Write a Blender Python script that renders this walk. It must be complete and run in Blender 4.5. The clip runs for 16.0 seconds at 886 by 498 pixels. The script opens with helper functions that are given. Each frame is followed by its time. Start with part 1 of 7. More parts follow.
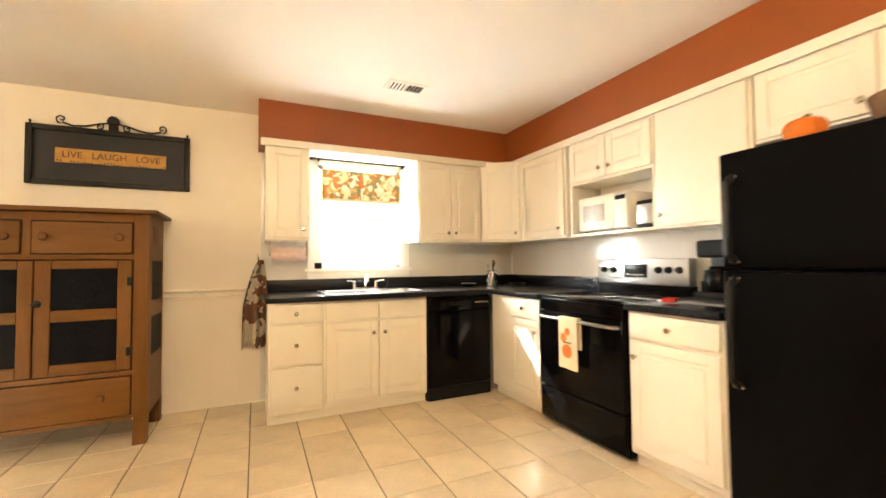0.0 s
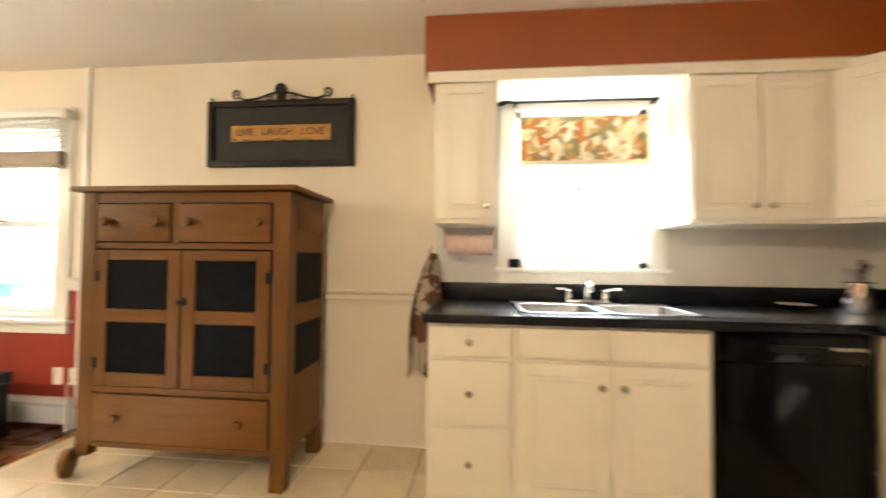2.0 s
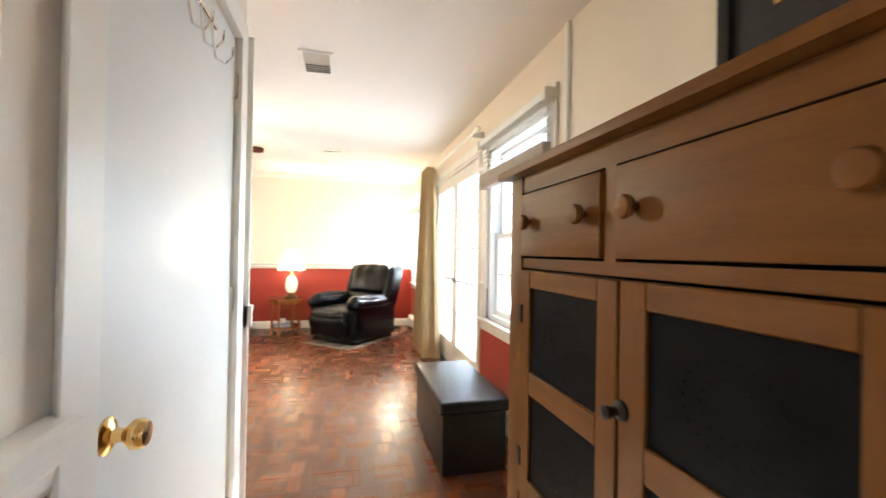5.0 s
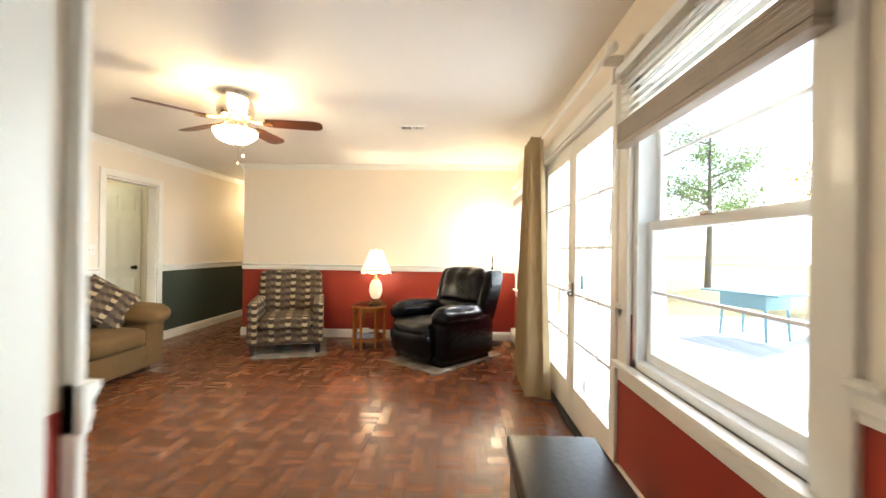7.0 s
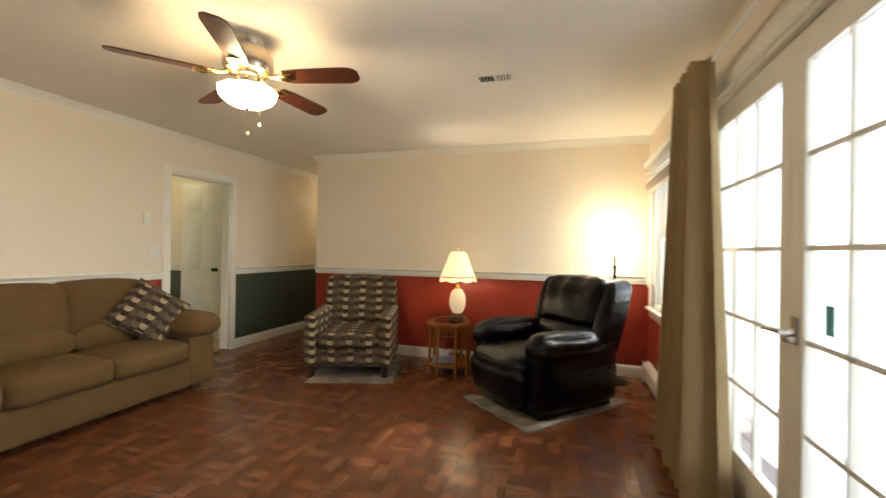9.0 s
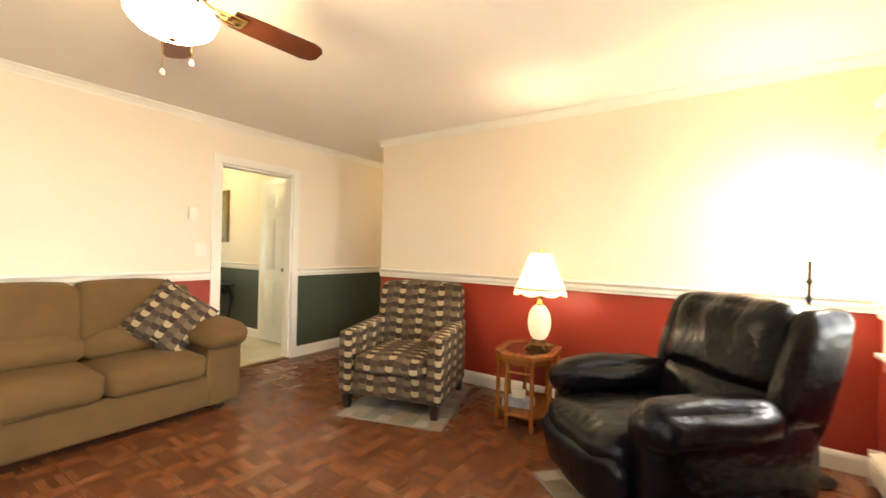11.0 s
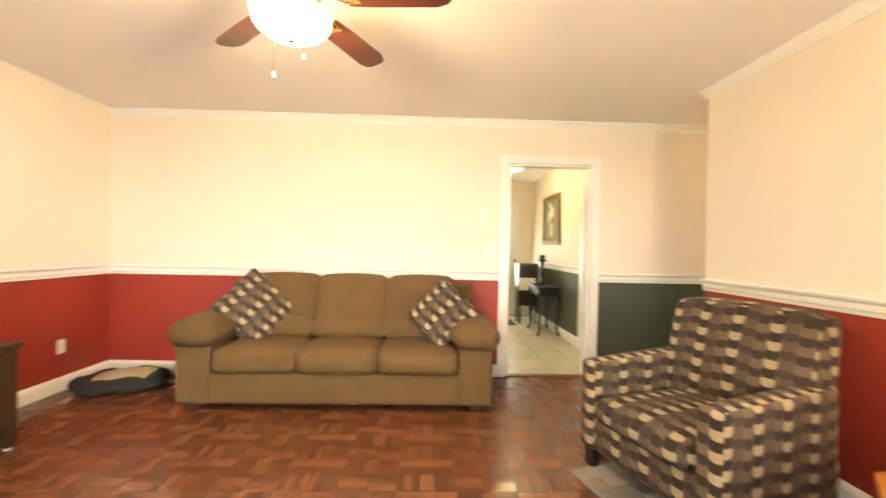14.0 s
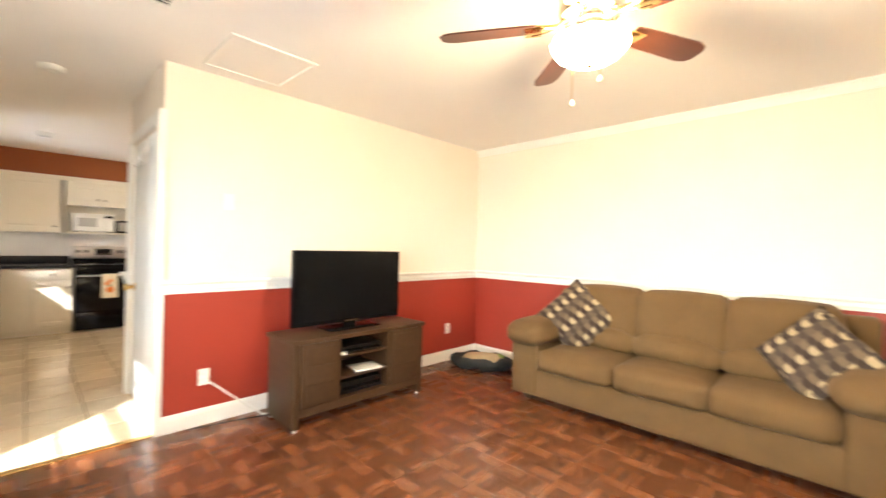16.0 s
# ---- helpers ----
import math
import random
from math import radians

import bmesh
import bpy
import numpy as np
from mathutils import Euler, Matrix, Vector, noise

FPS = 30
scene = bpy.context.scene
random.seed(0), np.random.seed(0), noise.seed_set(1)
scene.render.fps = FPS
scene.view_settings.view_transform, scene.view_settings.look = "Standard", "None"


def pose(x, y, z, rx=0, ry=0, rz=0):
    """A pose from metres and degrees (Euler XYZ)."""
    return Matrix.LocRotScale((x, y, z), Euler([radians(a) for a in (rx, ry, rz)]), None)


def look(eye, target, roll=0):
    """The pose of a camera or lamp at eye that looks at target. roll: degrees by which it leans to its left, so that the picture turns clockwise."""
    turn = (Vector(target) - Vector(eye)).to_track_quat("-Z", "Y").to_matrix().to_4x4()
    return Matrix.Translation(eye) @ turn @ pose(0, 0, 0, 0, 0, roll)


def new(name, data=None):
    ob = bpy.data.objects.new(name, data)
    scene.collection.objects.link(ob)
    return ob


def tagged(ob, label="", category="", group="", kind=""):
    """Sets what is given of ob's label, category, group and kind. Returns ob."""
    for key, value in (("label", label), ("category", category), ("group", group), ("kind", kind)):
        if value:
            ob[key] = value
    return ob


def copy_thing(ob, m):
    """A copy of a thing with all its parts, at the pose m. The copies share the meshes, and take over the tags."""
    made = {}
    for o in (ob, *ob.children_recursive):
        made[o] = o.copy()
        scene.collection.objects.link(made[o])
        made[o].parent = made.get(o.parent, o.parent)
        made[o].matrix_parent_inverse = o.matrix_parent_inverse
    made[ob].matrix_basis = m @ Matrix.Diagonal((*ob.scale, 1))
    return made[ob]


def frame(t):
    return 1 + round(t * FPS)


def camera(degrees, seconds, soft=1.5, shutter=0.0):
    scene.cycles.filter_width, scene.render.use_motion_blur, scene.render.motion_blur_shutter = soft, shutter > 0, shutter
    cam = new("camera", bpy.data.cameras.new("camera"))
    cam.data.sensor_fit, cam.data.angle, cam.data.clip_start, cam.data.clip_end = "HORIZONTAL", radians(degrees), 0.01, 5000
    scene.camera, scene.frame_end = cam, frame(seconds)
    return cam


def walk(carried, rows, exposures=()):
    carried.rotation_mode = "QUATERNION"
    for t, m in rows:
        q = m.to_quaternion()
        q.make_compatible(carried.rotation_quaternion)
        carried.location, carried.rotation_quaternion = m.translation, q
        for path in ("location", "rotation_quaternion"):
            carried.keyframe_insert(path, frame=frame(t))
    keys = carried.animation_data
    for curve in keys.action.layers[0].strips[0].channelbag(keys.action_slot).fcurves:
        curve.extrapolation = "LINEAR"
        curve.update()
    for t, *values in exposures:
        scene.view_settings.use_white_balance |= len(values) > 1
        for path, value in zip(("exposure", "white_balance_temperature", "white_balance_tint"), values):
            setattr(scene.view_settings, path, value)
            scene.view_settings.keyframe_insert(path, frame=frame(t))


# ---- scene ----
cam = camera(94.9, 16.0, shutter=0.7)
PATH = [
    (0, (1.109, 0.888, 1.145), (1.946, 2.703, 1.216), -0.6),
    (0.5, (1.311, 1.148, 1.129), (1.972, 3.034, 1.194), -0.4),
    (1, (1.43, 1.466, 1.128), (1.854, 3.419, 1.19), 0.0),
    (1.5, (1.456, 1.854, 1.121), (1.636, 3.844, 1.191), 0.3),
    (2, (1.444, 2.203, 1.156), (1.241, 4.192, 1.206), 0.6),
    (2.5, (1.375, 2.541, 1.167), (0.699, 4.423, 1.2), 0.9),
    (3, (1.245, 2.825, 1.193), (0.179, 4.518, 1.214), 1.0),
    (3.5, (1.115, 3.093, 1.195), (-0.336, 4.469, 1.213), 1.0),
    (4, (0.959, 3.295, 1.2), (-0.75, 4.334, 1.216), 1.3),
    (4.5, (0.767, 3.47, 1.223), (-1.099, 4.189, 1.239), 1.0),
    (5, (0.629, 3.594, 1.239), (-1.315, 4.062, 1.256), 1.0),
    (5.2, (0.587, 3.631, 1.25), (-1.379, 3.999, 1.265), 1.1),
    (7.3, (-0.722, 3.881, 1.255), (-2.72, 3.797, 1.253), 1.0),
    (7.5, (-0.861, 3.863, 1.262), (-2.859, 3.77, 1.254), 1.2),
    (8, (-1.175, 3.884, 1.278), (-3.168, 3.719, 1.281), 0.9),
    (8.5, (-1.447, 3.919, 1.272), (-3.411, 3.54, 1.28), 1.0),
    (9, (-1.693, 3.92, 1.252), (-3.605, 3.333, 1.26), 0.9),
    (11.3, (-3.036, 3.943, 1.25), (-4.612, 2.711, 1.252), 1.0),
    (11.5, (-3.131, 3.954, 1.247), (-4.642, 2.643, 1.248), 0.7),
    (12, (-3.367, 3.975, 1.235), (-4.664, 2.453, 1.233), 1.0),
    (12.5, (-3.599, 3.945, 1.236), (-4.643, 2.239, 1.226), 1.2),
    (13, (-3.81, 3.925, 1.224), (-4.573, 2.076, 1.215), 1.2),
    (13.5, (-3.998, 3.885, 1.219), (-4.404, 1.926, 1.209), 1.2),
    (14, (-4.158, 3.822, 1.229), (-4.219, 1.823, 1.217), 1.2),
    (14.5, (-4.228, 3.769, 1.249), (-3.911, 1.794, 1.243), 1.2),
    (15, (-4.253, 3.753, 1.256), (-3.556, 1.878, 1.25), 1.0),
    (15.5, (-4.314, 3.784, 1.245), (-3.224, 2.108, 1.255), 1.3),
    (16, (-4.345, 3.8, 1.269), (-2.951, 2.366, 1.262), 1.4),
]
EXPOSURES = [(0.0, 2.36, 6900, 9), (2.0, 2.1, 6150, 8), (3.5, 2.02, 5850, 9), (5.2, 1.6, 5550, 10), (7.3, 0.98, 5950, 8), (8.0, 0.48, 6000, 7), (8.5, 0.15, 6200, 7), (9.2, 0.16, 6250, 7), (11.3, 1.32, 6850, 11), (13.0, 1.5, 7000, 13), (14.5, 1.55, 6650, 12), (16.0, 1.8, 6150, 10)]
walk(cam, [(t, look(eye, target, roll)) for t, eye, target, roll in PATH], EXPOSURES)

# ==== body ====
# ---- exposure follows the walk; world and sun ----
world = bpy.data.worlds.new("sky_world")
scene.world = world
world.use_nodes = True
wn = world.node_tree.nodes
sky = wn.new("ShaderNodeTexSky")
sky.sky_type, sky.sun_disc = "NISHITA", False
SUN_WAY = Vector((0.75, -1.0, -0.95)).normalized()
sky.sun_elevation = math.asin(-SUN_WAY.z)
sky.sun_rotation = math.atan2(-SUN_WAY.x, -SUN_WAY.y)
wn["Background"].inputs["Strength"].default_value = 0.15
world.node_tree.links.new(sky.outputs[0], wn["Background"].inputs["Color"])


def lamp(name, kind, at, watts, colour=(1, 1, 1), target=None, size=None, angle=None):
    data = bpy.data.lights.new(name, kind)
    data.energy, data.color = watts, colour
    if kind == "AREA" and size:
        data.shape, data.size, data.size_y = "RECTANGLE", size[0], size[1]
    if kind == "POINT" and size:
        data.shadow_soft_size = size
    if angle:
        data.angle = radians(angle)
    ob = new(name, data)
    ob.matrix_world = look(at, target) if target else Matrix.Translation(at)
    return ob


sun = lamp("sun", "SUN", Vector((0, 10, 10)), 5.0, (1.0, 0.95, 0.86), Vector((0, 10, 10)) + SUN_WAY, angle=0.6)
WARM, DAY = (1.0, 0.80, 0.55), (0.93, 0.97, 1.0)
# daylight standing in the window openings
lamp("skylight_sink_window", "AREA", (2.0, 4.85, 1.58), 15, DAY, (2.0, 3.0, 1.1), (0.78, 0.9))
lamp("skylight_french_door", "AREA", (-3.56, 4.92, 1.1), 19, DAY, (-3.4, 3.0, 0.9), (1.7, 1.9))
lamp("skylight_corner_window", "AREA", (-5.5, 4.88, 1.4), 4, DAY, (-5.5, 3.0, 1.0), (0.7, 1.1))
# the lamps of the place; the kitchen one is unseen, added as fill
lamp("kitchen_ceiling_bulb", "POINT", (0.95, 0.75, 2.27), 23, (1.0, 0.78, 0.52), size=0.12)
for bx, by in ((0.05, 0.01), (-0.035, 0.04), (-0.025, -0.045)):
    lamp("fan_bulb", "POINT", (-3.58 + bx, 2.16 + by, 2.115), 8, (1.0, 0.78, 0.46), size=0.03)
lamp("table_lamp_bulb", "POINT", (-5.83, 2.82, 1.0), 30, WARM, size=0.05)
lamp("floor_lamp_bulb", "POINT", (-5.98, 4.30, 1.31), 7, WARM, size=0.05)
lamp("foyer_bulb", "POINT", (-5.28, -1.85, 2.25), 10, (1.0, 0.82, 0.40), size=0.1)
lamp("hall_bulb", "POINT", (-8.1, 0.12, 2.08), 2.5, (1.0, 0.70, 0.28), size=0.06)


# ---- materials ----
def material(name, colour, rough=0.5, metal=0.0, spec=0.5, *, vary=0.08, scale=6.0, bump=0.02, fine=90.0, coat=0.0, random_tint=0.0, stretch=(1, 1, 1), second=None, island=False, depth=0.002):
    """A surface with broad and fine variation, and fine relief. second: a colour that shows in blotches."""
    m = bpy.data.materials.new(name)
    m.use_nodes = True
    nt = m.node_tree
    b = nt.nodes["Principled BSDF"]
    b.inputs["Roughness"].default_value, b.inputs["Metallic"].default_value = rough, metal
    b.inputs["Coat Weight"].default_value, b.inputs["Specular IOR Level"].default_value = coat, spec
    tc, mp = nt.nodes.new("ShaderNodeTexCoord"), nt.nodes.new("ShaderNodeMapping")
    mp.inputs["Scale"].default_value = stretch
    nt.links.new(tc.outputs["Object"], mp.inputs["Vector"])
    broad, grain = nt.nodes.new("ShaderNodeTexNoise"), nt.nodes.new("ShaderNodeTexNoise")
    broad.inputs["Scale"].default_value, broad.inputs["Detail"].default_value = scale, 4
    grain.inputs["Scale"].default_value, grain.inputs["Detail"].default_value = fine, 3
    for n in (broad, grain):
        nt.links.new(mp.outputs[0], n.inputs["Vector"])
    ramp = nt.nodes.new("ShaderNodeMix")
    ramp.data_type = "RGBA"
    dark = second or tuple(c * (1 - vary) for c in colour)
    ramp.inputs[6].default_value = (*dark, 1)
    ramp.inputs[7].default_value = (*(tuple(min(1, c * (1 + vary)) for c in colour) if not second else colour), 1)
    both = nt.nodes.new("ShaderNodeMath")
    both.operation = "MULTIPLY_ADD"
    nt.links.new(broad.outputs["Fac"], both.inputs[0])
    both.inputs[1].default_value = 1.4
    tail = nt.nodes.new("ShaderNodeMath")
    tail.operation = "MULTIPLY_ADD"
    nt.links.new(grain.outputs["Fac"], tail.inputs[0])
    tail.inputs[1].default_value, tail.inputs[2].default_value = 0.6, -0.5
    nt.links.new(tail.outputs[0], both.inputs[2])
    both.use_clamp = True
    nt.links.new(both.outputs[0], ramp.inputs[0])
    out = ramp.outputs[2]
    if random_tint:
        src = nt.nodes.new("ShaderNodeNewGeometry").outputs["Random Per Island"] if island else nt.nodes.new("ShaderNodeObjectInfo").outputs["Random"]
        hsv = nt.nodes.new("ShaderNodeHueSaturation")
        val = nt.nodes.new("ShaderNodeMath")
        val.operation = "MULTIPLY_ADD"
        nt.links.new(src, val.inputs[0])
        val.inputs[1].default_value, val.inputs[2].default_value = 2 * random_tint, 1 - random_tint
        nt.links.new(val.outputs[0], hsv.inputs["Value"])
        nt.links.new(out, hsv.inputs["Color"])
        out = hsv.outputs[0]
    nt.links.new(out, b.inputs["Base Color"])
    if bump:
        bp = nt.nodes.new("ShaderNodeBump")
        bp.inputs["Strength"].default_value, bp.inputs["Distance"].default_value = min(1, bump * 10), depth
        nt.links.new(tail.outputs[0], bp.inputs["Height"])
        nt.links.new(bp.outputs[0], b.inputs["Normal"])
    return m


def glow(name, colour, strength):
    m = bpy.data.materials.new(name)
    m.use_nodes = True
    b = m.node_tree.nodes["Principled BSDF"]
    b.inputs["Base Color"].default_value = (*colour, 1)
    b.inputs["Emission Color"].default_value = (*colour, 1)
    b.inputs["Emission Strength"].default_value = strength
    return m


def clear_glass(name, tint=(1, 1, 1)):
    m = bpy.data.materials.new(name)
    m.use_nodes = True
    b = m.node_tree.nodes["Principled BSDF"]
    b.inputs["Base Color"].default_value = (*tint, 1)
    b.inputs["Roughness"].default_value, b.inputs["Transmission Weight"].default_value, b.inputs["IOR"].default_value = 0.0, 1.0, 1.1
    return m


def patterned_cloth(name, wide, high, ground, colours, rough=0.9):
    """Woven upholstery: columns of blocks with rounded lower ends, in turn light and dark, on a plain ground. Laid out by the mesh's UVs, in metres."""
    m = bpy.data.materials.new(name)
    m.use_nodes = True
    nt = m.node_tree
    b = nt.nodes["Principled BSDF"]
    b.inputs["Roughness"].default_value = rough

    def maths(op, a, c=0.0, d=0.0):
        n = nt.nodes.new("ShaderNodeMath")
        n.operation = op
        for k, v in enumerate((a, c, d)):
            if isinstance(v, (int, float)):
                n.inputs[k].default_value = v
            else:
                nt.links.new(v, n.inputs[k])
        return n.outputs[0]

    tc, sep = nt.nodes.new("ShaderNodeTexCoord"), nt.nodes.new("ShaderNodeSeparateXYZ")
    nt.links.new(tc.outputs["UV"], sep.inputs[0])
    u, v = maths("MULTIPLY", sep.outputs[0], 1 / wide), maths("MULTIPLY", sep.outputs[1], 1 / high)
    iu = maths("FLOOR", u)
    v = maths("ADD", v, maths("MULTIPLY", maths("PINGPONG", iu, 2.0), 0.25))
    iv = maths("FLOOR", v)
    fu, fv = maths("SUBTRACT", maths("SUBTRACT", u, iu), 0.5), maths("SUBTRACT", v, iv)
    low = maths("MAXIMUM", maths("MULTIPLY", maths("SUBTRACT", 0.5, fv), 2.1), 0.0)
    side = maths("MULTIPLY", fu, 2.05)
    inside = maths("LESS_THAN", maths("ADD", maths("MULTIPLY", side, side), maths("MULTIPLY", low, low)), 1.0)
    # three kinds of column, each of two colours in turn
    pick = maths("ADD", maths("MULTIPLY", maths("FLOORED_MODULO", iu, 3.0), 2.0), maths("FLOORED_MODULO", iv, 2.0))
    ramp = nt.nodes.new("ShaderNodeValToRGB")
    ramp.color_ramp.interpolation = "CONSTANT"
    els = ramp.color_ramp.elements
    for i, c in enumerate(colours):
        e = els[i] if i < 2 else els.new(i / len(colours))
        e.position, e.color = i / len(colours), (*c, 1)
    nt.links.new(maths("MULTIPLY", maths("ADD", pick, 0.5), 1 / 6), ramp.inputs[0])
    mix = nt.nodes.new("ShaderNodeMix")
    mix.data_type = "RGBA"
    nt.links.new(inside, mix.inputs[0])
    mix.inputs[6].default_value = (*ground, 1)
    nt.links.new(ramp.outputs[0], mix.inputs[7])
    weave = nt.nodes.new("ShaderNodeTexNoise")
    weave.inputs["Scale"].default_value = 420
    nt.links.new(tc.outputs["Object"], weave.inputs["Vector"])
    bp = nt.nodes.new("ShaderNodeBump")
    bp.inputs["Strength"].default_value, bp.inputs["Distance"].default_value = 0.5, 0.0015
    nt.links.new(weave.outputs["Fac"], bp.inputs["Height"])
    nt.links.new(bp.outputs[0], b.inputs["Normal"])
    shade = nt.nodes.new("ShaderNodeMix")
    shade.data_type, shade.blend_type = "RGBA", "MULTIPLY"
    shade.inputs[0].default_value = 0.45
    nt.links.new(mix.outputs[2], shade.inputs[6])
    nt.links.new(weave.outputs["Color"], shade.inputs[7])
    nt.links.new(shade.outputs[2], b.inputs["Base Color"])
    return m


M_CREAM = material("cream_wall_paint", (0.80, 0.715, 0.60), 0.55, vary=0.03, scale=1.5, bump=0.03, fine=160)
M_KCREAM = material("warm_white_wall_paint", (0.80, 0.72, 0.60), 0.5, vary=0.03, scale=1.5, bump=0.03, fine=160)
M_RED = material("red_wall_paint", (0.31, 0.034, 0.018), 0.45, vary=0.06, scale=2, bump=0.03, fine=160)
M_RUST = material("rust_orange_wall_paint", (0.265, 0.062, 0.006), 0.5, vary=0.06, scale=2, bump=0.03, fine=160)
M_GREEN = material("dark_green_wall_paint", (0.060, 0.075, 0.055), 0.5, vary=0.06, scale=2, bump=0.03, fine=160)
M_SPLASH = material("white_backsplash_board", (0.70, 0.67, 0.62), 0.13, vary=0.03, scale=2, bump=0.0)
M_CEIL = material("matt_ceiling_paint", (0.84, 0.80, 0.74), 0.8, vary=0.025, scale=2, bump=0.05, fine=220)
M_TRIM = material("white_gloss_trim_paint", (0.82, 0.80, 0.74), 0.3, vary=0.02, scale=3, bump=0.01)
M_CAB = material("ivory_cabinet_paint", (0.80, 0.74, 0.62), 0.32, vary=0.03, scale=4, bump=0.01)
M_DOOR = material("white_door_enamel", (0.78, 0.79, 0.77), 0.34, vary=0.03, scale=5, bump=0.02, fine=60)
M_LAMINATE = material("charcoal_laminate", (0.008, 0.009, 0.012), 0.27, spec=0.3, vary=0.25, scale=40, bump=0.02, fine=300)
M_BLACK = material("black_enamel", (0.0028, 0.0028, 0.0032), 0.12, spec=0.13, vary=0.1, scale=8, bump=0.0)
M_FRIDGE = material("black_textured_steel", (0.002, 0.002, 0.0024), 0.30, spec=0.045, vary=0.1, scale=8, bump=0.03, fine=350)
M_PLASTIC = material("black_plastic", (0.004, 0.004, 0.0045), 0.4, spec=0.25, vary=0.1, scale=8, bump=0.02)
M_STEEL = material("brushed_steel", (0.46, 0.45, 0.43), 0.28, 1.0, vary=0.05, scale=3, bump=0.01, stretch=(1, 30, 30))
M_CHROME = material("chrome", (0.85, 0.85, 0.86), 0.07, 1.0, vary=0.01, bump=0.0)
M_NICKEL = material("satin_nickel", (0.55, 0.50, 0.43), 0.25, 1.0, vary=0.05, bump=0.0)
M_BRASS = material("polished_brass", (0.75, 0.52, 0.20), 0.16, 1.0, vary=0.05, bump=0.0)
M_ANTIQUE = material("antique_bronze", (0.16, 0.095, 0.04), 0.35, 0.9, vary=0.35, scale=40, bump=0.04)
M_IRON = material("dark_wrought_iron", (0.02, 0.017, 0.015), 0.45, 0.6, vary=0.2, scale=30, bump=0.03)
M_OAK = material("honey_pine", (0.140, 0.056, 0.0085), 0.48, spec=0.25, vary=0.28, scale=3.0, bump=0.03, fine=26, stretch=(1.0, 9, 9))
M_OAKV = material("honey_pine_upright", (0.134, 0.0535, 0.0082), 0.48, spec=0.25, vary=0.28, scale=3.0, bump=0.03, fine=26, stretch=(9, 9, 1.0))
M_TIN = material("dark_punched_tin", (0.005, 0.0053, 0.007), 0.5, 0.0, spec=0.06, vary=0.45, scale=14, bump=0.06, fine=120)
M_DARKWOOD = material("dark_walnut_veneer", (0.046, 0.0225, 0.0095), 0.42, vary=0.3, scale=3, bump=0.03, fine=30, stretch=(9, 1.0, 9))
M_BLADE = material("mahogany_blade", (0.080, 0.022, 0.010), 0.35, vary=0.25, scale=4, bump=0.01, fine=30, stretch=(1, 8, 8))
M_LEATHER = material("black_leather", (0.004, 0.0045, 0.006), 0.30, spec=0.36, vary=0.3, scale=9, bump=0.12, fine=36)
M_CREASED = material("creased_black_leather", (0.0030, 0.0036, 0.0055), 0.25, spec=0.26, vary=0.3, scale=9, bump=0.08, fine=24, stretch=(1.5, 0.7, 0.9), depth=0.014)
M_SUEDE = material("tan_microsuede", (0.112, 0.061, 0.0175), 0.9, vary=0.18, scale=7, bump=0.05, fine=260)
M_CURTAIN = material("olive_tan_curtain_cloth", (0.33, 0.235, 0.115), 0.85, vary=0.1, scale=6, bump=0.05, fine=300)
M_CERAMIC = material("cream_glazed_ceramic", (0.82, 0.74, 0.58), 0.15, vary=0.04, bump=0.0)
M_TABLEWOOD = material("amber_oak", (0.30, 0.115, 0.028), 0.25, vary=0.25, scale=5, bump=0.01, fine=40, stretch=(1, 6, 6), coat=0.3)
M_TABLEGLASS = material("smoked_dark_glass", (0.05, 0.018, 0.012), 0.06, vary=0.1, bump=0.0)
M_ESPRESSO = material("espresso_stained_wood", (0.012, 0.007, 0.005), 0.4, vary=0.25, scale=8)
# near-black that stands in for the shade inside hollows and slots
M_HOLLOW = material("painted_hollow_shade", (0.004, 0.004, 0.004), 0.8, vary=0.1, bump=0.0)
M_SCREEN = material("switched_off_screen", (0.003, 0.003, 0.0035), 0.2, spec=0.15, vary=0.05, bump=0.0)
M_WHITEPL = material("white_plastic", (0.78, 0.76, 0.70), 0.3, vary=0.03, bump=0.01)
M_TILE = material("beige_ceramic_tile", (0.70, 0.57, 0.39), 0.20, vary=0.16, scale=5, bump=0.02, fine=50, random_tint=0.09)
M_TILEJ = material("beige_ceramic_tile_joined", (0.70, 0.57, 0.39), 0.20, vary=0.16, scale=5, bump=0.02, fine=50, random_tint=0.09, island=True)
M_GROUT = material("brown_grout", (0.16, 0.11, 0.07), 0.9, vary=0.2, scale=20, bump=0.06)
M_FOYTILE = material("pale_foyer_tile", (0.62, 0.58, 0.44), 0.25, vary=0.08, scale=5, bump=0.02, random_tint=0.05, island=True)
PALE, DARK = (0.180, 0.066, 0.027), (0.112, 0.037, 0.0145)
M_PALE = material("pale_parquet_finger", PALE, 0.19, vary=0.14, scale=8, bump=0.01, fine=70, random_tint=0.12)
M_DARK = material("red_brown_parquet_finger", DARK, 0.30, vary=0.18, scale=8, bump=0.01, fine=70, random_tint=0.16)
M_PALEJ = material("pale_parquet_fingers", PALE, 0.19, vary=0.14, scale=8, bump=0.01, fine=70, random_tint=0.12, island=True)
M_DARKJ = material("red_brown_parquet_fingers", DARK, 0.30, vary=0.18, scale=8, bump=0.01, fine=70, random_tint=0.16, island=True)
M_PARQBASE = material("parquet_bed", (0.07, 0.022, 0.009), 0.5, vary=0.2, bump=0.02)
M_GLASS = clear_glass("window_glass")
M_VINYL = material("white_vinyl_frame", (0.80, 0.82, 0.82), 0.35, vary=0.02, bump=0.0)
M_SHADE = glow("lit_lampshade", (1.0, 0.74, 0.40), 0.9)
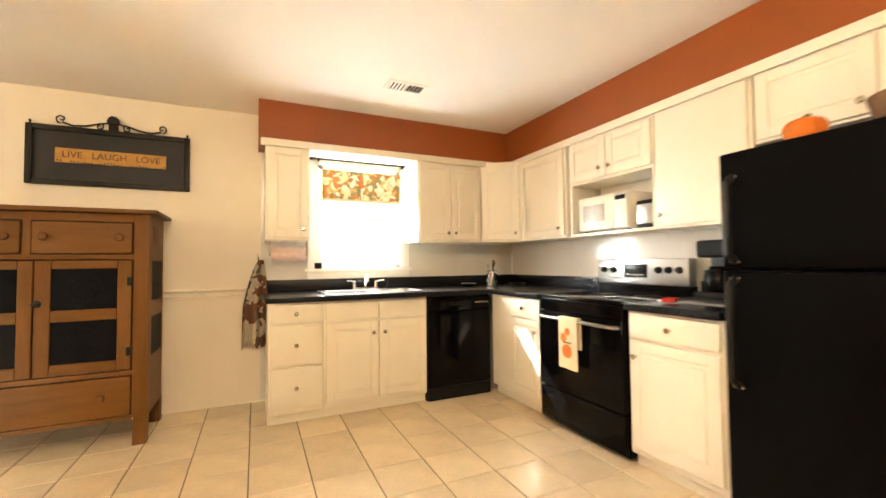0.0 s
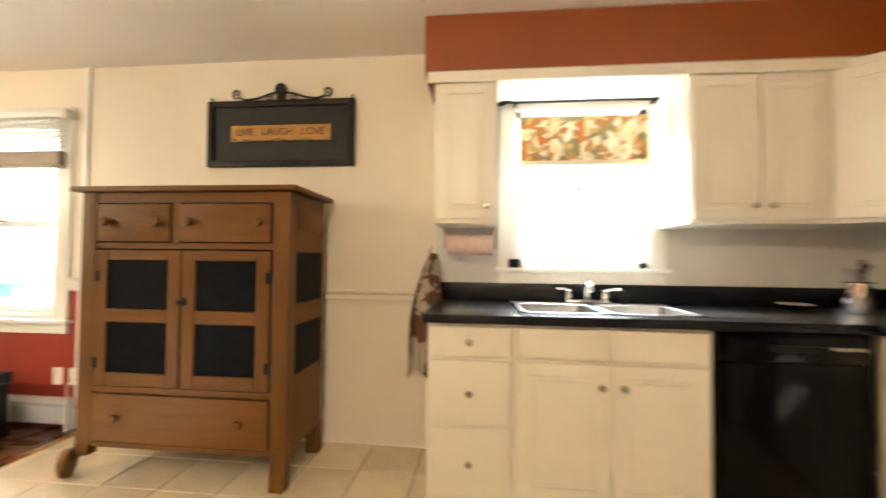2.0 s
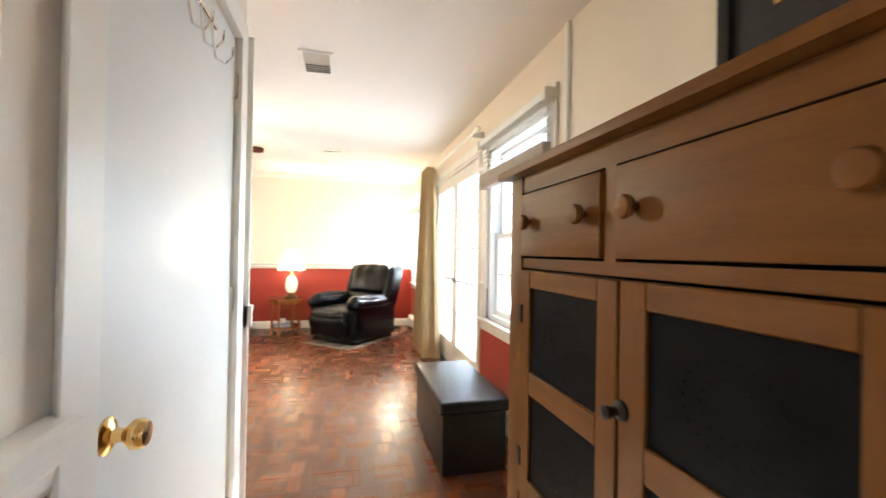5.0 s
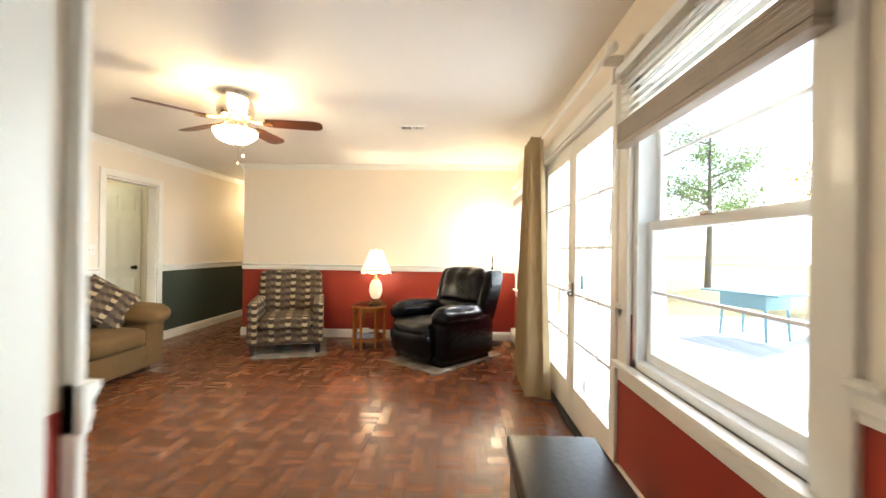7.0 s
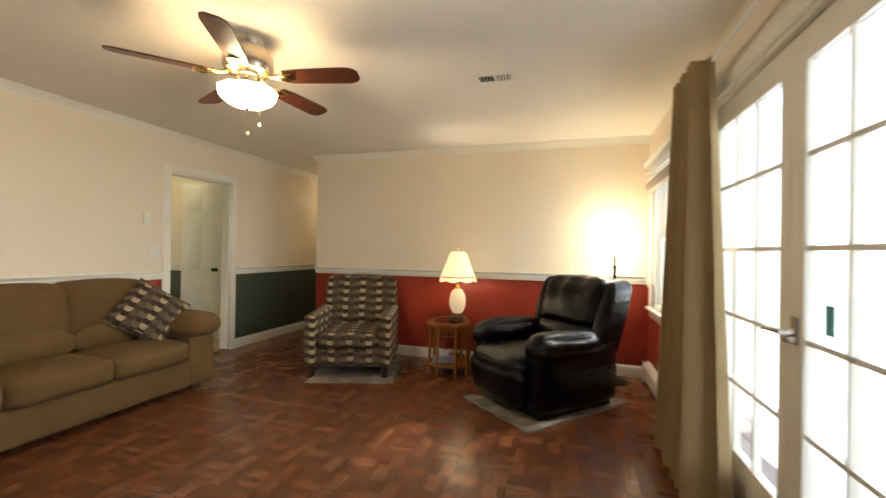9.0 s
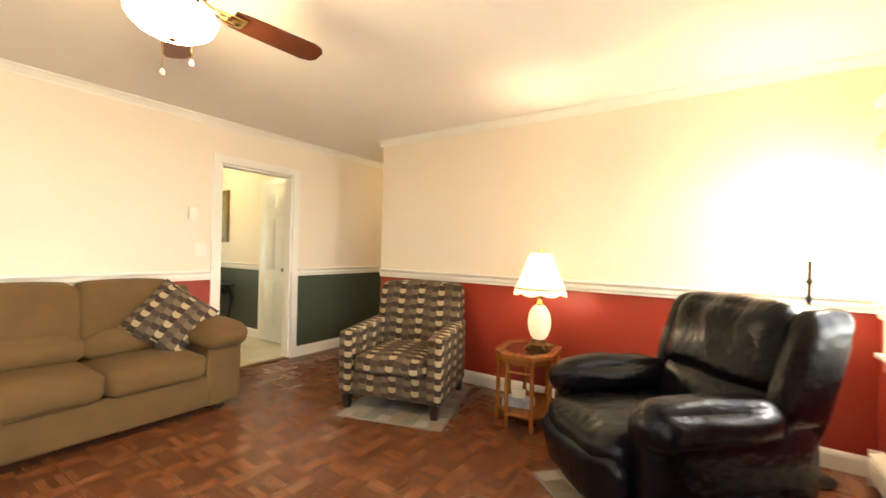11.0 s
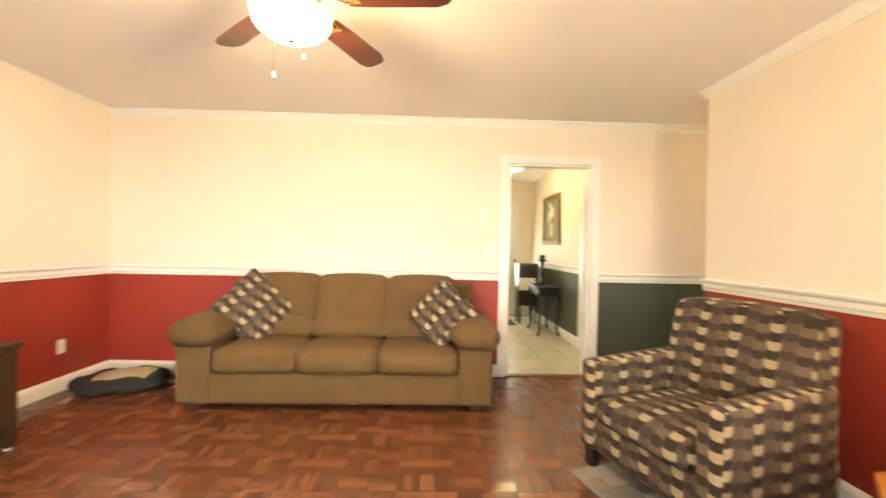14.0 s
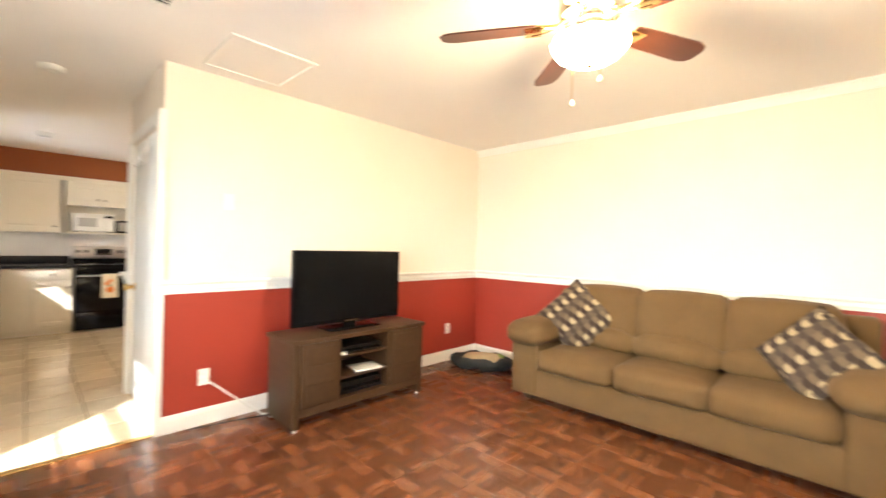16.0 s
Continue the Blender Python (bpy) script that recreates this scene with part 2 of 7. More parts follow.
M_FROST = glow("lit_frosted_glass", (1.0, 0.82, 0.52), 15.0)
M_DOME = glow("lit_dome_glass", (1.0, 0.90, 0.68), 2.0)
CHECK = [(0.47, 0.36, 0.21), (0.036, 0.019, 0.012), (0.115, 0.080, 0.052), (0.066, 0.042, 0.028), (0.170, 0.122, 0.072), (0.048, 0.027, 0.017)]
M_CHECK = patterned_cloth("brown_cream_block_cloth", 0.056, 0.042, (0.13, 0.092, 0.058), CHECK)


# ---- mesh helpers ----
def box(bm, x0, x1, y0, y1, z0, z1, bevel=0.0, seg=2, mi=0):
    vs = [bm.verts.new((x, y, z)) for x in (x0, x1) for y in (y0, y1) for z in (z0, z1)]
    fs = [bm.faces.new([vs[i] for i in q]) for q in ((0, 1, 3, 2), (4, 6, 7, 5), (0, 4, 5, 1), (2, 3, 7, 6), (0, 2, 6, 4), (1, 5, 7, 3))]
    for f in fs:
        f.material_index = mi
    if bevel:
        es = list({e for f in fs for e in f.edges})
        bmesh.ops.bevel(bm, geom=es, offset=bevel, segments=seg, profile=0.6, affect="EDGES", clamp_overlap=True)
    return vs


def boxed(*a, **k):
    bm = bmesh.new()
    box(bm, *a, **k)
    return bm


def lathe(bm, profile, at=(0, 0, 0), n=24, m=None):
    """Turns (radius, height) round the z axis."""
    rings = []
    for r, z in profile:
        rings.append([bm.verts.new((at[0] + r * math.cos(2 * math.pi * i / n), at[1] + r * math.sin(2 * math.pi * i / n), at[2] + z)) for i in range(n)])
    for a, b in zip(rings, rings[1:]):
        for i in range(n):
            bm.faces.new((a[i], a[(i + 1) % n], b[(i + 1) % n], b[i]))
    bm.faces.new(rings[0][::-1])
    bm.faces.new(rings[-1])
    if m is not None:
        bmesh.ops.transform(bm, matrix=m, verts=[v for r in rings for v in r])
    return rings


def turned(profile, at=(0, 0, 0), n=24, m=None):
    bm = bmesh.new()
    lathe(bm, profile, at, n, m)
    return bm


def tube(bm, pts, r, n=8, closed=False):
    """A round bar along points; r: one radius or one for each point."""
    pts = [Vector(p) for p in pts]
    rs = r if isinstance(r, (list, tuple)) else [r] * len(pts)
    rings, side = [], None
    for i, p in enumerate(pts):
        d = (pts[min(i + 1, len(pts) - 1)] - pts[max(i - 1, 0)]).normalized()
        if side is None:
            side = d.cross(Vector((0, 0, 1))) if abs(d.z) < 0.9 else d.cross(Vector((1, 0, 0)))
        side = (side - d * side.dot(d)).normalized()
        up = d.cross(side)
        rings.append([bm.verts.new(p + rs[i] * (math.cos(2 * math.pi * k / n) * side + math.sin(2 * math.pi * k / n) * up)) for k in range(n)])
    for a, b in zip(rings, rings[1:]):
        for k in range(n):
            bm.faces.new((a[k], a[(k + 1) % n], b[(k + 1) % n], b[k]))
    bm.faces.new(rings[0][::-1])
    bm.faces.new(rings[-1])


def tubed(pts, r, n=8):
    bm = bmesh.new()
    tube(bm, pts, r, n)
    return bm


def prism(bm, profile, p0, p1, out):
    """A moulding: (out, up) points swept from p0 to p1."""
    p0, p1, out = Vector(p0), Vector(p1), Vector(out)
    a = [bm.verts.new(p0 + out * u + Vector((0, 0, v))) for u, v in profile]
    b = [bm.verts.new(p1 + out * u + Vector((0, 0, v))) for u, v in profile]
    n = len(profile)
    for i in range(n):
        bm.faces.new((a[i], a[(i + 1) % n], b[(i + 1) % n], b[i]))
    bm.faces.new(a[::-1])
    bm.faces.new(b)


def cushion(bm, x0, x1, y0, y1, z0, z1, puff=0.03, r=0.05, n=7, noise_amp=0.0):
    """A soft block: rounded edges and bulging faces."""
    cx, cy, cz = (x0 + x1) / 2, (y0 + y1) / 2, (z0 + z1) / 2
    hx, hy, hz = (x1 - x0) / 2, (y1 - y0) / 2, (z1 - z0) / 2
    start = len(bm.verts)
    made = bmesh.ops.create_cube(bm, size=2)["verts"]
    es = list({e for v in made for e in v.link_edges})
    bmesh.ops.subdivide_edges(bm, edges=es, cuts=n, use_grid_fill=True)
    bm.verts.ensure_lookup_table()
    for v in bm.verts[start:]:
        p = v.co.copy()
        soft = [math.copysign(1 - (1 - min(1, abs(c))) ** 1.0, c) for c in p]
        q = Vector((soft[0] * hx, soft[1] * hy, soft[2] * hz))
        core = Vector((max(-hx + r, min(hx - r, q.x)), max(-hy + r, min(hy - r, q.y)), max(-hz + r, min(hz - r, q.z))))
        d = q - core
        if d.length > 1e-6:
            q = core + d.normalized() * r
        bx, by, bz = (1 - p.y ** 2) * (1 - p.z ** 2), (1 - p.x ** 2) * (1 - p.z ** 2), (1 - p.x ** 2) * (1 - p.y ** 2)
        q.x += puff * bx * (1 if p.x > 0 else -1) * (abs(p.x) > 0.99)
        q.y += puff * by * (1 if p.y > 0 else -1) * (abs(p.y) > 0.99)
        q.z += puff * bz * (1 if p.z > 0 else -1) * (abs(p.z) > 0.99)
        if noise_amp:
            w = noise.noise((q.x * 6 + cx, q.y * 6 + cy, q.z * 6 + cz))
            q += d.normalized() * w * noise_amp if d.length > 1e-6 else Vector((0, 0, w * noise_amp))
        v.co = Vector((cx, cy, cz)) + q
    return bm.verts[start:]


def cushioned(*a, **k):
    bm = bmesh.new()
    cushion(bm, *a, **k)
    return bm


def link_mesh(name, bm, mats, smooth=True):
    me = bpy.data.meshes.new(name)
    bmesh.ops.recalc_face_normals(bm, faces=bm.faces)
    bm.to_mesh(me)
    bm.free()
    for m in mats if isinstance(mats, (list, tuple)) else [mats]:
        me.materials.append(m)
    if smooth:
        for p in me.polygons:
            p.use_smooth = True
        me.set_sharp_from_angle(angle=radians(38))
    return me


def part(name, bm, mat, parent, label="", m=None):
    ob = new(name, link_mesh(name, bm, mat))
    ob.parent = parent
    if m is not None:
        ob.matrix_basis = m
    return tagged(ob, label)


def thing(name, label, category, at=(0, 0, 0), rz=0, group=""):
    ob = new(name)
    ob.empty_display_size = 0.1
    ob.matrix_basis = pose(*at, 0, 0, rz)
    return tagged(ob, label, category, group)


def solid(name, bm, mat, label, category, at=(0, 0, 0), rz=0, group=""):
    ob = new(name, link_mesh(name, bm, mat))
    ob.matrix_basis = pose(*at, 0, 0, rz)
    return tagged(ob, label, category, group)


def structure(name, bm, mat, label="", category=""):
    return tagged(new(name, link_mesh(name, bm, mat, smooth=False)), label, category, kind="structure")


def box_uv(ob):
    """Lays an upholstery pattern on a mesh, in metres, face by face."""
    me = ob.data
    uv = me.uv_layers.new(name="UVMap")
    for p in me.polygons:
        n = p.normal
        for li in p.loop_indices:
            c = me.vertices[me.loops[li].vertex_index].co
            if abs(n.z) >= max(abs(n.x), abs(n.y)):
                uv.data[li].uv = (c.x, c.y)
            elif abs(n.y) >= abs(n.x):
                uv.data[li].uv = (c.x, c.z)
            else:
                uv.data[li].uv = (c.y, c.z)
    return ob


def lettering(name, words, size, mat, parent, m, label=""):
    cu = bpy.data.curves.new(name, "FONT")
    cu.body, cu.size, cu.extrude = words, size, 0.0015
    cu.align_x, cu.align_y = "CENTER", "CENTER"
    tmp = bpy.data.objects.new("tmp_text", cu)
    scene.collection.objects.link(tmp)
    dg = bpy.context.evaluated_depsgraph_get()
    me = bpy.data.meshes.new_from_object(tmp.evaluated_get(dg))
    bpy.data.objects.remove(tmp)
    me.materials.clear()
    me.materials.append(mat)
    ob = new(name, me)
    ob.parent, ob.matrix_basis = parent, m
    return tagged(ob, label)


# ---- the setting ----
N, S, E, W, KE, KS, TOP = 4.70, -0.03, -1.197, -6.22, 3.72, -1.60, 2.44
KW, CL = 0.02, 3.18          # the kitchen's west wall and the closet's door wall
RAIL = 0.96


def wall(name, axis, at, thick, a0, a1, z0, z1, openings=(), cuts=(), paint=None, mats=(), label=""):
    """A wall along one axis, its inner face at `at`, built round its openings (a0, a1, z0, z1). paint(a, z) picks the material."""
    aa = sorted({a0, a1, *cuts, *(o[i] for o in openings for i in (0, 1))})
    zz = sorted({z0, z1, RAIL, *(o[i] for o in openings for i in (2, 3))})
    zz = [z for z in zz if z0 <= z <= z1]
    bm = bmesh.new()
    for p, q in zip(aa, aa[1:]):
        for r, s in zip(zz, zz[1:]):
            ca, cz = (p + q) / 2, (r + s) / 2
            if any(o[0] < ca < o[1] and o[2] < cz < o[3] for o in openings):
                continue
            mi = paint(ca, cz) if paint else 0
            if axis == "x":
                box(bm, p, q, min(at, at + thick), max(at, at + thick), r, s, mi=mi)
            else:
                box(bm, min(at, at + thick), max(at, at + thick), p, q, r, s, mi=mi)
    return structure(name, bm, list(mats), label, "wall")


SINKWIN, LIVWIN, FRENCH, CORNWIN = (1.62, 2.40, 1.11, 2.06), (-2.45, -1.45, 0.72, 2.07), (-4.47, -2.66, 0.0, 2.10), (-6.0, -5.05, 0.74, 2.07)
wall("wall_north", "x", N, 0.16, W - 0.12, KE + 0.12, 0, TOP, (SINKWIN, LIVWIN, FRENCH, CORNWIN), (-1.22, 1.15),
     lambda a, z: (1 if z < RAIL else 0) if a < -1.22 else (2 if a < 1.15 else 3), (M_CREAM, M_RED, M_KCREAM, M_SPLASH), "cream wall above red wainscot paint, with windows")
wall("wall_east", "y", KE, 0.12, KS, N, 0, TOP, (), (), lambda a, z: 0, (M_SPLASH,), "pale kitchen wall behind the stove")
wall("wall_south_kitchen", "x", KS, -0.12, KW - 0.12, KE + 0.12, 0, TOP, (), (), None, (M_KCREAM,), "plain cream kitchen wall")
wall("wall_kitchen_west", "y", KW, -0.10, KS, CL, 0, TOP, (), (), lambda a, z: 1 if z < RAIL else 0, (M_KCREAM, M_RUST), "cream wall over rust red wainscot")
CDOOR = (-1.07, -0.17, 0.0, 2.05)
wall("wall_closet", "x", CL, -0.12, E + 0.117, KW - 0.10, 0, TOP, (CDOOR,), (), None, (M_KCREAM,), "cream wall with a closet door")
wall("wall_tv", "y", E, 0.117, S - 0.12, CL, 0, TOP, (), (), lambda a, z: 1 if z < RAIL else 0, (M_CREAM, M_RED), "cream wall above red wainscot paint")
FDOOR = (-5.69, -4.885, 0.0, 2.035)
wall("wall_south", "x", S, -0.12, -8.8, E, 0, TOP, (FDOOR,), (-5.76,), lambda a, z: (1 if a > -5.2 else 2) if z < RAIL else 0, (M_CREAM, M_RED, M_GREEN), "cream wall above red and green wainscot paint")
wall("wall_west", "y", W, -0.12, 0.83, N, 0, TOP, (), (), lambda a, z: 1 if z < RAIL else 0, (M_CREAM, M_RED), "cream wall above red wainscot paint")
wall("wall_hall_north", "x", 0.83, 0.12, -8.8, W - 0.12, 0, TOP, (), (), lambda a, z: 1 if z < RAIL else 0, (M_CREAM, M_GREEN), "cream hall wall above green wainscot")
wall("wall_hall_end", "y", -8.8, -0.12, S - 0.12, 0.95, 0, TOP, (), (), lambda a, z: 1 if z < RAIL else 0, (M_CREAM, M_GREEN), "cream hall wall above green wainscot")
FW, FS, FE = -6.03, -3.65, -3.6
wall("wall_foyer_west", "y", FW, -0.12, FS - 0.12, S - 0.12, 0, TOP, (), (-1.30,), lambda a, z: 1 if z < RAIL else 0, (M_CREAM, M_GREEN), "cream foyer wall above green wainscot")
wall("wall_foyer_south", "x", FS, -0.12, FW, FE, 0, TOP, (), (), None, (M_CREAM,), "cream foyer end wall")
wall("wall_foyer_east", "y", FE, 0.12, FS - 0.12, S - 0.12, 0, TOP, (), (), None, (M_CREAM,), "cream foyer wall")
ceil = bmesh.new()
box(ceil, -8.95, KE + 0.14, FS - 0.14, N + 0.16, TOP, TOP + 0.1)
structure("ceiling", ceil, M_CEIL, "smooth warm white painted ceiling", "ceiling")
# floor beds
structure("floor_kitchen", boxed(-1.17, KE, KS, N, -0.12, -0.006), M_GROUT, "square beige ceramic tiles with brown grout", "floor")
structure("floor_hall", boxed(-8.8, W - 0.001, S, 0.83, -0.12, -0.006), M_PARQBASE, "glossy red-brown finger parquet in the hall", "floor")
structure("floor_living", boxed(W, -1.17, S, N, -0.12, -0.006), M_PARQBASE, "glossy red-brown finger parquet", "floor")
structure("floor_foyer", boxed(FW, FE, FS, S, -0.12, -0.006), M_GROUT, "pale square foyer tiles", "floor")
# soffits over the kitchen cabinets
sof = bmesh.new()
box(sof, 1.125, KE, 4.30, N, 2.12, TOP)
box(sof, 3.39, KE, 0.2, 4.30, 2.12, TOP)
structure("window_head_board", boxed(1.51, 2.44, 4.315, N - 0.001, 2.108, 2.119), M_TRIM, "white board above the sink window", "trim")
structure("soffit", sof, M_RUST, "rust orange painted soffit over the cabinets", "soffit")

RAILP = [(0, -0.042), (0.012, -0.042), (0.014, -0.024), (0.02, -0.014), (0.02, 0.014), (0.03, 0.024), (0.036, 0.032), (0.036, 0.045), (0.0, 0.045)]
BASEP = [(0, 0), (0.016, 0), (0.016, 0.085), (0.012, 0.10), (0.005, 0.115), (0, 0.115)]
CROWNP = [(0, -0.07), (0.008, -0.07), (0.012, -0.055), (0.035, -0.02), (0.045, -0.012), (0.045, 0), (0, 0)]


def moulding(name, prof, runs, mat=None):
    for p0, p1, out in runs:
        bm = bmesh.new()
        prism(bm, prof, p0, p1, out)
        structure(name, bm, mat or M_TRIM, "white painted wooden moulding", "trim")


X, Y = Vector((1, 0, 0)), Vector((0, 1, 0))
moulding("chair_rail", RAILP, [
    ((-2.55, N, RAIL), (-2.50, N, RAIL), -Y), ((-1.36, N, RAIL), (-1.28, N, RAIL), -Y), ((W, N, RAIL), (-6.09, N, RAIL), -Y), ((-4.96, N, RAIL), (-4.56, N, RAIL), -Y),
    ((W, 0.83, RAIL + 0.025), (W, N, RAIL + 0.025), X), ((W - 0.12, 0.83, RAIL + 0.025), (W, 0.83, RAIL + 0.025), -Y),
    ((-4.81, S, RAIL), (E, S, RAIL), Y), ((-8.8, S, RAIL), (-5.765, S, RAIL), Y), ((E, S, RAIL), (E, 3.222, RAIL), -X),
    ((FW, FS, RAIL), (FW, -1.19, RAIL), X)])
moulding("chair_rail", RAILP, [((-0.75, N, 0.915), (1.16, N, 0.915), -Y)], M_KCREAM)
BIGRAIL = [(0, -0.06), (0.010, -0.06), (0.016, -0.045), (0.022, -0.02), (0.03, -0.012), (0.034, 0.012), (0.05, 0.025), (0.052, 0.045), (0.04, 0.05), (0, 0.05)]
moulding("chair_rail", BIGRAIL, [((KW, KS, 0.945), (KW, CL, 0.945), X), ((KW + 0.05, CL, 0.945), (-0.07, CL, 0.945), Y)])
moulding("baseboard", BASEP, [
    ((W, 0.83, 0), (W, N, 0), X), ((W - 0.1, 0.83, 0), (W + 0.016, 0.83, 0), -Y), ((-4.81, S, 0), (E, S, 0), Y), ((-8.8, S, 0), (-5.765, S, 0), Y), ((E, S, 0), (E, 3.166, 0), -X),
    ((FW, FS, 0), (FW, -1.19, 0), X), ((KW, KS, 0), (KW, CL, 0), X)], None)
moulding("crown_moulding", CROWNP, [((W, 0.83, TOP), (W, N, TOP), X), ((-8.8, S, TOP), (E, S, TOP), Y), ((W - 0.12, 0.83, TOP), (W + 0.045, 0.83, TOP), -Y)])
structure("threshold", boxed(-1.20, -1.15, CL, N, -0.004, 0.008, bevel=0.003), M_BRASS, "brass strip between tile and parquet", "threshold")
structure("foyer_threshold", boxed(-5.688, -4.887, -0.10, -0.02, -0.004, 0.010, bevel=0.003), M_OAK, "oak threshold strip", "threshold")
structure("wall_strip", boxed(-1.275, -1.235, N - 0.02, N, 0.0, TOP - 0.001, bevel=0.004), M_TRIM, "white painted strip where the rooms meet", "trim")
structure("wall_end_casing", boxed(E - 0.018, E, CL - 0.014, CL + 0.03, 0.0, 2.12, bevel=0.004), M_TRIM, "white wall end casing", "trim")
structure("light_trim", boxed(1.14, 3.40, 4.285, 4.30, 2.077, 2.135, bevel=0.004), M_CAB, "ivory top board of the cabinets", "trim")
structure("light_trim", boxed(3.375, 3.39, 0.9, 4.30, 2.077, 2.135, bevel=0.004), M_CAB, "ivory top board of the cabinets", "trim")


def casing(name, x0, x1, z0, z1, y, out, w=0.075, sill=False, mat=None):
    """Flat boards round an opening in an x wall; out: -1 faces south, 1 north."""
    bm = bmesh.new()
    a, b = (y, y + 0.018 * out) if out > 0 else (y + 0.018 * out, y)
    box(bm, x0 - w, x0, a, b, z0, z1 + w, bevel=0.003)
    box(bm, x1, x1 + w, a, b, z0, z1 + w, bevel=0.003)
    box(bm, x0, x1, a, b, z1, z1 + w, bevel=0.003)
    return structure(name, bm, mat or M_TRIM, "white painted opening casing", "trim")


casing("trim_foyer_door", FDOOR[0], FDOOR[1], 0, FDOOR[3], S, 1)
casing("trim_closet_door", CDOOR[0], CDOOR[1], 0, CDOOR[3], CL, 1, w=0.085)
casing("trim_french_door", FRENCH[0], FRENCH[1], 0, FRENCH[3], N, -1)
structure("jamb_lining", boxed(-5.664, -4.911, -0.148, -0.032, 2.012, 2.033), M_TRIM, "white door lining", "trim")
structure("jamb_lining", boxed(-5.688, -5.665, -0.148, -0.032, 0.012, 2.033), M_TRIM, "white door lining", "trim")
structure("jamb_lining", boxed(-4.91, -4.887, -0.148, -0.032, 0.012, 2.033), M_TRIM, "white door lining", "trim")


# ---- windows ----
def sash_window(name, x0, x1, z0, z1, label, bars=True, cas=0.10):
    """A double-hung window: frame, two sashes with panes, sill, apron and casing."""
    w = tagged(new(name), label, "window", kind="structure")
    fr = bmesh.new()
    for a in ((x0, x0 + 0.045), (x1 - 0.045, x1)):
        box(fr, a[0], a[1], N + 0.01, N + 0.14, z0, z1)
    box(fr, x0, x1, N + 0.01, N + 0.14, z1 - 0.04, z1)
    box(fr, x0, x1, N + 0.01, N + 0.14, z0, z0 + 0.035)
    part("window_frame", fr, M_VINYL, w)
    mid = z0 + (z1 - z0) * 0.485
    for lo, hi, y in ((mid - 0.02, z1 - 0.04, N + 0.09), (z0 + 0.035, mid + 0.02, N + 0.055)):
        sb = bmesh.new()
        for a in ((x0 + 0.045, x0 + 0.085), (x1 - 0.085, x1 - 0.045)):
            box(sb, a[0], a[1], y, y + 0.03, lo, hi, bevel=0.003)
        box(sb, x0 + 0.085, x1 - 0.085, y, y + 0.03, lo, lo + 0.045, bevel=0.003)
        box(sb, x0 + 0.085, x1 - 0.085, y, y + 0.03, hi - 0.04, hi, bevel=0.003)
        if bars:
            m = (lo + hi) / 2
            box(sb, x0 + 0.085, x1 - 0.085, y + 0.010, y + 0.022, m - 0.006, m + 0.006)
        part("sash", sb, M_VINYL, w)
        pane = part("pane", boxed(x0 + 0.08, x1 - 0.08, y + 0.013, y + 0.017, lo + 0.04, hi - 0.035), M_GLASS, w)
        pane.visible_shadow = False
    part("window_sill", boxed(x0 - cas - 0.02, x1 + cas + 0.02, N - 0.05, N + 0.05, z0 - 0.025, z0, bevel=0.006), M_TRIM, w)
    part("apron", boxed(x0 - cas, x1 + cas, N - 0.018, N, z0 - 0.095, z0 - 0.025, bevel=0.004), M_TRIM, w)
    c = bmesh.new()
    box(c, x0 - cas, x0 + 0.004, N - 0.02, N, z0, z1 + cas, bevel=0.004)
    box(c, x1 - 0.004, x1 + cas, N - 0.02, N, z0, z1 + cas, bevel=0.004)
    box(c, x0 + 0.004, x1 - 0.004, N - 0.02, N, z1, z1 + cas, bevel=0.004)
    part("casing", c, M_TRIM, w)
    part("sash_lock", boxed((x0 + x1) / 2 - 0.03, (x0 + x1) / 2 + 0.03, N + 0.035, N + 0.056, mid + 0.015, mid + 0.03, bevel=0.004), M_NICKEL, w)
    return w


sash_window("window_1", *SINKWIN, "bright double-hung kitchen window over the sink", bars=False, cas=0.09)
sash_window("window_2", *LIVWIN, "white double-hung window with a bunched blind")
sash_window("window_3", *CORNWIN, "white double-hung window in the corner behind the curtain", cas=0.08)


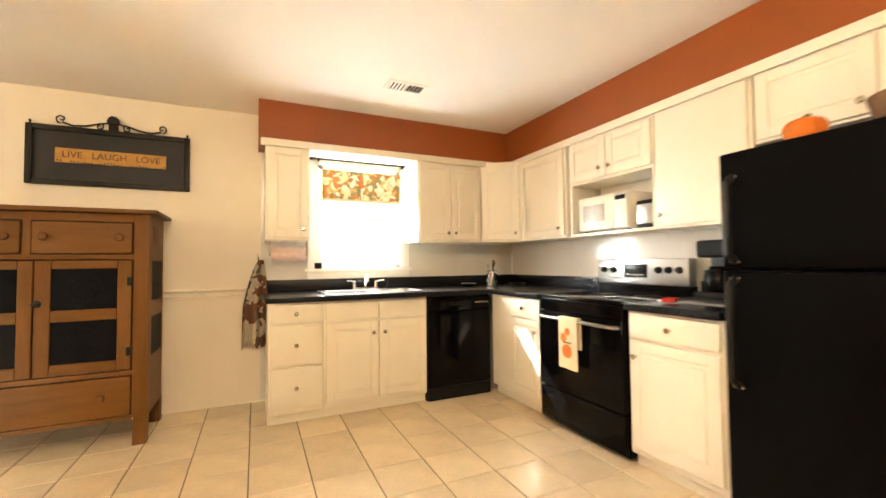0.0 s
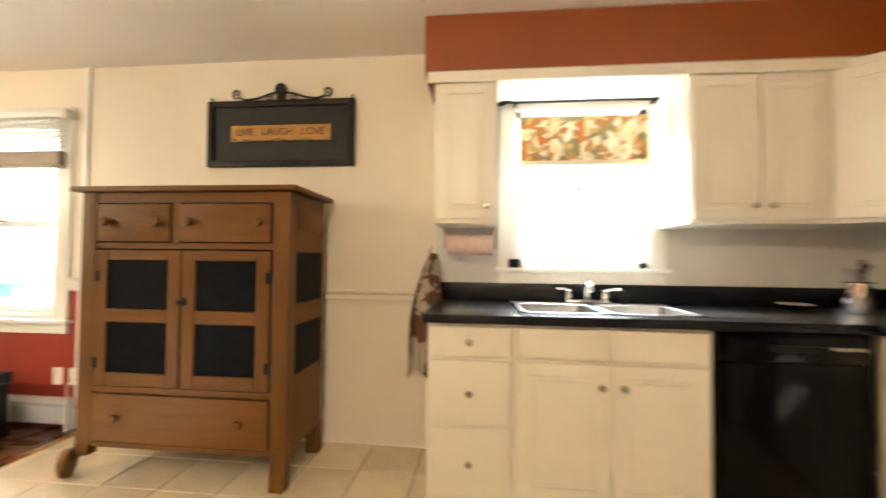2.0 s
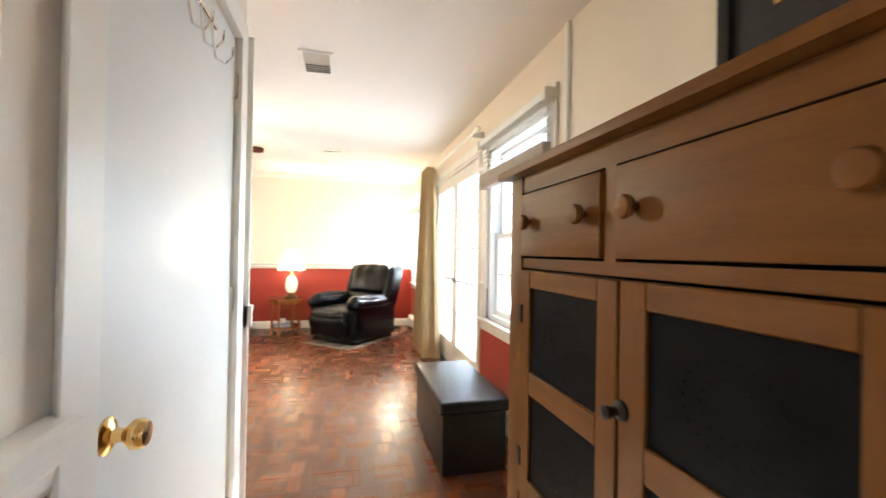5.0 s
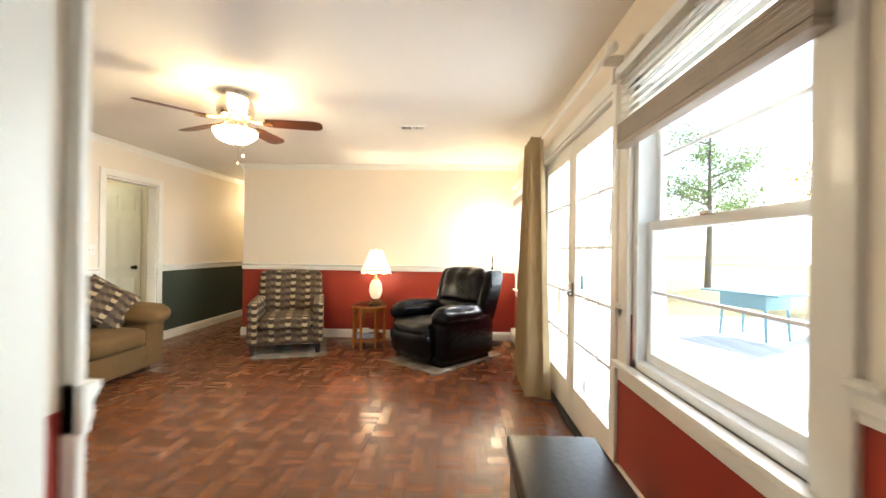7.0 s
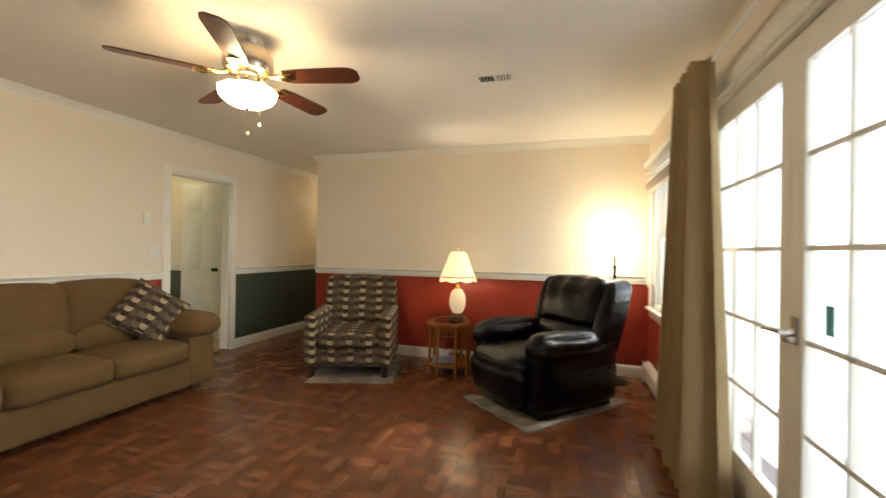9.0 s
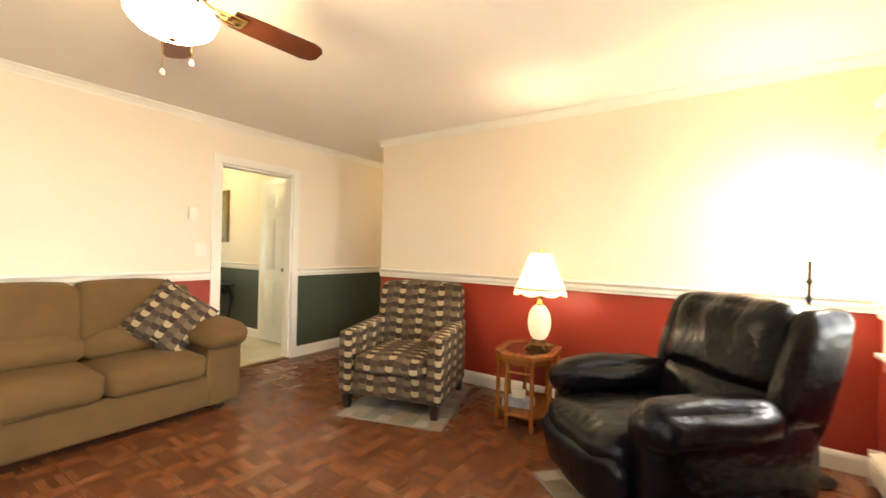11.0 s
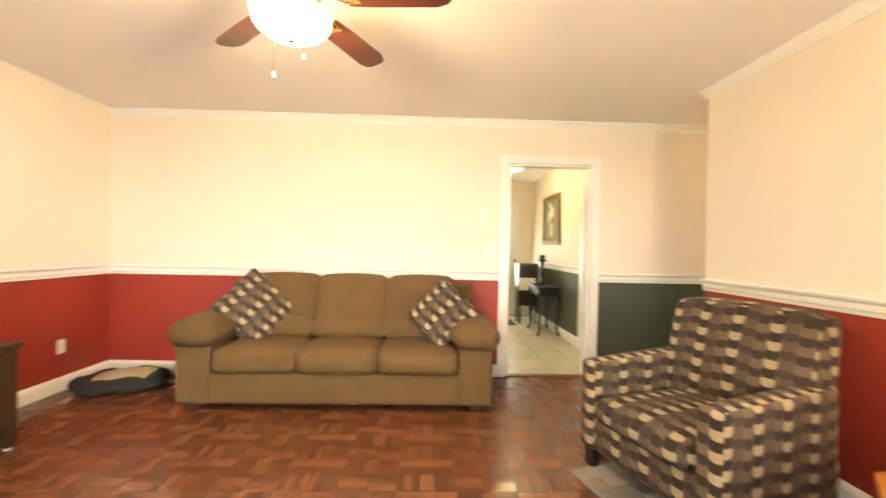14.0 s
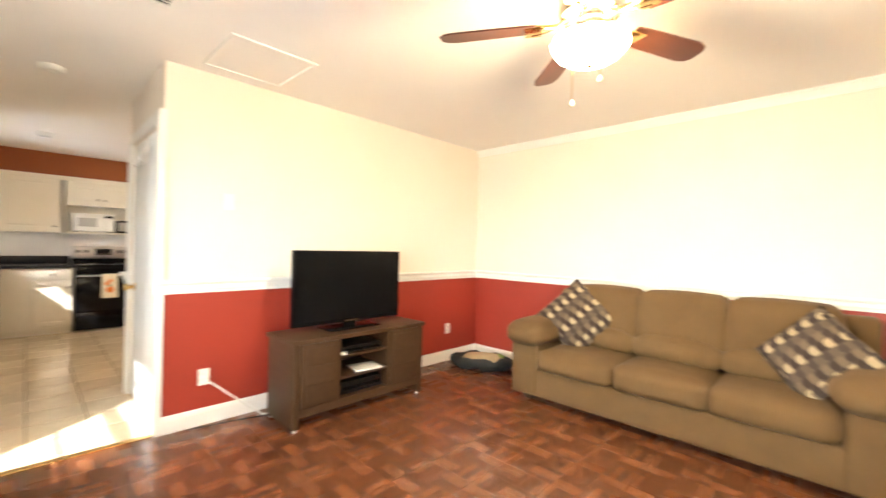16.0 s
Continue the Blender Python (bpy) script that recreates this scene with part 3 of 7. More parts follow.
def glazed_leaf(parent, x0, x1, handle_x, sticker=False):
    y0, y1, z1 = N + 0.03, N + 0.075, 2.075
    leaf = bmesh.new()
    gx0, gx1, gz0, gz1 = x0 + 0.095, x1 - 0.085, 0.27, 1.955
    box(leaf, x0, gx0, y0, y1, 0.03, z1, bevel=0.003)
    box(leaf, gx1, x1, y0, y1, 0.03, z1, bevel=0.003)
    box(leaf, gx0, gx1, y0, y1, 0.03, gz0, bevel=0.003)
    box(leaf, gx0, gx1, y0, y1, gz1, z1, bevel=0.003)
    lf = part("leaf", leaf, M_TRIM, parent, "white door leaf with divided glass")
    n = 5
    cols = [gx0 + (gx1 - gx0) * i / 3 for i in range(4)]
    for cx in cols[1:3]:
        part("muntin", boxed(cx - 0.009, cx + 0.009, y0 + 0.005, y1 - 0.005, gz0, gz1), M_TRIM, lf)
    for i in range(1, n):
        z = gz0 + (gz1 - gz0) * i / n
        part("muntin", boxed(gx0, gx1, y0 + 0.007, y1 - 0.007, z - 0.009, z + 0.009), M_TRIM, lf)
    for i in range(n):
        for a, b in zip(cols, cols[1:]):
            p = part("pane", boxed(a + 0.002, b - 0.002, y0 + 0.02, y0 + 0.024, gz0 + (gz1 - gz0) * i / n, gz0 + (gz1 - gz0) * (i + 1) / n), M_GLASS, lf)
            p.visible_shadow = False
    if handle_x:
        h = bmesh.new()
        box(h, handle_x - 0.02, handle_x + 0.02, y0 - 0.012, y0, 0.925, 1.03, bevel=0.006)
        tube(h, [(handle_x, y0 - 0.01, 0.97), (handle_x, y0 - 0.055, 0.97), (handle_x - 0.03, y0 - 0.06, 0.972), (handle_x - 0.12, y0 - 0.06, 0.965)], [0.011, 0.010, 0.010, 0.008])
        lathe(h, [(0.016, 0), (0.016, 0.015), (0.01, 0.03)], n=12, m=pose(handle_x, y0 - 0.012, 0.944, 90))
        part("door_handle", h, M_NICKEL, lf, "satin nickel lever handle")
    if sticker:
        part("sticker", boxed(gx0 + 0.09, gx0 + 0.145, y0 + 0.016, y0 + 0.018, 0.99, 1.09), material("blue_sticker", (0.12, 0.42, 0.52), 0.5, vary=0.3, scale=40), lf, "small blue window sticker")
    return lf


door1 = tagged(new("door_1"), "white french patio doors with divided glass panes", "door", kind="structure")
fdf = bmesh.new()
box(fdf, FRENCH[0], FRENCH[0] + 0.02, N + 0.0, N + 0.16, 0, FRENCH[3])
box(fdf, FRENCH[1] - 0.02, FRENCH[1], N + 0.0, N + 0.16, 0, FRENCH[3])
box(fdf, FRENCH[0], FRENCH[1], N + 0.0, N + 0.16, 2.08, FRENCH[3])
part("door_frame", fdf, M_TRIM, door1)
part("sill", boxed(FRENCH[0] + 0.02, FRENCH[1] - 0.02, N - 0.01, N + 0.2, -0.02, 0.028, bevel=0.005), M_IRON, door1, "dark metal door sill")
glazed_leaf(door1, -3.558, -2.68, -3.51, True)
glazed_leaf(door1, -4.45, -3.562, None)


# closet door, flush white slab
door2 = tagged(new("door_2"), "closed flush white closet door with a brass knob", "door", kind="structure")
part("leaf", boxed(-1.06, -0.18, CL - 0.05, CL - 0.008, 0.012, 2.04, bevel=0.003), M_DOOR, door2)
kn = turned([(0.034, 0), (0.034, 0.004), (0.028, 0.009), (0.014, 0.014), (0.012, 0.03), (0.018, 0.036), (0.027, 0.045), (0.028, 0.058), (0.022, 0.068), (0.008, 0.07)], n=20, m=pose(-0.245, CL - 0.008, 0.89, -90))
part("door_knob", kn, M_BRASS, door2, "polished brass door knob")
for z in (0.25, 1.05, 1.86):
    part("hinge", boxed(-1.075, -1.055, CL - 0.012, CL + 0.004, z - 0.045, z + 0.045, bevel=0.002), M_NICKEL, door2)
st = bmesh.new()
box(st, -0.155, -0.06, CL + 0.018, CL + 0.026, 0, 2.12, bevel=0.003)
structure("door_stop_board", st, M_TRIM, "white board beside the closet door", "trim")
hooks = thing("hook_rack", "chrome wire hooks over the top of the closet door", "hooks", (-0.66, CL, 1.86))
for dx in (-0.10, 0.0, 0.10):
    part("hook", tubed([(dx, 0.0, 0.10), (dx, 0.004, 0.02), (dx, 0.012, -0.03), (dx, 0.04, -0.045), (dx, 0.06, -0.02), (dx, 0.062, 0.01)], 0.004), M_CHROME, hooks)
part("bar", tubed([(-0.14, 0.0, 0.08), (0.14, 0.0, 0.08)], 0.005), M_CHROME, hooks)
part("over_door_strap", boxed(-0.02, 0.02, -0.012, 0.0, 0.07, 0.20), M_CHROME, hooks)


# ---- outside ----
ground = bmesh.new()
box(ground, -400, 400, N + 0.16, 600, -0.6, -0.45)
structure("ground", ground, material("autumn_lawn", (0.34, 0.30, 0.13), 0.95, vary=0.5, scale=0.8, bump=0.1, fine=20, second=(0.46, 0.34, 0.13)), "lawn with fallen leaves", "ground")
M_DECK = material("weathered_deck_board", (0.74, 0.72, 0.67), 0.7, vary=0.15, scale=4, bump=0.05, stretch=(1, 8, 8), random_tint=0.12)
deck = thing("deck", "pale weathered wooden deck outside the doors", "deck", (-3.0, N + 0.16, -0.45))
for i in range(42):
    part("deck_board", boxed(-6.2, 3.4, 0.02 + i * 0.145, 0.157 + i * 0.145, 0.36, 0.39), M_DECK, deck)
M_PATIO = material("teal_grey_metal", (0.24, 0.40, 0.44), 0.5)
pc = thing("patio_table", "teal grey metal patio table on the deck", "table", (-7.1, 8.6, -0.06), 20)
part("tabletop", boxed(-0.60, 0.60, -0.40, 0.40, 0.70, 0.73, bevel=0.01), M_PATIO, pc)
part("under_box", boxed(-0.36, 0.36, -0.28, 0.28, 0.48, 0.70, bevel=0.02), M_PATIO, pc)
for sx in (-0.33, 0.33):
    for sy in (-0.24, 0.24):
        part("leg", tubed([(sx, sy, 0.50), (sx * 1.08, sy * 1.08, 0.0)], 0.022), M_PATIO, pc)
M_BARK = material("grey_bark", (0.24, 0.20, 0.15), 0.9, vary=0.3, scale=12, bump=0.1, stretch=(4, 4, 1))
M_LEAFY = material("yellow_autumn_leaves", (0.50, 0.37, 0.07), 0.7, vary=0.3, scale=3, bump=0, random_tint=0.3, island=True)
M_LEAFG = material("green_leaves", (0.22, 0.30, 0.12), 0.7, vary=0.3, scale=3, bump=0, random_tint=0.35, island=True)


def tree(at, height, spread, leaf_mat, label, seed, count=1500, low=0.32, high=0.85):
    rng = random.Random(seed)
    t = thing("tree", label, "tree", at, group="trees beyond the deck")
    bm = bmesh.new()
    tube(bm, [(0, 0, 0), (0.05, 0.03, height * 0.3), (-0.04, 0.06, height * 0.6), (0.05, 0, height * 0.92)], [0.16, 0.13, 0.09, 0.03], 8)
    tips = []
    for i in range(14):
        a, z0 = rng.uniform(0, 6.28), height * rng.uniform(low, high)
        ln = spread * rng.uniform(0.55, 1.0) * (1.15 - 0.6 * z0 / height)
        tip = Vector((math.cos(a) * ln, math.sin(a) * ln, z0 + ln * rng.uniform(0.25, 0.7)))
        mid = Vector((math.cos(a) * ln * 0.5, math.sin(a) * ln * 0.5, z0 + ln * 0.2))
        tube(bm, [(0, 0, z0), mid, tip], [0.05, 0.035, 0.012], 6)
        tips += [mid, tip, (mid + tip) / 2]
    part("trunk", bm, M_BARK, t)
    verts, faces = [], []
    for i in range(count):
        c = rng.choice(tips) + Vector((rng.gauss(0, 0.42), rng.gauss(0, 0.42), rng.gauss(0, 0.36)))
        u = Vector((rng.uniform(-1, 1), rng.uniform(-1, 1), rng.uniform(-1, 1))).normalized()
        v = u.orthogonal().normalized()
        s = rng.uniform(0.04, 0.09)
        k = len(verts)
        verts += [c - u * s, c + v * s * 0.6, c + u * s, c - v * s * 0.6]
        faces.append((k, k + 1, k + 2, k + 3))
    me = bpy.data.meshes.new("crown")
    me.from_pydata(verts, [], faces)
    me.materials.append(leaf_mat)
    ob = new("crown", me)
    ob.parent = t
    return t


for leaf in (M_LEAFY, M_LEAFG):
    # thin leaves let light through
    nt = leaf.node_tree
    pb_, out_ = nt.nodes["Principled BSDF"], nt.nodes["Material Output"]
    tr, mx = nt.nodes.new("ShaderNodeBsdfTranslucent"), nt.nodes.new("ShaderNodeMixShader")
    nt.links.new(pb_.inputs["Base Color"].links[0].from_socket, tr.inputs["Color"])
    mx.inputs[0].default_value = 0.5
    nt.links.new(pb_.outputs[0], mx.inputs[1])
    nt.links.new(tr.outputs[0], mx.inputs[2])
    nt.links.new(mx.outputs[0], out_.inputs["Surface"])
# self-lit board that puts bright haze behind the yard
structure("backdrop", boxed(-90, 60, 70, 70.5, -0.45, 26), glow("glowing_distance_board", (0.93, 0.97, 0.92), 6.5), "plain glowing board that whitens the view beyond the yard", "backdrop")
# added tree, crown mostly out of sight, blocks the sun from the french doors
tree((-11.06, 14.7, -0.45), 12.3, 1.9, M_LEAFY, "tall yellow-leaved tree added to shade the french doors", 3, 12000, 0.74, 0.92)
tree((-14.5, 17.5, -0.45), 8.0, 2.6, M_LEAFY, "tall tree with yellow leaves in the yard", 4, 5000)
tree((-2.2, 17.0, -0.45), 8.5, 2.8, M_LEAFG, "green leafy tree far back in the yard", 5, 5000)
tree((3.5, 19.0, -0.45), 9.0, 3.0, M_LEAFG, "green leafy tree at the yard's end", 6, 5000)
tree((-20.5, 16.0, -0.45), 8.5, 3.0, M_LEAFG, "broad green tree behind the yard", 7, 5000)


# ---- kitchen ----
def panel_front(name, parent, x0, x1, z0, z1, raised=True, knob=None, mat=None, label=""):
    """A drawer front or a raised-panel door, its face to local -y, 20 mm thick, its back at y = 0; knob: (x, z)."""
    bm = bmesh.new()
    t = 0.02
    framed = raised and min(x1 - x0, z1 - z0) > 0.16
    if framed:
        box(bm, x0, x1, -t + 0.009, 0, z0, z1)
    else:
        box(bm, x0, x1, -t, 0, z0, z1, bevel=0.005)
    d = part(name, bm, mat or M_CAB, parent, label)
    if framed:
        f = 0.055
        for nm, a in (("stile", (x0, x0 + f, z0, z1)), ("stile", (x1 - f, x1, z0, z1)), ("rail", (x0 + f, x1 - f, z0, z0 + f)), ("rail", (x0 + f, x1 - f, z1 - f, z1))):
            part(nm, boxed(a[0], a[1], -t, -t + 0.009, a[2], a[3], bevel=0.0025, seg=1), mat or M_CAB, d)
        part("raised_panel", boxed(x0 + f + 0.02, x1 - f - 0.02, -t + 0.002, -t + 0.009, z0 + f + 0.02, z1 - f - 0.02, bevel=0.005, seg=1), mat or M_CAB, d)
    if knob:
        k = turned([(0.007, 0), (0.006, 0.012), (0.010, 0.016), (0.015, 0.021), (0.0155, 0.027), (0.011, 0.032), (0.004, 0.033)], n=14, m=pose(knob[0], -t, knob[1], 90))
        part("knob", k, M_NICKEL, d, "round satin nickel knob")
    return d


def cabinet(name, label, w, d, z0, z1, at, rz, fronts, toe=0.0, open_box=None):
    """A cabinet unit: its front at local y = 0, its back at y = d. fronts: (name, x0, x1, z0, z1, knob, raised)."""
    c = thing(name, label, "cabinet", at, rz)
    bm = bmesh.new()
    if open_box:
        oz0, oz1 = open_box
        box(bm, 0, 0.02, 0, d, z0, z1)
        box(bm, w - 0.02, w, 0, d, z0, z1)
        box(bm, 0.02, w - 0.02, 0, d, oz1, z1)
        box(bm, 0.02, w - 0.02, 0, d, z0, oz0)
        box(bm, 0.02, w - 0.02, d - 0.012, d, oz0, oz1)
    else:
        box(bm, 0, w, 0, d, z0 + toe, z1, bevel=0.002, seg=1)
    if toe:
        box(bm, 0.0, w, 0.045, d, z0, z0 + toe)
    part("body", bm, M_CAB, c)
    for nm, a, b, p, q, knob, raised in fronts:
        panel_front(nm, c, a, b, p, q, raised, knob)
    return c


FY = 4.045
cabinet("base_cabinet", "ivory base cabinet with three drawers and nickel knobs", 0.385, N - FY, 0, 0.87, (1.19, FY, 0), 0, [
    ("drawer_front", 0.02, 0.37, 0.725, 0.855, (0.19, 0.79), False), ("drawer_front", 0.02, 0.37, 0.425, 0.705, (0.19, 0.565), False), ("drawer_front", 0.02, 0.37, 0.115, 0.405, (0.19, 0.26), False)], toe=0.075)
cabinet("base_cabinet", "ivory sink cabinet with two raised-panel doors", 0.83, N - FY, 0, 0.87, (1.577, FY, 0), 0, [
    ("false_drawer_front", 0.015, 0.41, 0.725, 0.855, None, False), ("false_drawer_front", 0.42, 0.815, 0.725, 0.855, None, False),
    ("door", 0.015, 0.41, 0.115, 0.705, (0.37, 0.615), True), ("door", 0.42, 0.815, 0.115, 0.705, (0.46, 0.615), True)], toe=0.075)
FX = 3.045
cabinet("base_cabinet", "ivory corner base cabinet with a drawer and a door", 0.70, KE - FX, 0, 0.87, (FX, 4.04, 0), -90, [
    ("drawer_front", 0.32, 0.69, 0.725, 0.855, (0.505, 0.79), False), ("door", 0.32, 0.69, 0.115, 0.705, (0.655, 0.62), True)], toe=0.075)
cabinet("base_cabinet", "ivory base cabinet with a drawer and a raised-panel door", 0.53, KE - FX, 0, 0.87, (FX, 2.565, 0), -90, [
    ("drawer_front", 0.02, 0.51, 0.725, 0.855, (0.265, 0.79), False), ("door", 0.02, 0.51, 0.115, 0.705, (0.06, 0.62), True)], toe=0.075)
cabinet("wall_cabinet", "narrow ivory wall cabinet beside the sink window", 0.33, N - 4.32, 1.345, 2.118, (1.175, 4.32, 0), 0, [("door", 0.015, 0.315, 1.365, 2.075, (0.28, 1.43), True)])
cabinet("wall_cabinet", "ivory wall cabinet with two narrow doors", 0.655, N - 4.32, 1.345, 2.118, (2.445, 4.32, 0), 0, [
    ("door", 0.012, 0.322, 1.365, 2.075, (0.29, 1.43), True), ("door", 0.333, 0.643, 1.365, 2.075, (0.365, 1.43), True)])
# the diagonal corner cabinet
cc = thing("corner_wall_cabinet", "ivory diagonal corner wall cabinet", "cabinet", (3.10, 4.32, 0))
bm = bmesh.new()
foot = [(0.002, 0), (0.305, -0.24), (0.62, -0.24), (0.62, 0.38), (0.002, 0.38)]
lo, hi = [bm.verts.new((*p, 1.345)) for p in foot], [bm.verts.new((*p, 2.118)) for p in foot]
for i in range(5):
    bm.faces.new((lo[i], lo[(i + 1) % 5], hi[(i + 1) % 5], hi[i]))
bm.faces.new(lo[::-1])
bm.faces.new(hi)
part("body", bm, M_CAB, cc)
dd = panel_front("door", cc, 0.015, 0.37, 1.365, 2.075, True, (0.335, 1.43))
dd.matrix_basis = pose(0, 0, 0, 0, 0, -math.degrees(math.atan2(0.24, 0.305)))
UX = 3.405
cabinet("wall_cabinet", "ivory wall cabinet with a single door", 0.62, KE - UX, 1.345, 2.118, (UX, 4.075, 0), -90, [("door", 0.02, 0.60, 1.365, 2.075, (0.56, 1.43), True)])
mcab = cabinet("microwave_cabinet", "ivory wall cabinet with an open microwave shelf", 0.76, KE - UX, 1.345, 2.118, (UX, 3.41, 0), -90, [
    ("door", 0.015, 0.375, 1.765, 2.06, (0.335, 1.83), True), ("door", 0.385, 0.745, 1.765, 2.06, (0.425, 1.83), True)], open_box=(1.365, 1.745))
cabinet("wall_cabinet", "tall plain ivory wall cabinet beside the fridge", 0.56, KE - UX, 1.345, 2.118, (UX, 2.645, 0), -90, [("door", 0.015, 0.545, 1.365, 2.07, (0.055, 1.43), False)])
cabinet("wall_cabinet", "ivory cabinet above the fridge with two doors", 0.92, KE - UX, 1.73, 2.118, (UX, 2.075, 0), -90, [
    ("door", 0.015, 0.455, 1.745, 2.07, (0.41, 1.80), True), ("door", 0.465, 0.905, 1.745, 2.07, (0.51, 1.80), True)])

# worktop
wt = thing("worktop", "charcoal laminate worktop with an upstand at the wall", "countertop", (1.17, 4.0, 0.872))
bm = bmesh.new()
hx0, hx1, hy0, hy1 = 0.43, 1.27, 0.10, 0.56
box(bm, 0, hx0, 0.0, 0.70, 0, 0.04, bevel=0.006)
box(bm, hx1, 2.55, 0.0, 0.70, 0, 0.04, bevel=0.006)
box(bm, hx0, hx1, 0.0, hy0, 0, 0.04)
box(bm, hx0, hx1, hy1, 0.70, 0, 0.04)
part("slab", bm, M_LAMINATE, wt)
part("slab", boxed(1.83, 2.55, -0.66, -0.001, 0, 0.04, bevel=0.006), M_LAMINATE, wt)
part("slab", boxed(1.83, 2.55, -1.965, -1.435, 0, 0.04, bevel=0.006), M_LAMINATE, wt)
part("upstand", boxed(0, 2.55, 0.675, 0.70, 0.04, 0.145, bevel=0.004), M_LAMINATE, wt)
part("upstand", boxed(2.525, 2.55, -0.66, 0.674, 0.04, 0.145, bevel=0.004), M_LAMINATE, wt)
part("upstand", boxed(2.525, 2.55, -1.965, -1.435, 0.04, 0.145, bevel=0.004), M_LAMINATE, wt)

# sink and tap
M_BOWL = material("worn_sink_steel", (0.34, 0.33, 0.32), 0.36, 1.0, vary=0.12, scale=14, bump=0.02)
sk = thing("sink", "double-bowl stainless steel kitchen sink", "sink", (2.02, 4.33, 0.912))
for bx in (-0.205, 0.205):
    b = bmesh.new()
    o, i_ = 0.195, 0.165
    rings = []
    for hw, hd, z in ((0.205, 0.23, 0.004), (0.185, 0.195, 0.005), (0.178, 0.188, 0.0), (0.165, 0.175, -0.15), (0.03, 0.03, -0.165)):
        ring = []
        for k in range(20):
            a = 2 * math.pi * k / 20
            c, s = math.cos(a), math.sin(a)
            e = 0.35
            ring.append(b.verts.new((bx + hw * math.copysign(abs(c) ** e, c), hd * math.copysign(abs(s) ** e, s), z)))
        rings.append(ring)
    for p, q in zip(rings, rings[1:]):
        for k in range(20):
            b.faces.new((p[k], p[(k + 1) % 20], q[(k + 1) % 20], q[k]))
    b.faces.new(rings[-1])
    part("bowl", b, M_BOWL, sk)
part("rim", boxed(-0.42, 0.42, 0.215, 0.262, 0.001, 0.006, bevel=0.002), M_STEEL, sk)
tap = thing("kitchen_tap", "chrome two-lever kitchen tap with a side sprayer", "tap", (2.02, 4.57, 0.918))
part("base", boxed(-0.12, 0.12, -0.025, 0.025, 0, 0.02, bevel=0.008), M_CHROME, tap)
part("spout", tubed([(0, 0, 0.02), (0, 0, 0.07), (0, -0.02, 0.11), (-0.01, -0.08, 0.125), (-0.02, -0.16, 0.10), (-0.02, -0.17, 0.075)], [0.016, 0.015, 0.014, 0.012, 0.012, 0.012], 12), M_CHROME, tap)
for s in (-1, 1):
    b = turned([(0.02, 0.02), (0.02, 0.04), (0.014, 0.06), (0.016, 0.07), (0.006, 0.075)], (s * 0.1, 0, 0), 14)
    tube(b, [(s * 0.1, 0, 0.065), (s * 0.13, -0.02, 0.078), (s * 0.17, -0.03, 0.08)], [0.008, 0.007, 0.006])
    part("lever", b, M_CHROME, tap)
part("sprayer", turned([(0.018, 0), (0.014, 0.015), (0.012, 0.04), (0.015, 0.06), (0.011, 0.072)], (0.2, 0, 0), 12), M_PLASTIC, tap, "black side sprayer")

# dishwasher
dw = thing("dishwasher", "black built-in dishwasher under the worktop", "dishwasher", (2.412, 4.03, 0))
part("body", boxed(0.0, 0.60, 0.02, 0.62, 0.0, 0.868), M_PLASTIC, dw)
part("door", boxed(0.006, 0.594, -0.012, 0.02, 0.115, 0.74, bevel=0.006), M_BLACK, dw)
part("control_panel", boxed(0.006, 0.594, -0.016, 0.02, 0.745, 0.862, bevel=0.006), M_BLACK, dw)
part("handle", boxed(0.2, 0.4, -0.022, -0.012, 0.79, 0.815, bevel=0.004), M_PLASTIC, dw)
part("kick_plate", boxed(0.006, 0.594, -0.005, 0.02, 0.005, 0.108), M_PLASTIC, dw)
for i in range(4):
    part("button", boxed(0.44 + i * 0.035, 0.465 + i * 0.035, -0.019, -0.014, 0.80, 0.812), M_NICKEL, dw)

# stove, its front to the west
sv = thing("stove", "black electric stove with a steel back panel", "stove", (3.02, 3.33, 0), -90)
part("body", boxed(0.004, 0.752, 0.03, 0.66, 0.02, 0.895), M_BLACK, sv)
part("cooktop", boxed(0.0, 0.756, -0.005, 0.64, 0.896, 0.914, bevel=0.006), M_BLACK, sv, "black glass cooktop")
for rx, ry, rr in ((0.20, 0.17, 0.10), (0.56, 0.17, 0.085), (0.20, 0.44, 0.085), (0.56, 0.44, 0.10)):
    b = bmesh.new()
    lathe(b, [(rr, 0.9142), (rr, 0.9150), (rr - 0.006, 0.9150), (rr - 0.006, 0.9142)], (rx, ry, 0), 28)
    part("burner_ring", b, M_NICKEL, sv)
od = part("oven_door", boxed(0.006, 0.75, -0.012, 0.03, 0.275, 0.80, bevel=0.008), M_BLACK, sv)
part("oven_window", boxed(0.17, 0.585, -0.015, -0.011, 0.40, 0.64, bevel=0.003), M_SCREEN, od)
hb = tubed([(0.04, -0.012, 0.762), (0.05, -0.05, 0.765), (0.08, -0.058, 0.765), (0.68, -0.058, 0.765), (0.71, -0.05, 0.765), (0.72, -0.012, 0.762)], 0.011, 10)
part("oven_handle", hb, M_STEEL, od, "steel bar oven handle")
part("vent_strip", boxed(0.006, 0.75, -0.006, 0.03, 0.806, 0.89, bevel=0.004), M_BLACK, sv)
part("storage_drawer", boxed(0.006, 0.75, -0.008, 0.03, 0.04, 0.262, bevel=0.01), M_BLACK, sv)
bp = part("control_panel", boxed(0.0, 0.756, 0.575, 0.66, 0.98, 1.165, bevel=0.015), M_STEEL, sv, "brushed steel control panel")
part("panel_base", boxed(0.0, 0.756, 0.59, 0.66, 0.914, 0.98), M_BLACK, sv)
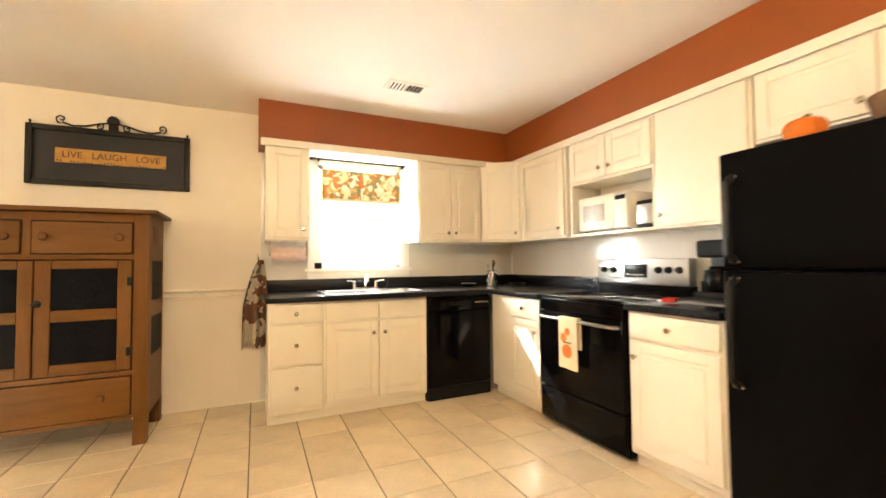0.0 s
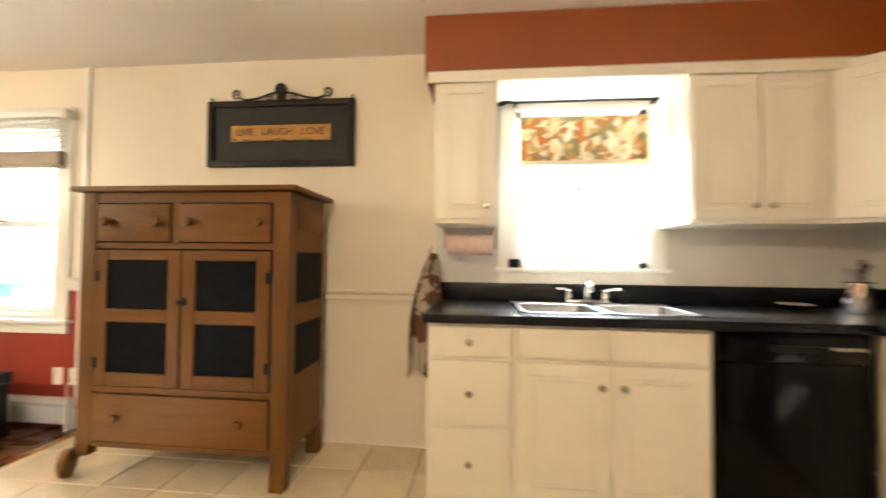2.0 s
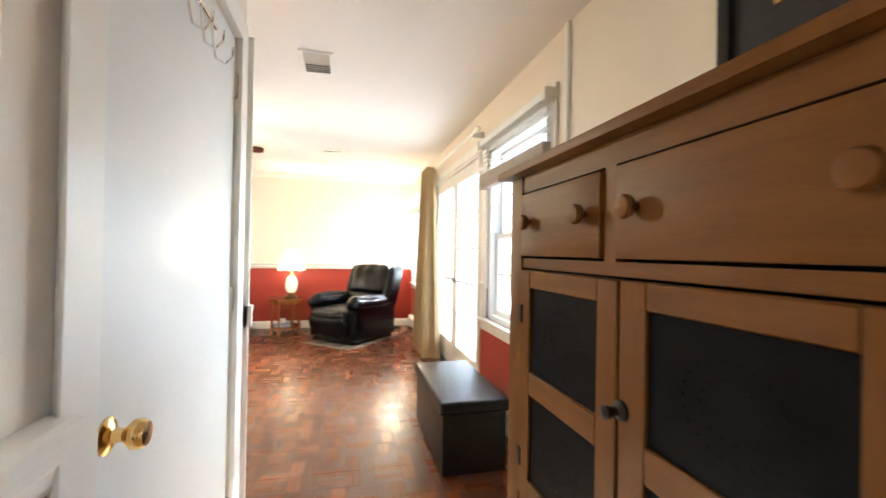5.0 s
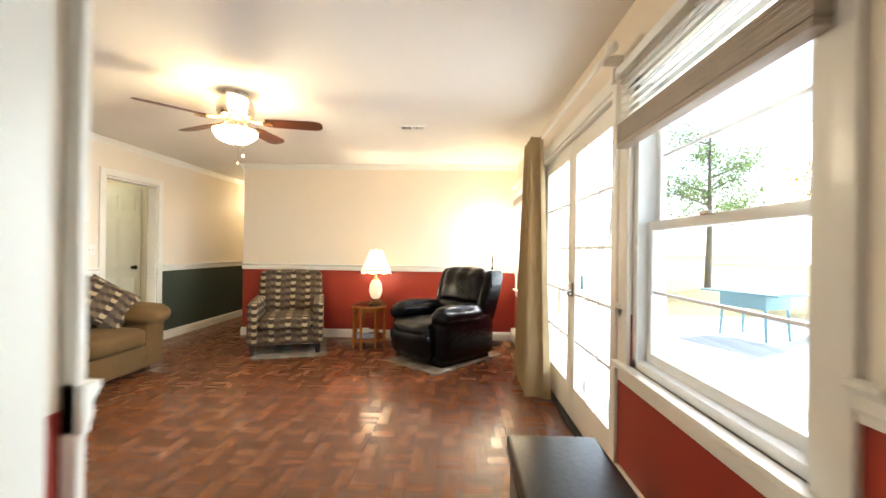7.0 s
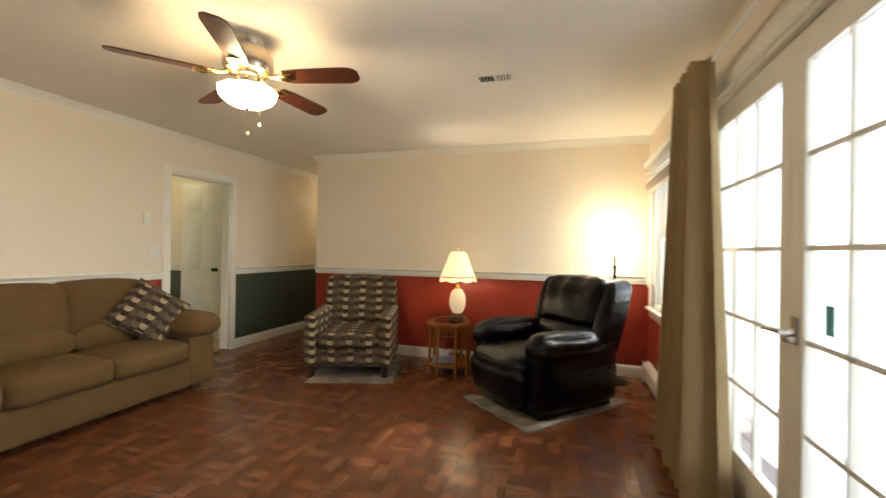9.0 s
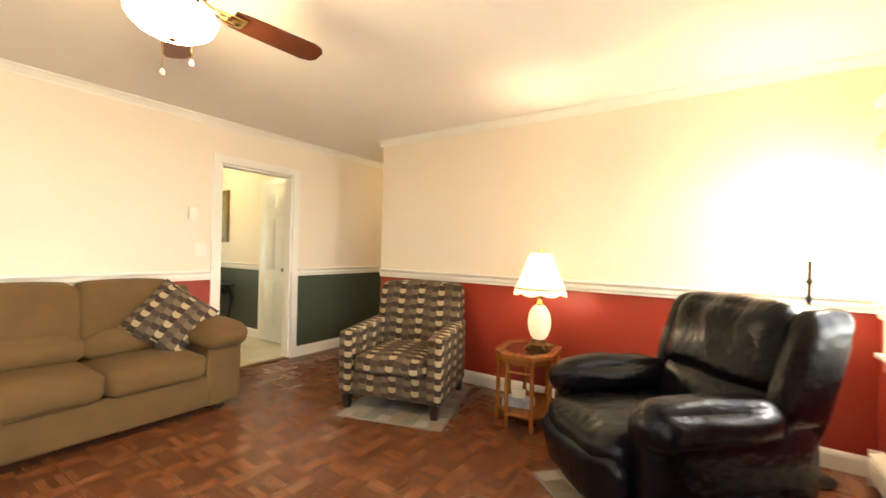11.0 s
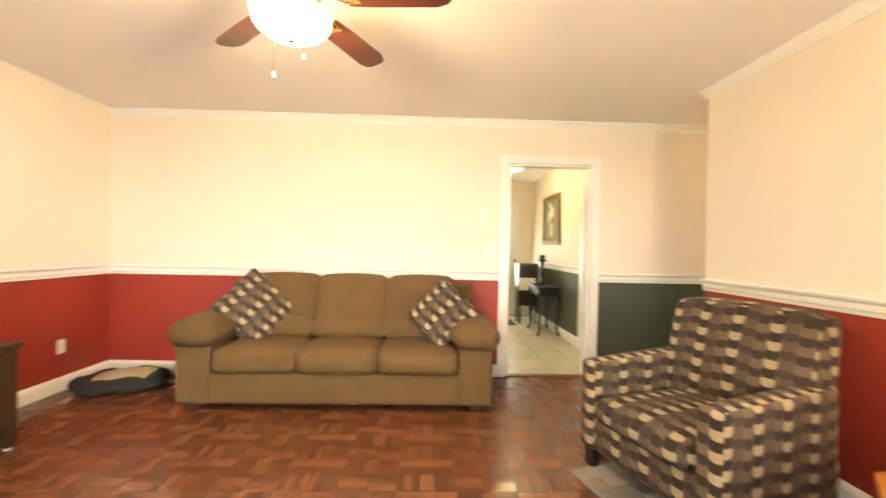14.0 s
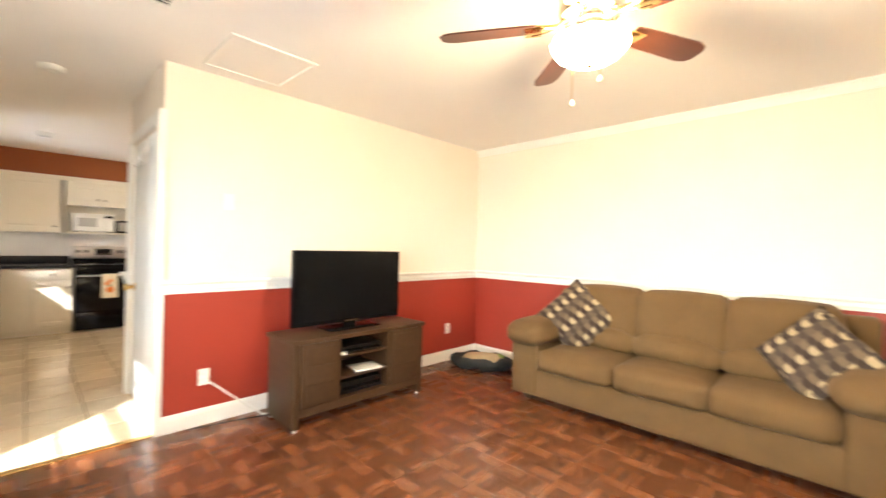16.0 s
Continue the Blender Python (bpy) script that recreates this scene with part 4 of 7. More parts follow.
part("clock_display", boxed(0.265, 0.455, 0.570, 0.576, 1.03, 1.125, bevel=0.006), M_SCREEN, bp)
for kx in (0.075, 0.165, 0.545, 0.62, 0.695):
    part("dial", turned([(0.024, 0), (0.024, 0.008), (0.018, 0.012), (0.016, 0.028), (0.010, 0.03)], n=16, m=pose(kx, 0.575, 1.085, 90)), M_PLASTIC, bp, "black control dial")
for kx in (0.29, 0.32, 0.35, 0.38, 0.41):
    part("key", boxed(kx, kx + 0.018, 0.567, 0.571, 1.045, 1.055), M_NICKEL, bp)

# the towel on the oven handle
def draped(name, w, h, th, folds=3.0, amp=0.006, nx=14, nz=10):
    bm = bmesh.new()
    grid = []
    for s in (0, 1):
        g = [[bm.verts.new((w * i / nx, (th if s else 0) + amp * math.sin(i / nx * folds * 6.28) * (0.4 + 0.6 * j / nz), -h * j / nz)) for j in range(nz + 1)] for i in range(nx + 1)]
        grid.append(g)
    for g in grid:
        for i in range(nx):
            for j in range(nz):
                bm.faces.new((g[i][j], g[i + 1][j], g[i + 1][j + 1], g[i][j + 1]))
    a, b = grid
    for i in range(nx):
        bm.faces.new((a[i][0], a[i + 1][0], b[i + 1][0], b[i][0]))
        bm.faces.new((a[i][nz], a[i + 1][nz], b[i + 1][nz], b[i][nz]))
    for j in range(nz):
        bm.faces.new((a[0][j], a[0][j + 1], b[0][j + 1], b[0][j]))
        bm.faces.new((a[nx][j], a[nx][j + 1], b[nx][j + 1], b[nx][j]))
    return bm


M_TOWEL = material("cream_tea_towel", (0.70, 0.60, 0.40), 0.9, vary=0.06, scale=10, bump=0.05, fine=400)
M_ORANGE = material("orange_print", (0.65, 0.16, 0.015), 0.85, vary=0.2, scale=20, bump=0.02)
M_LEAFPR = material("green_print", (0.16, 0.17, 0.04), 0.85, vary=0.2, scale=20, bump=0.02)
tw = thing("tea_towel", "cream tea towel with orange pumpkin print on the oven handle", "towel", (2.945, 3.045, 0.785), -90)
part("cloth", draped("cloth", 0.17, 0.33, 0.004, 1.0, 0.004), M_TOWEL, tw)
part("cloth_back", draped("cloth", 0.17, 0.20, 0.004, 1.0, 0.003), M_TOWEL, tw, m=pose(0, 0.034, 0))
part("fold_over", boxed(0, 0.17, -0.001, 0.037, -0.003, 0.003, bevel=0.002), M_TOWEL, tw)
for cx, cz, r in ((0.085, -0.215, 0.045), (0.055, -0.13, 0.028), (0.09, -0.09, 0.024)):
    part("pumpkin_print", turned([(r * 0.6, 0), (r, 0.002), (r * 0.5, 0.0035)], n=16, m=pose(cx, -0.005, cz, 90)), M_ORANGE, tw, "printed orange pumpkin")
part("leaf_print", boxed(0.05, 0.12, -0.008, -0.004, -0.165, -0.155), M_LEAFPR, tw)

# fridge, its front to the west
fg = thing("fridge", "black top-freezer fridge with moulded handles", "fridge", (2.95, 1.985, 0), -90)
part("body", boxed(0.0, 0.77, 0.07, 0.74, 0.015, 1.60, bevel=0.006), M_FRIDGE, fg)
for a, b, nm in ((0.03, 1.10, "fridge_door"), (1.112, 1.605, "freezer_door")):
    d = part(nm, boxed(0.0, 0.77, -0.005, 0.065, a, b, bevel=0.014, seg=3), M_FRIDGE, fg)
    hz0, hz1 = (0.62, 1.07) if a < 1 else (1.14, 1.50)
    h = tubed([(0.055, -0.004, hz0), (0.055, -0.045, hz0 + 0.03), (0.055, -0.055, (hz0 + hz1) / 2), (0.055, -0.045, hz1 - 0.03), (0.055, -0.004, hz1)], [0.016, 0.015, 0.014, 0.015, 0.016], 10)
    part("handle", h, M_PLASTIC, d, "black moulded handle")
    for hz in (hz0, hz1):
        part("handle_cap", boxed(0.035, 0.075, -0.012, -0.003, hz - 0.008, hz + 0.004, bevel=0.002), M_CHROME, d)
part("grille", boxed(0.02, 0.75, 0.02, 0.07, 0.0, 0.028), M_PLASTIC, fg)


def pumpkin(name, at, r, label):
    p = thing(name, label, "decoration", at)
    bm = bmesh.new()
    n, k = 40, 12
    rings = []
    for j in range(k + 1):
        phi = math.pi * j / k
        ring = []
        for i in range(n):
            a = 2 * math.pi * i / n
            rr = r * math.sin(phi) ** 0.8 * (0.88 + 0.12 * abs(math.cos(a * 4)))
            ring.append(bm.verts.new((rr * math.cos(a), rr * math.sin(a), 0.72 * r * (1 - math.cos(phi)) - 0.1 * r * math.exp(-((phi - math.pi) ** 2) * 6))))
        rings.append(ring)
    for a, b in zip(rings, rings[1:]):
        for i in range(n):
            bm.faces.new((a[i], a[(i + 1) % n], b[(i + 1) % n], b[i]))
    part("pumpkin_body", bm, M_ORANGE, p)
    part("stem", tubed([(0, 0, 1.25 * r), (0.01, 0, 1.45 * r), (0.03, 0, 1.6 * r)], [0.018, 0.012, 0.01]), M_LEAFPR, p)
    return p


pumpkin("pumpkin_ornament", (3.10, 1.74, 1.605), 0.075, "orange pumpkin ornament on top of the fridge")
bsk = thing("basket", "brown wicker basket on top of the fridge", "basket", (3.12, 1.42, 1.605))
part("basket_body", turned([(0.08, 0), (0.12, 0.02), (0.14, 0.10), (0.13, 0.10), (0.11, 0.03)], n=24), material("brown_wicker", (0.16, 0.08, 0.03), 0.8, vary=0.4, scale=40, bump=0.1), bsk)

# microwave and toaster oven on the open shelf
mw = thing("microwave", "white countertop microwave on the open shelf", "microwave", (3.43, 3.33, 1.366), -90)
part("body", boxed(0, 0.46, 0, 0.27, 0.012, 0.27, bevel=0.008), M_WHITEPL, mw)
md = part("door", boxed(0.004, 0.335, -0.018, -0.001, 0.018, 0.264, bevel=0.006), M_WHITEPL, mw)
part("door_window", boxed(0.05, 0.26, -0.021, -0.017, 0.08, 0.205, bevel=0.002), material("grey_mesh_glass", (0.42, 0.40, 0.36), 0.2), md)
mp_ = part("control_panel", boxed(0.34, 0.456, -0.016, -0.001, 0.018, 0.264, bevel=0.004), M_WHITEPL, mw)
part("display", boxed(0.355, 0.44, -0.019, -0.015, 0.215, 0.245), M_SCREEN, mp_)
for i in range(4):
    for j in range(3):
        part("key", boxed(0.358 + j * 0.029, 0.380 + j * 0.029, -0.018, -0.015, 0.07 + i * 0.033, 0.09 + i * 0.033), M_TRIM, mp_)
for fx, fy in ((0.03, 0.03), (0.43, 0.03), (0.03, 0.24), (0.43, 0.24)):
    part("foot", turned([(0.014, 0), (0.014, 0.013)], (fx, fy, 0), 10), M_PLASTIC, mw)
to = thing("toaster", "small black and steel toaster on the open shelf", "toaster", (3.45, 2.84, 1.366), -90)
part("body", boxed(0.0, 0.16, 0.0, 0.25, 0.0, 0.19, bevel=0.02, seg=3), M_PLASTIC, to)
part("front_plate", boxed(0.02, 0.14, -0.006, 0.002, 0.03, 0.16, bevel=0.004), M_STEEL, to)
part("slot", boxed(0.03, 0.13, 0.06, 0.09, 0.186, 0.192), M_HOLLOW, to)

# worktop things
cm = thing("coffee_maker", "black drip coffee maker on a tray", "coffee maker", (3.40, 2.325, 0.922), -90)
part("base", boxed(-0.09, 0.09, 0.0, 0.24, 0.012, 0.045, bevel=0.01), M_PLASTIC, cm)
part("column", boxed(-0.085, 0.085, 0.15, 0.24, 0.045, 0.30, bevel=0.012), M_PLASTIC, cm)
part("brew_head", boxed(-0.09, 0.09, 0.02, 0.24, 0.24, 0.34, bevel=0.02, seg=3), M_PLASTIC, cm)
pot = part("carafe", turned([(0.05, 0.047), (0.07, 0.06), (0.075, 0.10), (0.065, 0.15), (0.045, 0.18), (0.05, 0.19)], (0, 0.085, 0), 24), M_SCREEN, cm, "dark glass coffee carafe")
part("carafe_handle", tubed([(0, 0.015, 0.17), (0, -0.03, 0.165), (0, -0.04, 0.12), (0, -0.01, 0.085)], 0.008), M_PLASTIC, pot)
tray = solid("tray", boxed(-0.2, 0.19, -0.09, 0.26, 0, 0.010, bevel=0.004), M_STEEL, "thin steel tray under the coffee maker", "tray", (3.33, 2.33, 0.912), -90)
rc = solid("red_packet", boxed(-0.05, 0.05, -0.03, 0.03, 0, 0.025, bevel=0.008), material("red_plastic_wrap", (0.6, 0.03, 0.02), 0.25), "small shiny red packet on the worktop", "packet", (3.16, 2.39, 0.922), 20)
cn = thing("utensil_canister", "steel canister with kitchen tools in the corner", "canister", (3.24, 4.36, 0.912))
part("canister_body", turned([(0.055, 0), (0.058, 0.01), (0.058, 0.15), (0.062, 0.155), (0.054, 0.155), (0.052, 0.02)], n=24), M_CHROME, cn)
for i, (dx, dy, h) in enumerate(((0.02, 0.01, 0.26), (-0.03, 0.0, 0.22), (0.0, -0.03, 0.24), (0.03, 0.03, 0.21))):
    part("utensil", tubed([(dx * 0.5, dy * 0.5, 0.02), (dx, dy, h * 0.8), (dx * 1.6, dy * 1.6, h)], [0.005, 0.006, 0.014]), (M_OAK, M_STEEL, M_PLASTIC, M_OAK)[i], cn)
for i, (sx, sy, lab) in enumerate(((3.05, 4.50, "small glass dish on the worktop"), (3.50, 4.30, "small dark dish on the worktop"))):
    solid("dish", turned([(0.04, 0), (0.07, 0.015), (0.085, 0.03), (0.08, 0.032), (0.05, 0.012)], n=24), (M_CHROME, M_PLASTIC)[i], lab, "dish", (sx, sy, 0.912))

# sink window: valance and rod, sill things
vr = thing("curtain_rod", "dark iron curtain rod with leaf finials over the sink window", "curtain rod", (2.02, 4.655, 2.10))
part("rod", tubed([(-0.42, 0, 0), (0.42, 0, 0)], 0.007), M_IRON, vr)
for s in (-1, 1):
    part("finial", tubed([(s * 0.42, 0, 0), (s * 0.45, 0, 0.012), (s * 0.48, 0, -0.004), (s * 0.53, 0, -0.012)], [0.008, 0.018, 0.014, 0.003]), M_IRON, vr)
    part("bracket", boxed(s * 0.40 - 0.008, s * 0.40 + 0.008, -0.002, 0.04, -0.02, 0.012), M_IRON, vr)


def print_cloth(name, cols, scale=22):
    """Cotton with a busy print of irregular patches."""
    m = bpy.data.materials.new(name)
    m.use_nodes = True
    nt = m.node_tree
    b = nt.nodes["Principled BSDF"]
    b.inputs["Roughness"].default_value = 0.9
    tc, vo_, nz = nt.nodes.new("ShaderNodeTexCoord"), nt.nodes.new("ShaderNodeTexVoronoi"), nt.nodes.new("ShaderNodeTexNoise")
    nz.inputs["Scale"].default_value = 14
    mixv = nt.nodes.new("ShaderNodeMix")
    mixv.data_type = "VECTOR"
    mixv.inputs[0].default_value = 0.09
    nt.links.new(tc.outputs["Object"], nz.inputs["Vector"])
    nt.links.new(tc.outputs["Object"], mixv.inputs[4])
    nt.links.new(nz.outputs["Color"], mixv.inputs[5])
    vo_.inputs["Scale"].default_value = scale
    nt.links.new(mixv.outputs[1], vo_.inputs["Vector"])
    ramp = nt.nodes.new("ShaderNodeValToRGB")
    ramp.color_ramp.interpolation = "CONSTANT"
    els = ramp.color_ramp.elements
    for i, c in enumerate(cols):
        e = els[i] if i < 2 else els.new(i / len(cols))
        e.position, e.color = i / len(cols), (*c, 1)
    sep = nt.nodes.new("ShaderNodeSeparateColor")
    nt.links.new(vo_.outputs["Color"], sep.inputs[0])
    nt.links.new(sep.outputs[0], ramp.inputs[0])
    nt.links.new(ramp.outputs[0], b.inputs["Base Color"])
    return m


M_VAL = print_cloth("autumn_print_cotton", [(0.80, 0.74, 0.52), (0.60, 0.42, 0.16), (0.80, 0.76, 0.60), (0.46, 0.24, 0.08), (0.30, 0.26, 0.13), (0.74, 0.64, 0.38), (0.55, 0.20, 0.06)], 24)
M_APRON = print_cloth("pumpkin_print_cotton", [(0.42, 0.36, 0.25), (0.13, 0.050, 0.025), (0.07, 0.075, 0.05), (0.45, 0.39, 0.28), (0.08, 0.038, 0.022), (0.13, 0.125, 0.075), (0.40, 0.34, 0.25)], 15)
va = draped("valance_cloth", 0.74, 0.27, 0.004, 9.0, 0.014, 60, 8)
vo = solid("valance", va, M_VAL, "short autumn print cotton valance over the sink window", "curtain", (1.65, 4.65, 2.01))
box_uv(vo)
part("hem", boxed(0.0, 0.74, -0.014, 0.016, -0.292, -0.266, bevel=0.004), M_TOWEL, vo)
solid("sill_candle", turned([(0.03, 0), (0.032, 0.005), (0.032, 0.05), (0.027, 0.052)], n=16), M_PLASTIC, "small dark jar on the window sill", "jar", (1.62, 4.68, 1.11))
# paper towels under the narrow cabinet
pt = thing("paper_towel_holder", "roll of printed paper towels under the wall cabinet", "paper towel", (1.36, 4.55, 1.24))
part("roll", turned([(0.02, -0.13), (0.058, -0.13), (0.058, 0.13), (0.02, 0.13)], n=24, m=pose(0, 0, 0, 0, 90)), material("printed_paper_towel", (0.74, 0.62, 0.56), 0.9, vary=0.1, scale=25, bump=0.05, second=(0.66, 0.40, 0.32)), pt)
for s in (-1, 1):
    part("bracket", boxed(s * 0.145 - 0.006, s * 0.145 + 0.006, -0.03, 0.03, -0.02, 0.107, bevel=0.003), M_NICKEL, pt)
ap = draped("apron_cloth", 0.19, 0.70, 0.012, 1.6, 0.035, 24, 14)
for v in ap.verts:
    # gathered at the hook, spreading and swinging out below
    low = -v.co.z / 0.70
    v.co.x = 0.13 + (v.co.x - 0.13) * (0.18 + 0.82 * min(1.0, low * 1.9) ** 0.7) - 0.02 * low
    v.co.z += 0.03 * math.sin(v.co.x * 40) * low
ao = solid("apron", ap, M_APRON, "pumpkin print apron hanging at the cabinet's end", "apron", (1.03, 4.52, 1.19), 12)
box_uv(ao)
part("hook", tubed([(0.13, 0.16, 0.05), (0.12, 0.10, 0.03), (0.10, 0.0, 0.0), (0.10, -0.02, 0.02)], 0.005), M_NICKEL, ao)


# ceiling vents, detector and the added kitchen light
def ceiling_vent(at, w, d, rz, label, half=True):
    v = thing("ceiling_vent", label, "vent", at, rz)
    # black plate painted as the darkness behind the slats
    part("backing", boxed(-w / 2 + 0.02, w / 2 - 0.02, -d / 2 + 0.02, d / 2 - 0.02, -0.004, 0), M_HOLLOW, v)
    fr = bmesh.new()
    box(fr, -w / 2, w / 2, -d / 2, -d / 2 + 0.022, -0.010, 0)
    box(fr, -w / 2, w / 2, d / 2 - 0.022, d / 2, -0.010, 0)
    box(fr, -w / 2, -w / 2 + 0.022, -d / 2 + 0.022, d / 2 - 0.022, -0.010, 0)
    box(fr, w / 2 - 0.022, w / 2, -d / 2 + 0.022, d / 2 - 0.022, -0.010, 0)
    box(fr, -0.006, 0.006, -d / 2 + 0.022, d / 2 - 0.022, -0.009, -0.004)
    part("frame", fr, M_TRIM, v)
    for i in range(10):
        x = -w / 2 + 0.03 + i * (w - 0.06) / 9
        s = part("slat", boxed(-0.012, 0.012, -d / 2 + 0.022, d / 2 - 0.022, -0.001, 0.001), M_TRIM, v)
        s.matrix_basis = pose(x, 0, -0.006, 0, 50 if i < 5 else -50)
    return v


ceiling_vent((2.10, 3.66, TOP), 0.30, 0.16, 0, "white metal ceiling vent in the kitchen")
ceiling_vent((-2.08, 3.40, TOP), 0.32, 0.20, 0, "white metal ceiling vent near the kitchen opening")
ceiling_vent((-4.44, 3.43, TOP), 0.26, 0.14, 90, "white metal ceiling vent")
sd = thing("smoke_detector", "round white smoke detector on the ceiling", "smoke detector", (-0.48, 3.69, TOP))
part("housing", turned([(0.03, -0.036), (0.055, -0.034), (0.066, -0.018), (0.068, 0.0)], n=28), M_WHITEPL, sd)
part("test_button", turned([(0.008, -0.040), (0.010, -0.035)], n=12), M_TRIM, sd)
# assumed fixture, out of view, put in round the fill lamp
kl = thing("ceiling_light", "frosted glass flush ceiling light added unseen in the kitchen", "ceiling light", (0.95, 0.75, TOP))
part("pan", turned([(0.15, -0.02), (0.16, 0.0)], n=32), M_BRASS, kl)
sh = part("diffuser", turned([(0.02, -0.115), (0.08, -0.105), (0.13, -0.07), (0.148, -0.02)], n=32), M_DOME, kl)
sh.visible_shadow = False

# switch plates and outlets
def wall_plate(name, at, rz, label, cat, slots):
    p = thing(name, label, cat, at, rz)
    w = 0.07 if slots != "double" else 0.115
    part("plate", boxed(-w / 2, w / 2, -0.006, 0, -0.057, 0.057, bevel=0.003), M_WHITEPL, p)
    if slots == "outlet":
        for z in (-0.022, 0.022):
            part("socket", boxed(-0.016, 0.016, -0.008, -0.005, z - 0.013, z + 0.013, bevel=0.003), M_TRIM, p)
            for s in (-0.006, 0.006):
                part("slot", boxed(s - 0.0012, s + 0.0012, -0.009, -0.0075, z - 0.004, z + 0.006), M_HOLLOW, p)
    else:
        for s in ((-0.023, 0.023) if slots == "double" else (0,)):
            part("toggle", boxed(s - 0.004, s + 0.004, -0.016, -0.005, -0.008, 0.010, bevel=0.002), M_TRIM, p)
    return p


wall_plate("light_switch", (KW, 3.02, 1.48), 90, "white switch plate on the kitchen wall end", "switch", "double")
wall_plate("outlet", (E, 2.92, 0.33), -90, "white outlet with a plug on the red wall", "outlet", "outlet")
wall_plate("outlet", (E, 0.46, 0.36), -90, "white outlet on the red wall near the corner", "outlet", "outlet")
wall_plate("light_switch", (E, 2.78, 1.56), -90, "white switch plate on the cream wall", "switch", "single")
wall_plate("light_switch", (-4.72, S, 1.20), 180, "white double switch beside the foyer door", "switch", "double")
wall_plate("outlet", (-1.42, N, 0.34), 0, "white outlet under the window", "outlet", "outlet")
wall_plate("outlet", (-1.30, N, 0.34), 0, "white outlet under the window", "outlet", "outlet")
th = thing("thermostat", "small white thermostat box beside the foyer door", "thermostat", (-4.64, S, 1.53), 180)
part("housing", boxed(-0.035, 0.035, -0.03, 0, -0.055, 0.055, bevel=0.006), M_WHITEPL, th)
part("dial_window", boxed(-0.018, 0.018, -0.032, -0.029, 0.005, 0.04), M_TRIM, th)


# ---- the pine cupboard ----
hu = thing("pie_safe", "old honey pine pie safe with dark punched tin panels", "cupboard", (-0.68, 4.15, 0))
HW, HD = 1.15, 0.46
part("top", boxed(-0.045, HW + 0.045, -0.035, HD + 0.02, 1.492, 1.518, bevel=0.005), M_OAK, hu)
for x in (0.0, HW - 0.085):
    bm = bmesh.new()
    box(bm, x, x + 0.085, 0, 0.06, 0.17, 1.49, bevel=0.004)
    part("front_stile", bm, M_OAKV, hu)
for z0, z1 in ((1.435, 1.49), (1.195, 1.225), (0.445, 0.475), (0.16, 0.185)):
    part("front_rail", boxed(0.085, HW - 0.085, 0.006, 0.06, z0, z1), M_OAK, hu)
part("centre_stile", boxed(0.515, 0.555, 0.004, 0.06, 1.225, 1.435), M_OAKV, hu)
part("back", boxed(0.02, HW - 0.02, HD - 0.02, HD, 0.17, 1.49), M_OAKV, hu)
part("bottom", boxed(0.03, HW - 0.03, 0.02, HD - 0.02, 0.165, 0.185), M_OAK, hu)
# black sheet in place of the cupboard's inner shade
part("inside", boxed(0.08, HW - 0.08, 0.05, 0.06, 0.19, 1.43), M_HOLLOW, hu)
for x0, side in ((0.0, -1), (HW - 0.03, 1)):
    bm = bmesh.new()
    x1 = x0 + 0.03
    box(bm, x0, x1, 0.06, 0.085, 0.17, 1.49)
    box(bm, x0, x1, HD - 0.035, HD - 0.02, 0.17, 1.49)
    for z0, z1 in ((0.17, 0.545), (0.805, 0.915), (1.185, 1.49)):
        box(bm, x0, x1, 0.085, HD - 0.035, z0, z1)
    part("side", bm, M_OAKV, hu)
    for z0, z1 in ((0.545, 0.805), (0.915, 1.185)):
        part("tin_panel", boxed(x0 + 0.008, x0 + 0.022, 0.085, HD - 0.035, z0, z1), M_TIN, hu)
    part("raised_board", boxed((x0 - 0.004) if side < 0 else x1 - 0.004, (x0 + 0.004) if side < 0 else x1 + 0.004, 0.10, HD - 0.06, 1.30, 1.42, bevel=0.003), M_OAKV, hu)


def wooden_knob(parent, x, z):
    part("knob", turned([(0.010, 0), (0.010, 0.012), (0.022, 0.02), (0.025, 0.03), (0.021, 0.038), (0.008, 0.041)], n=16, m=pose(x, 0, z, 90)), M_OAK, parent, "turned wooden knob")


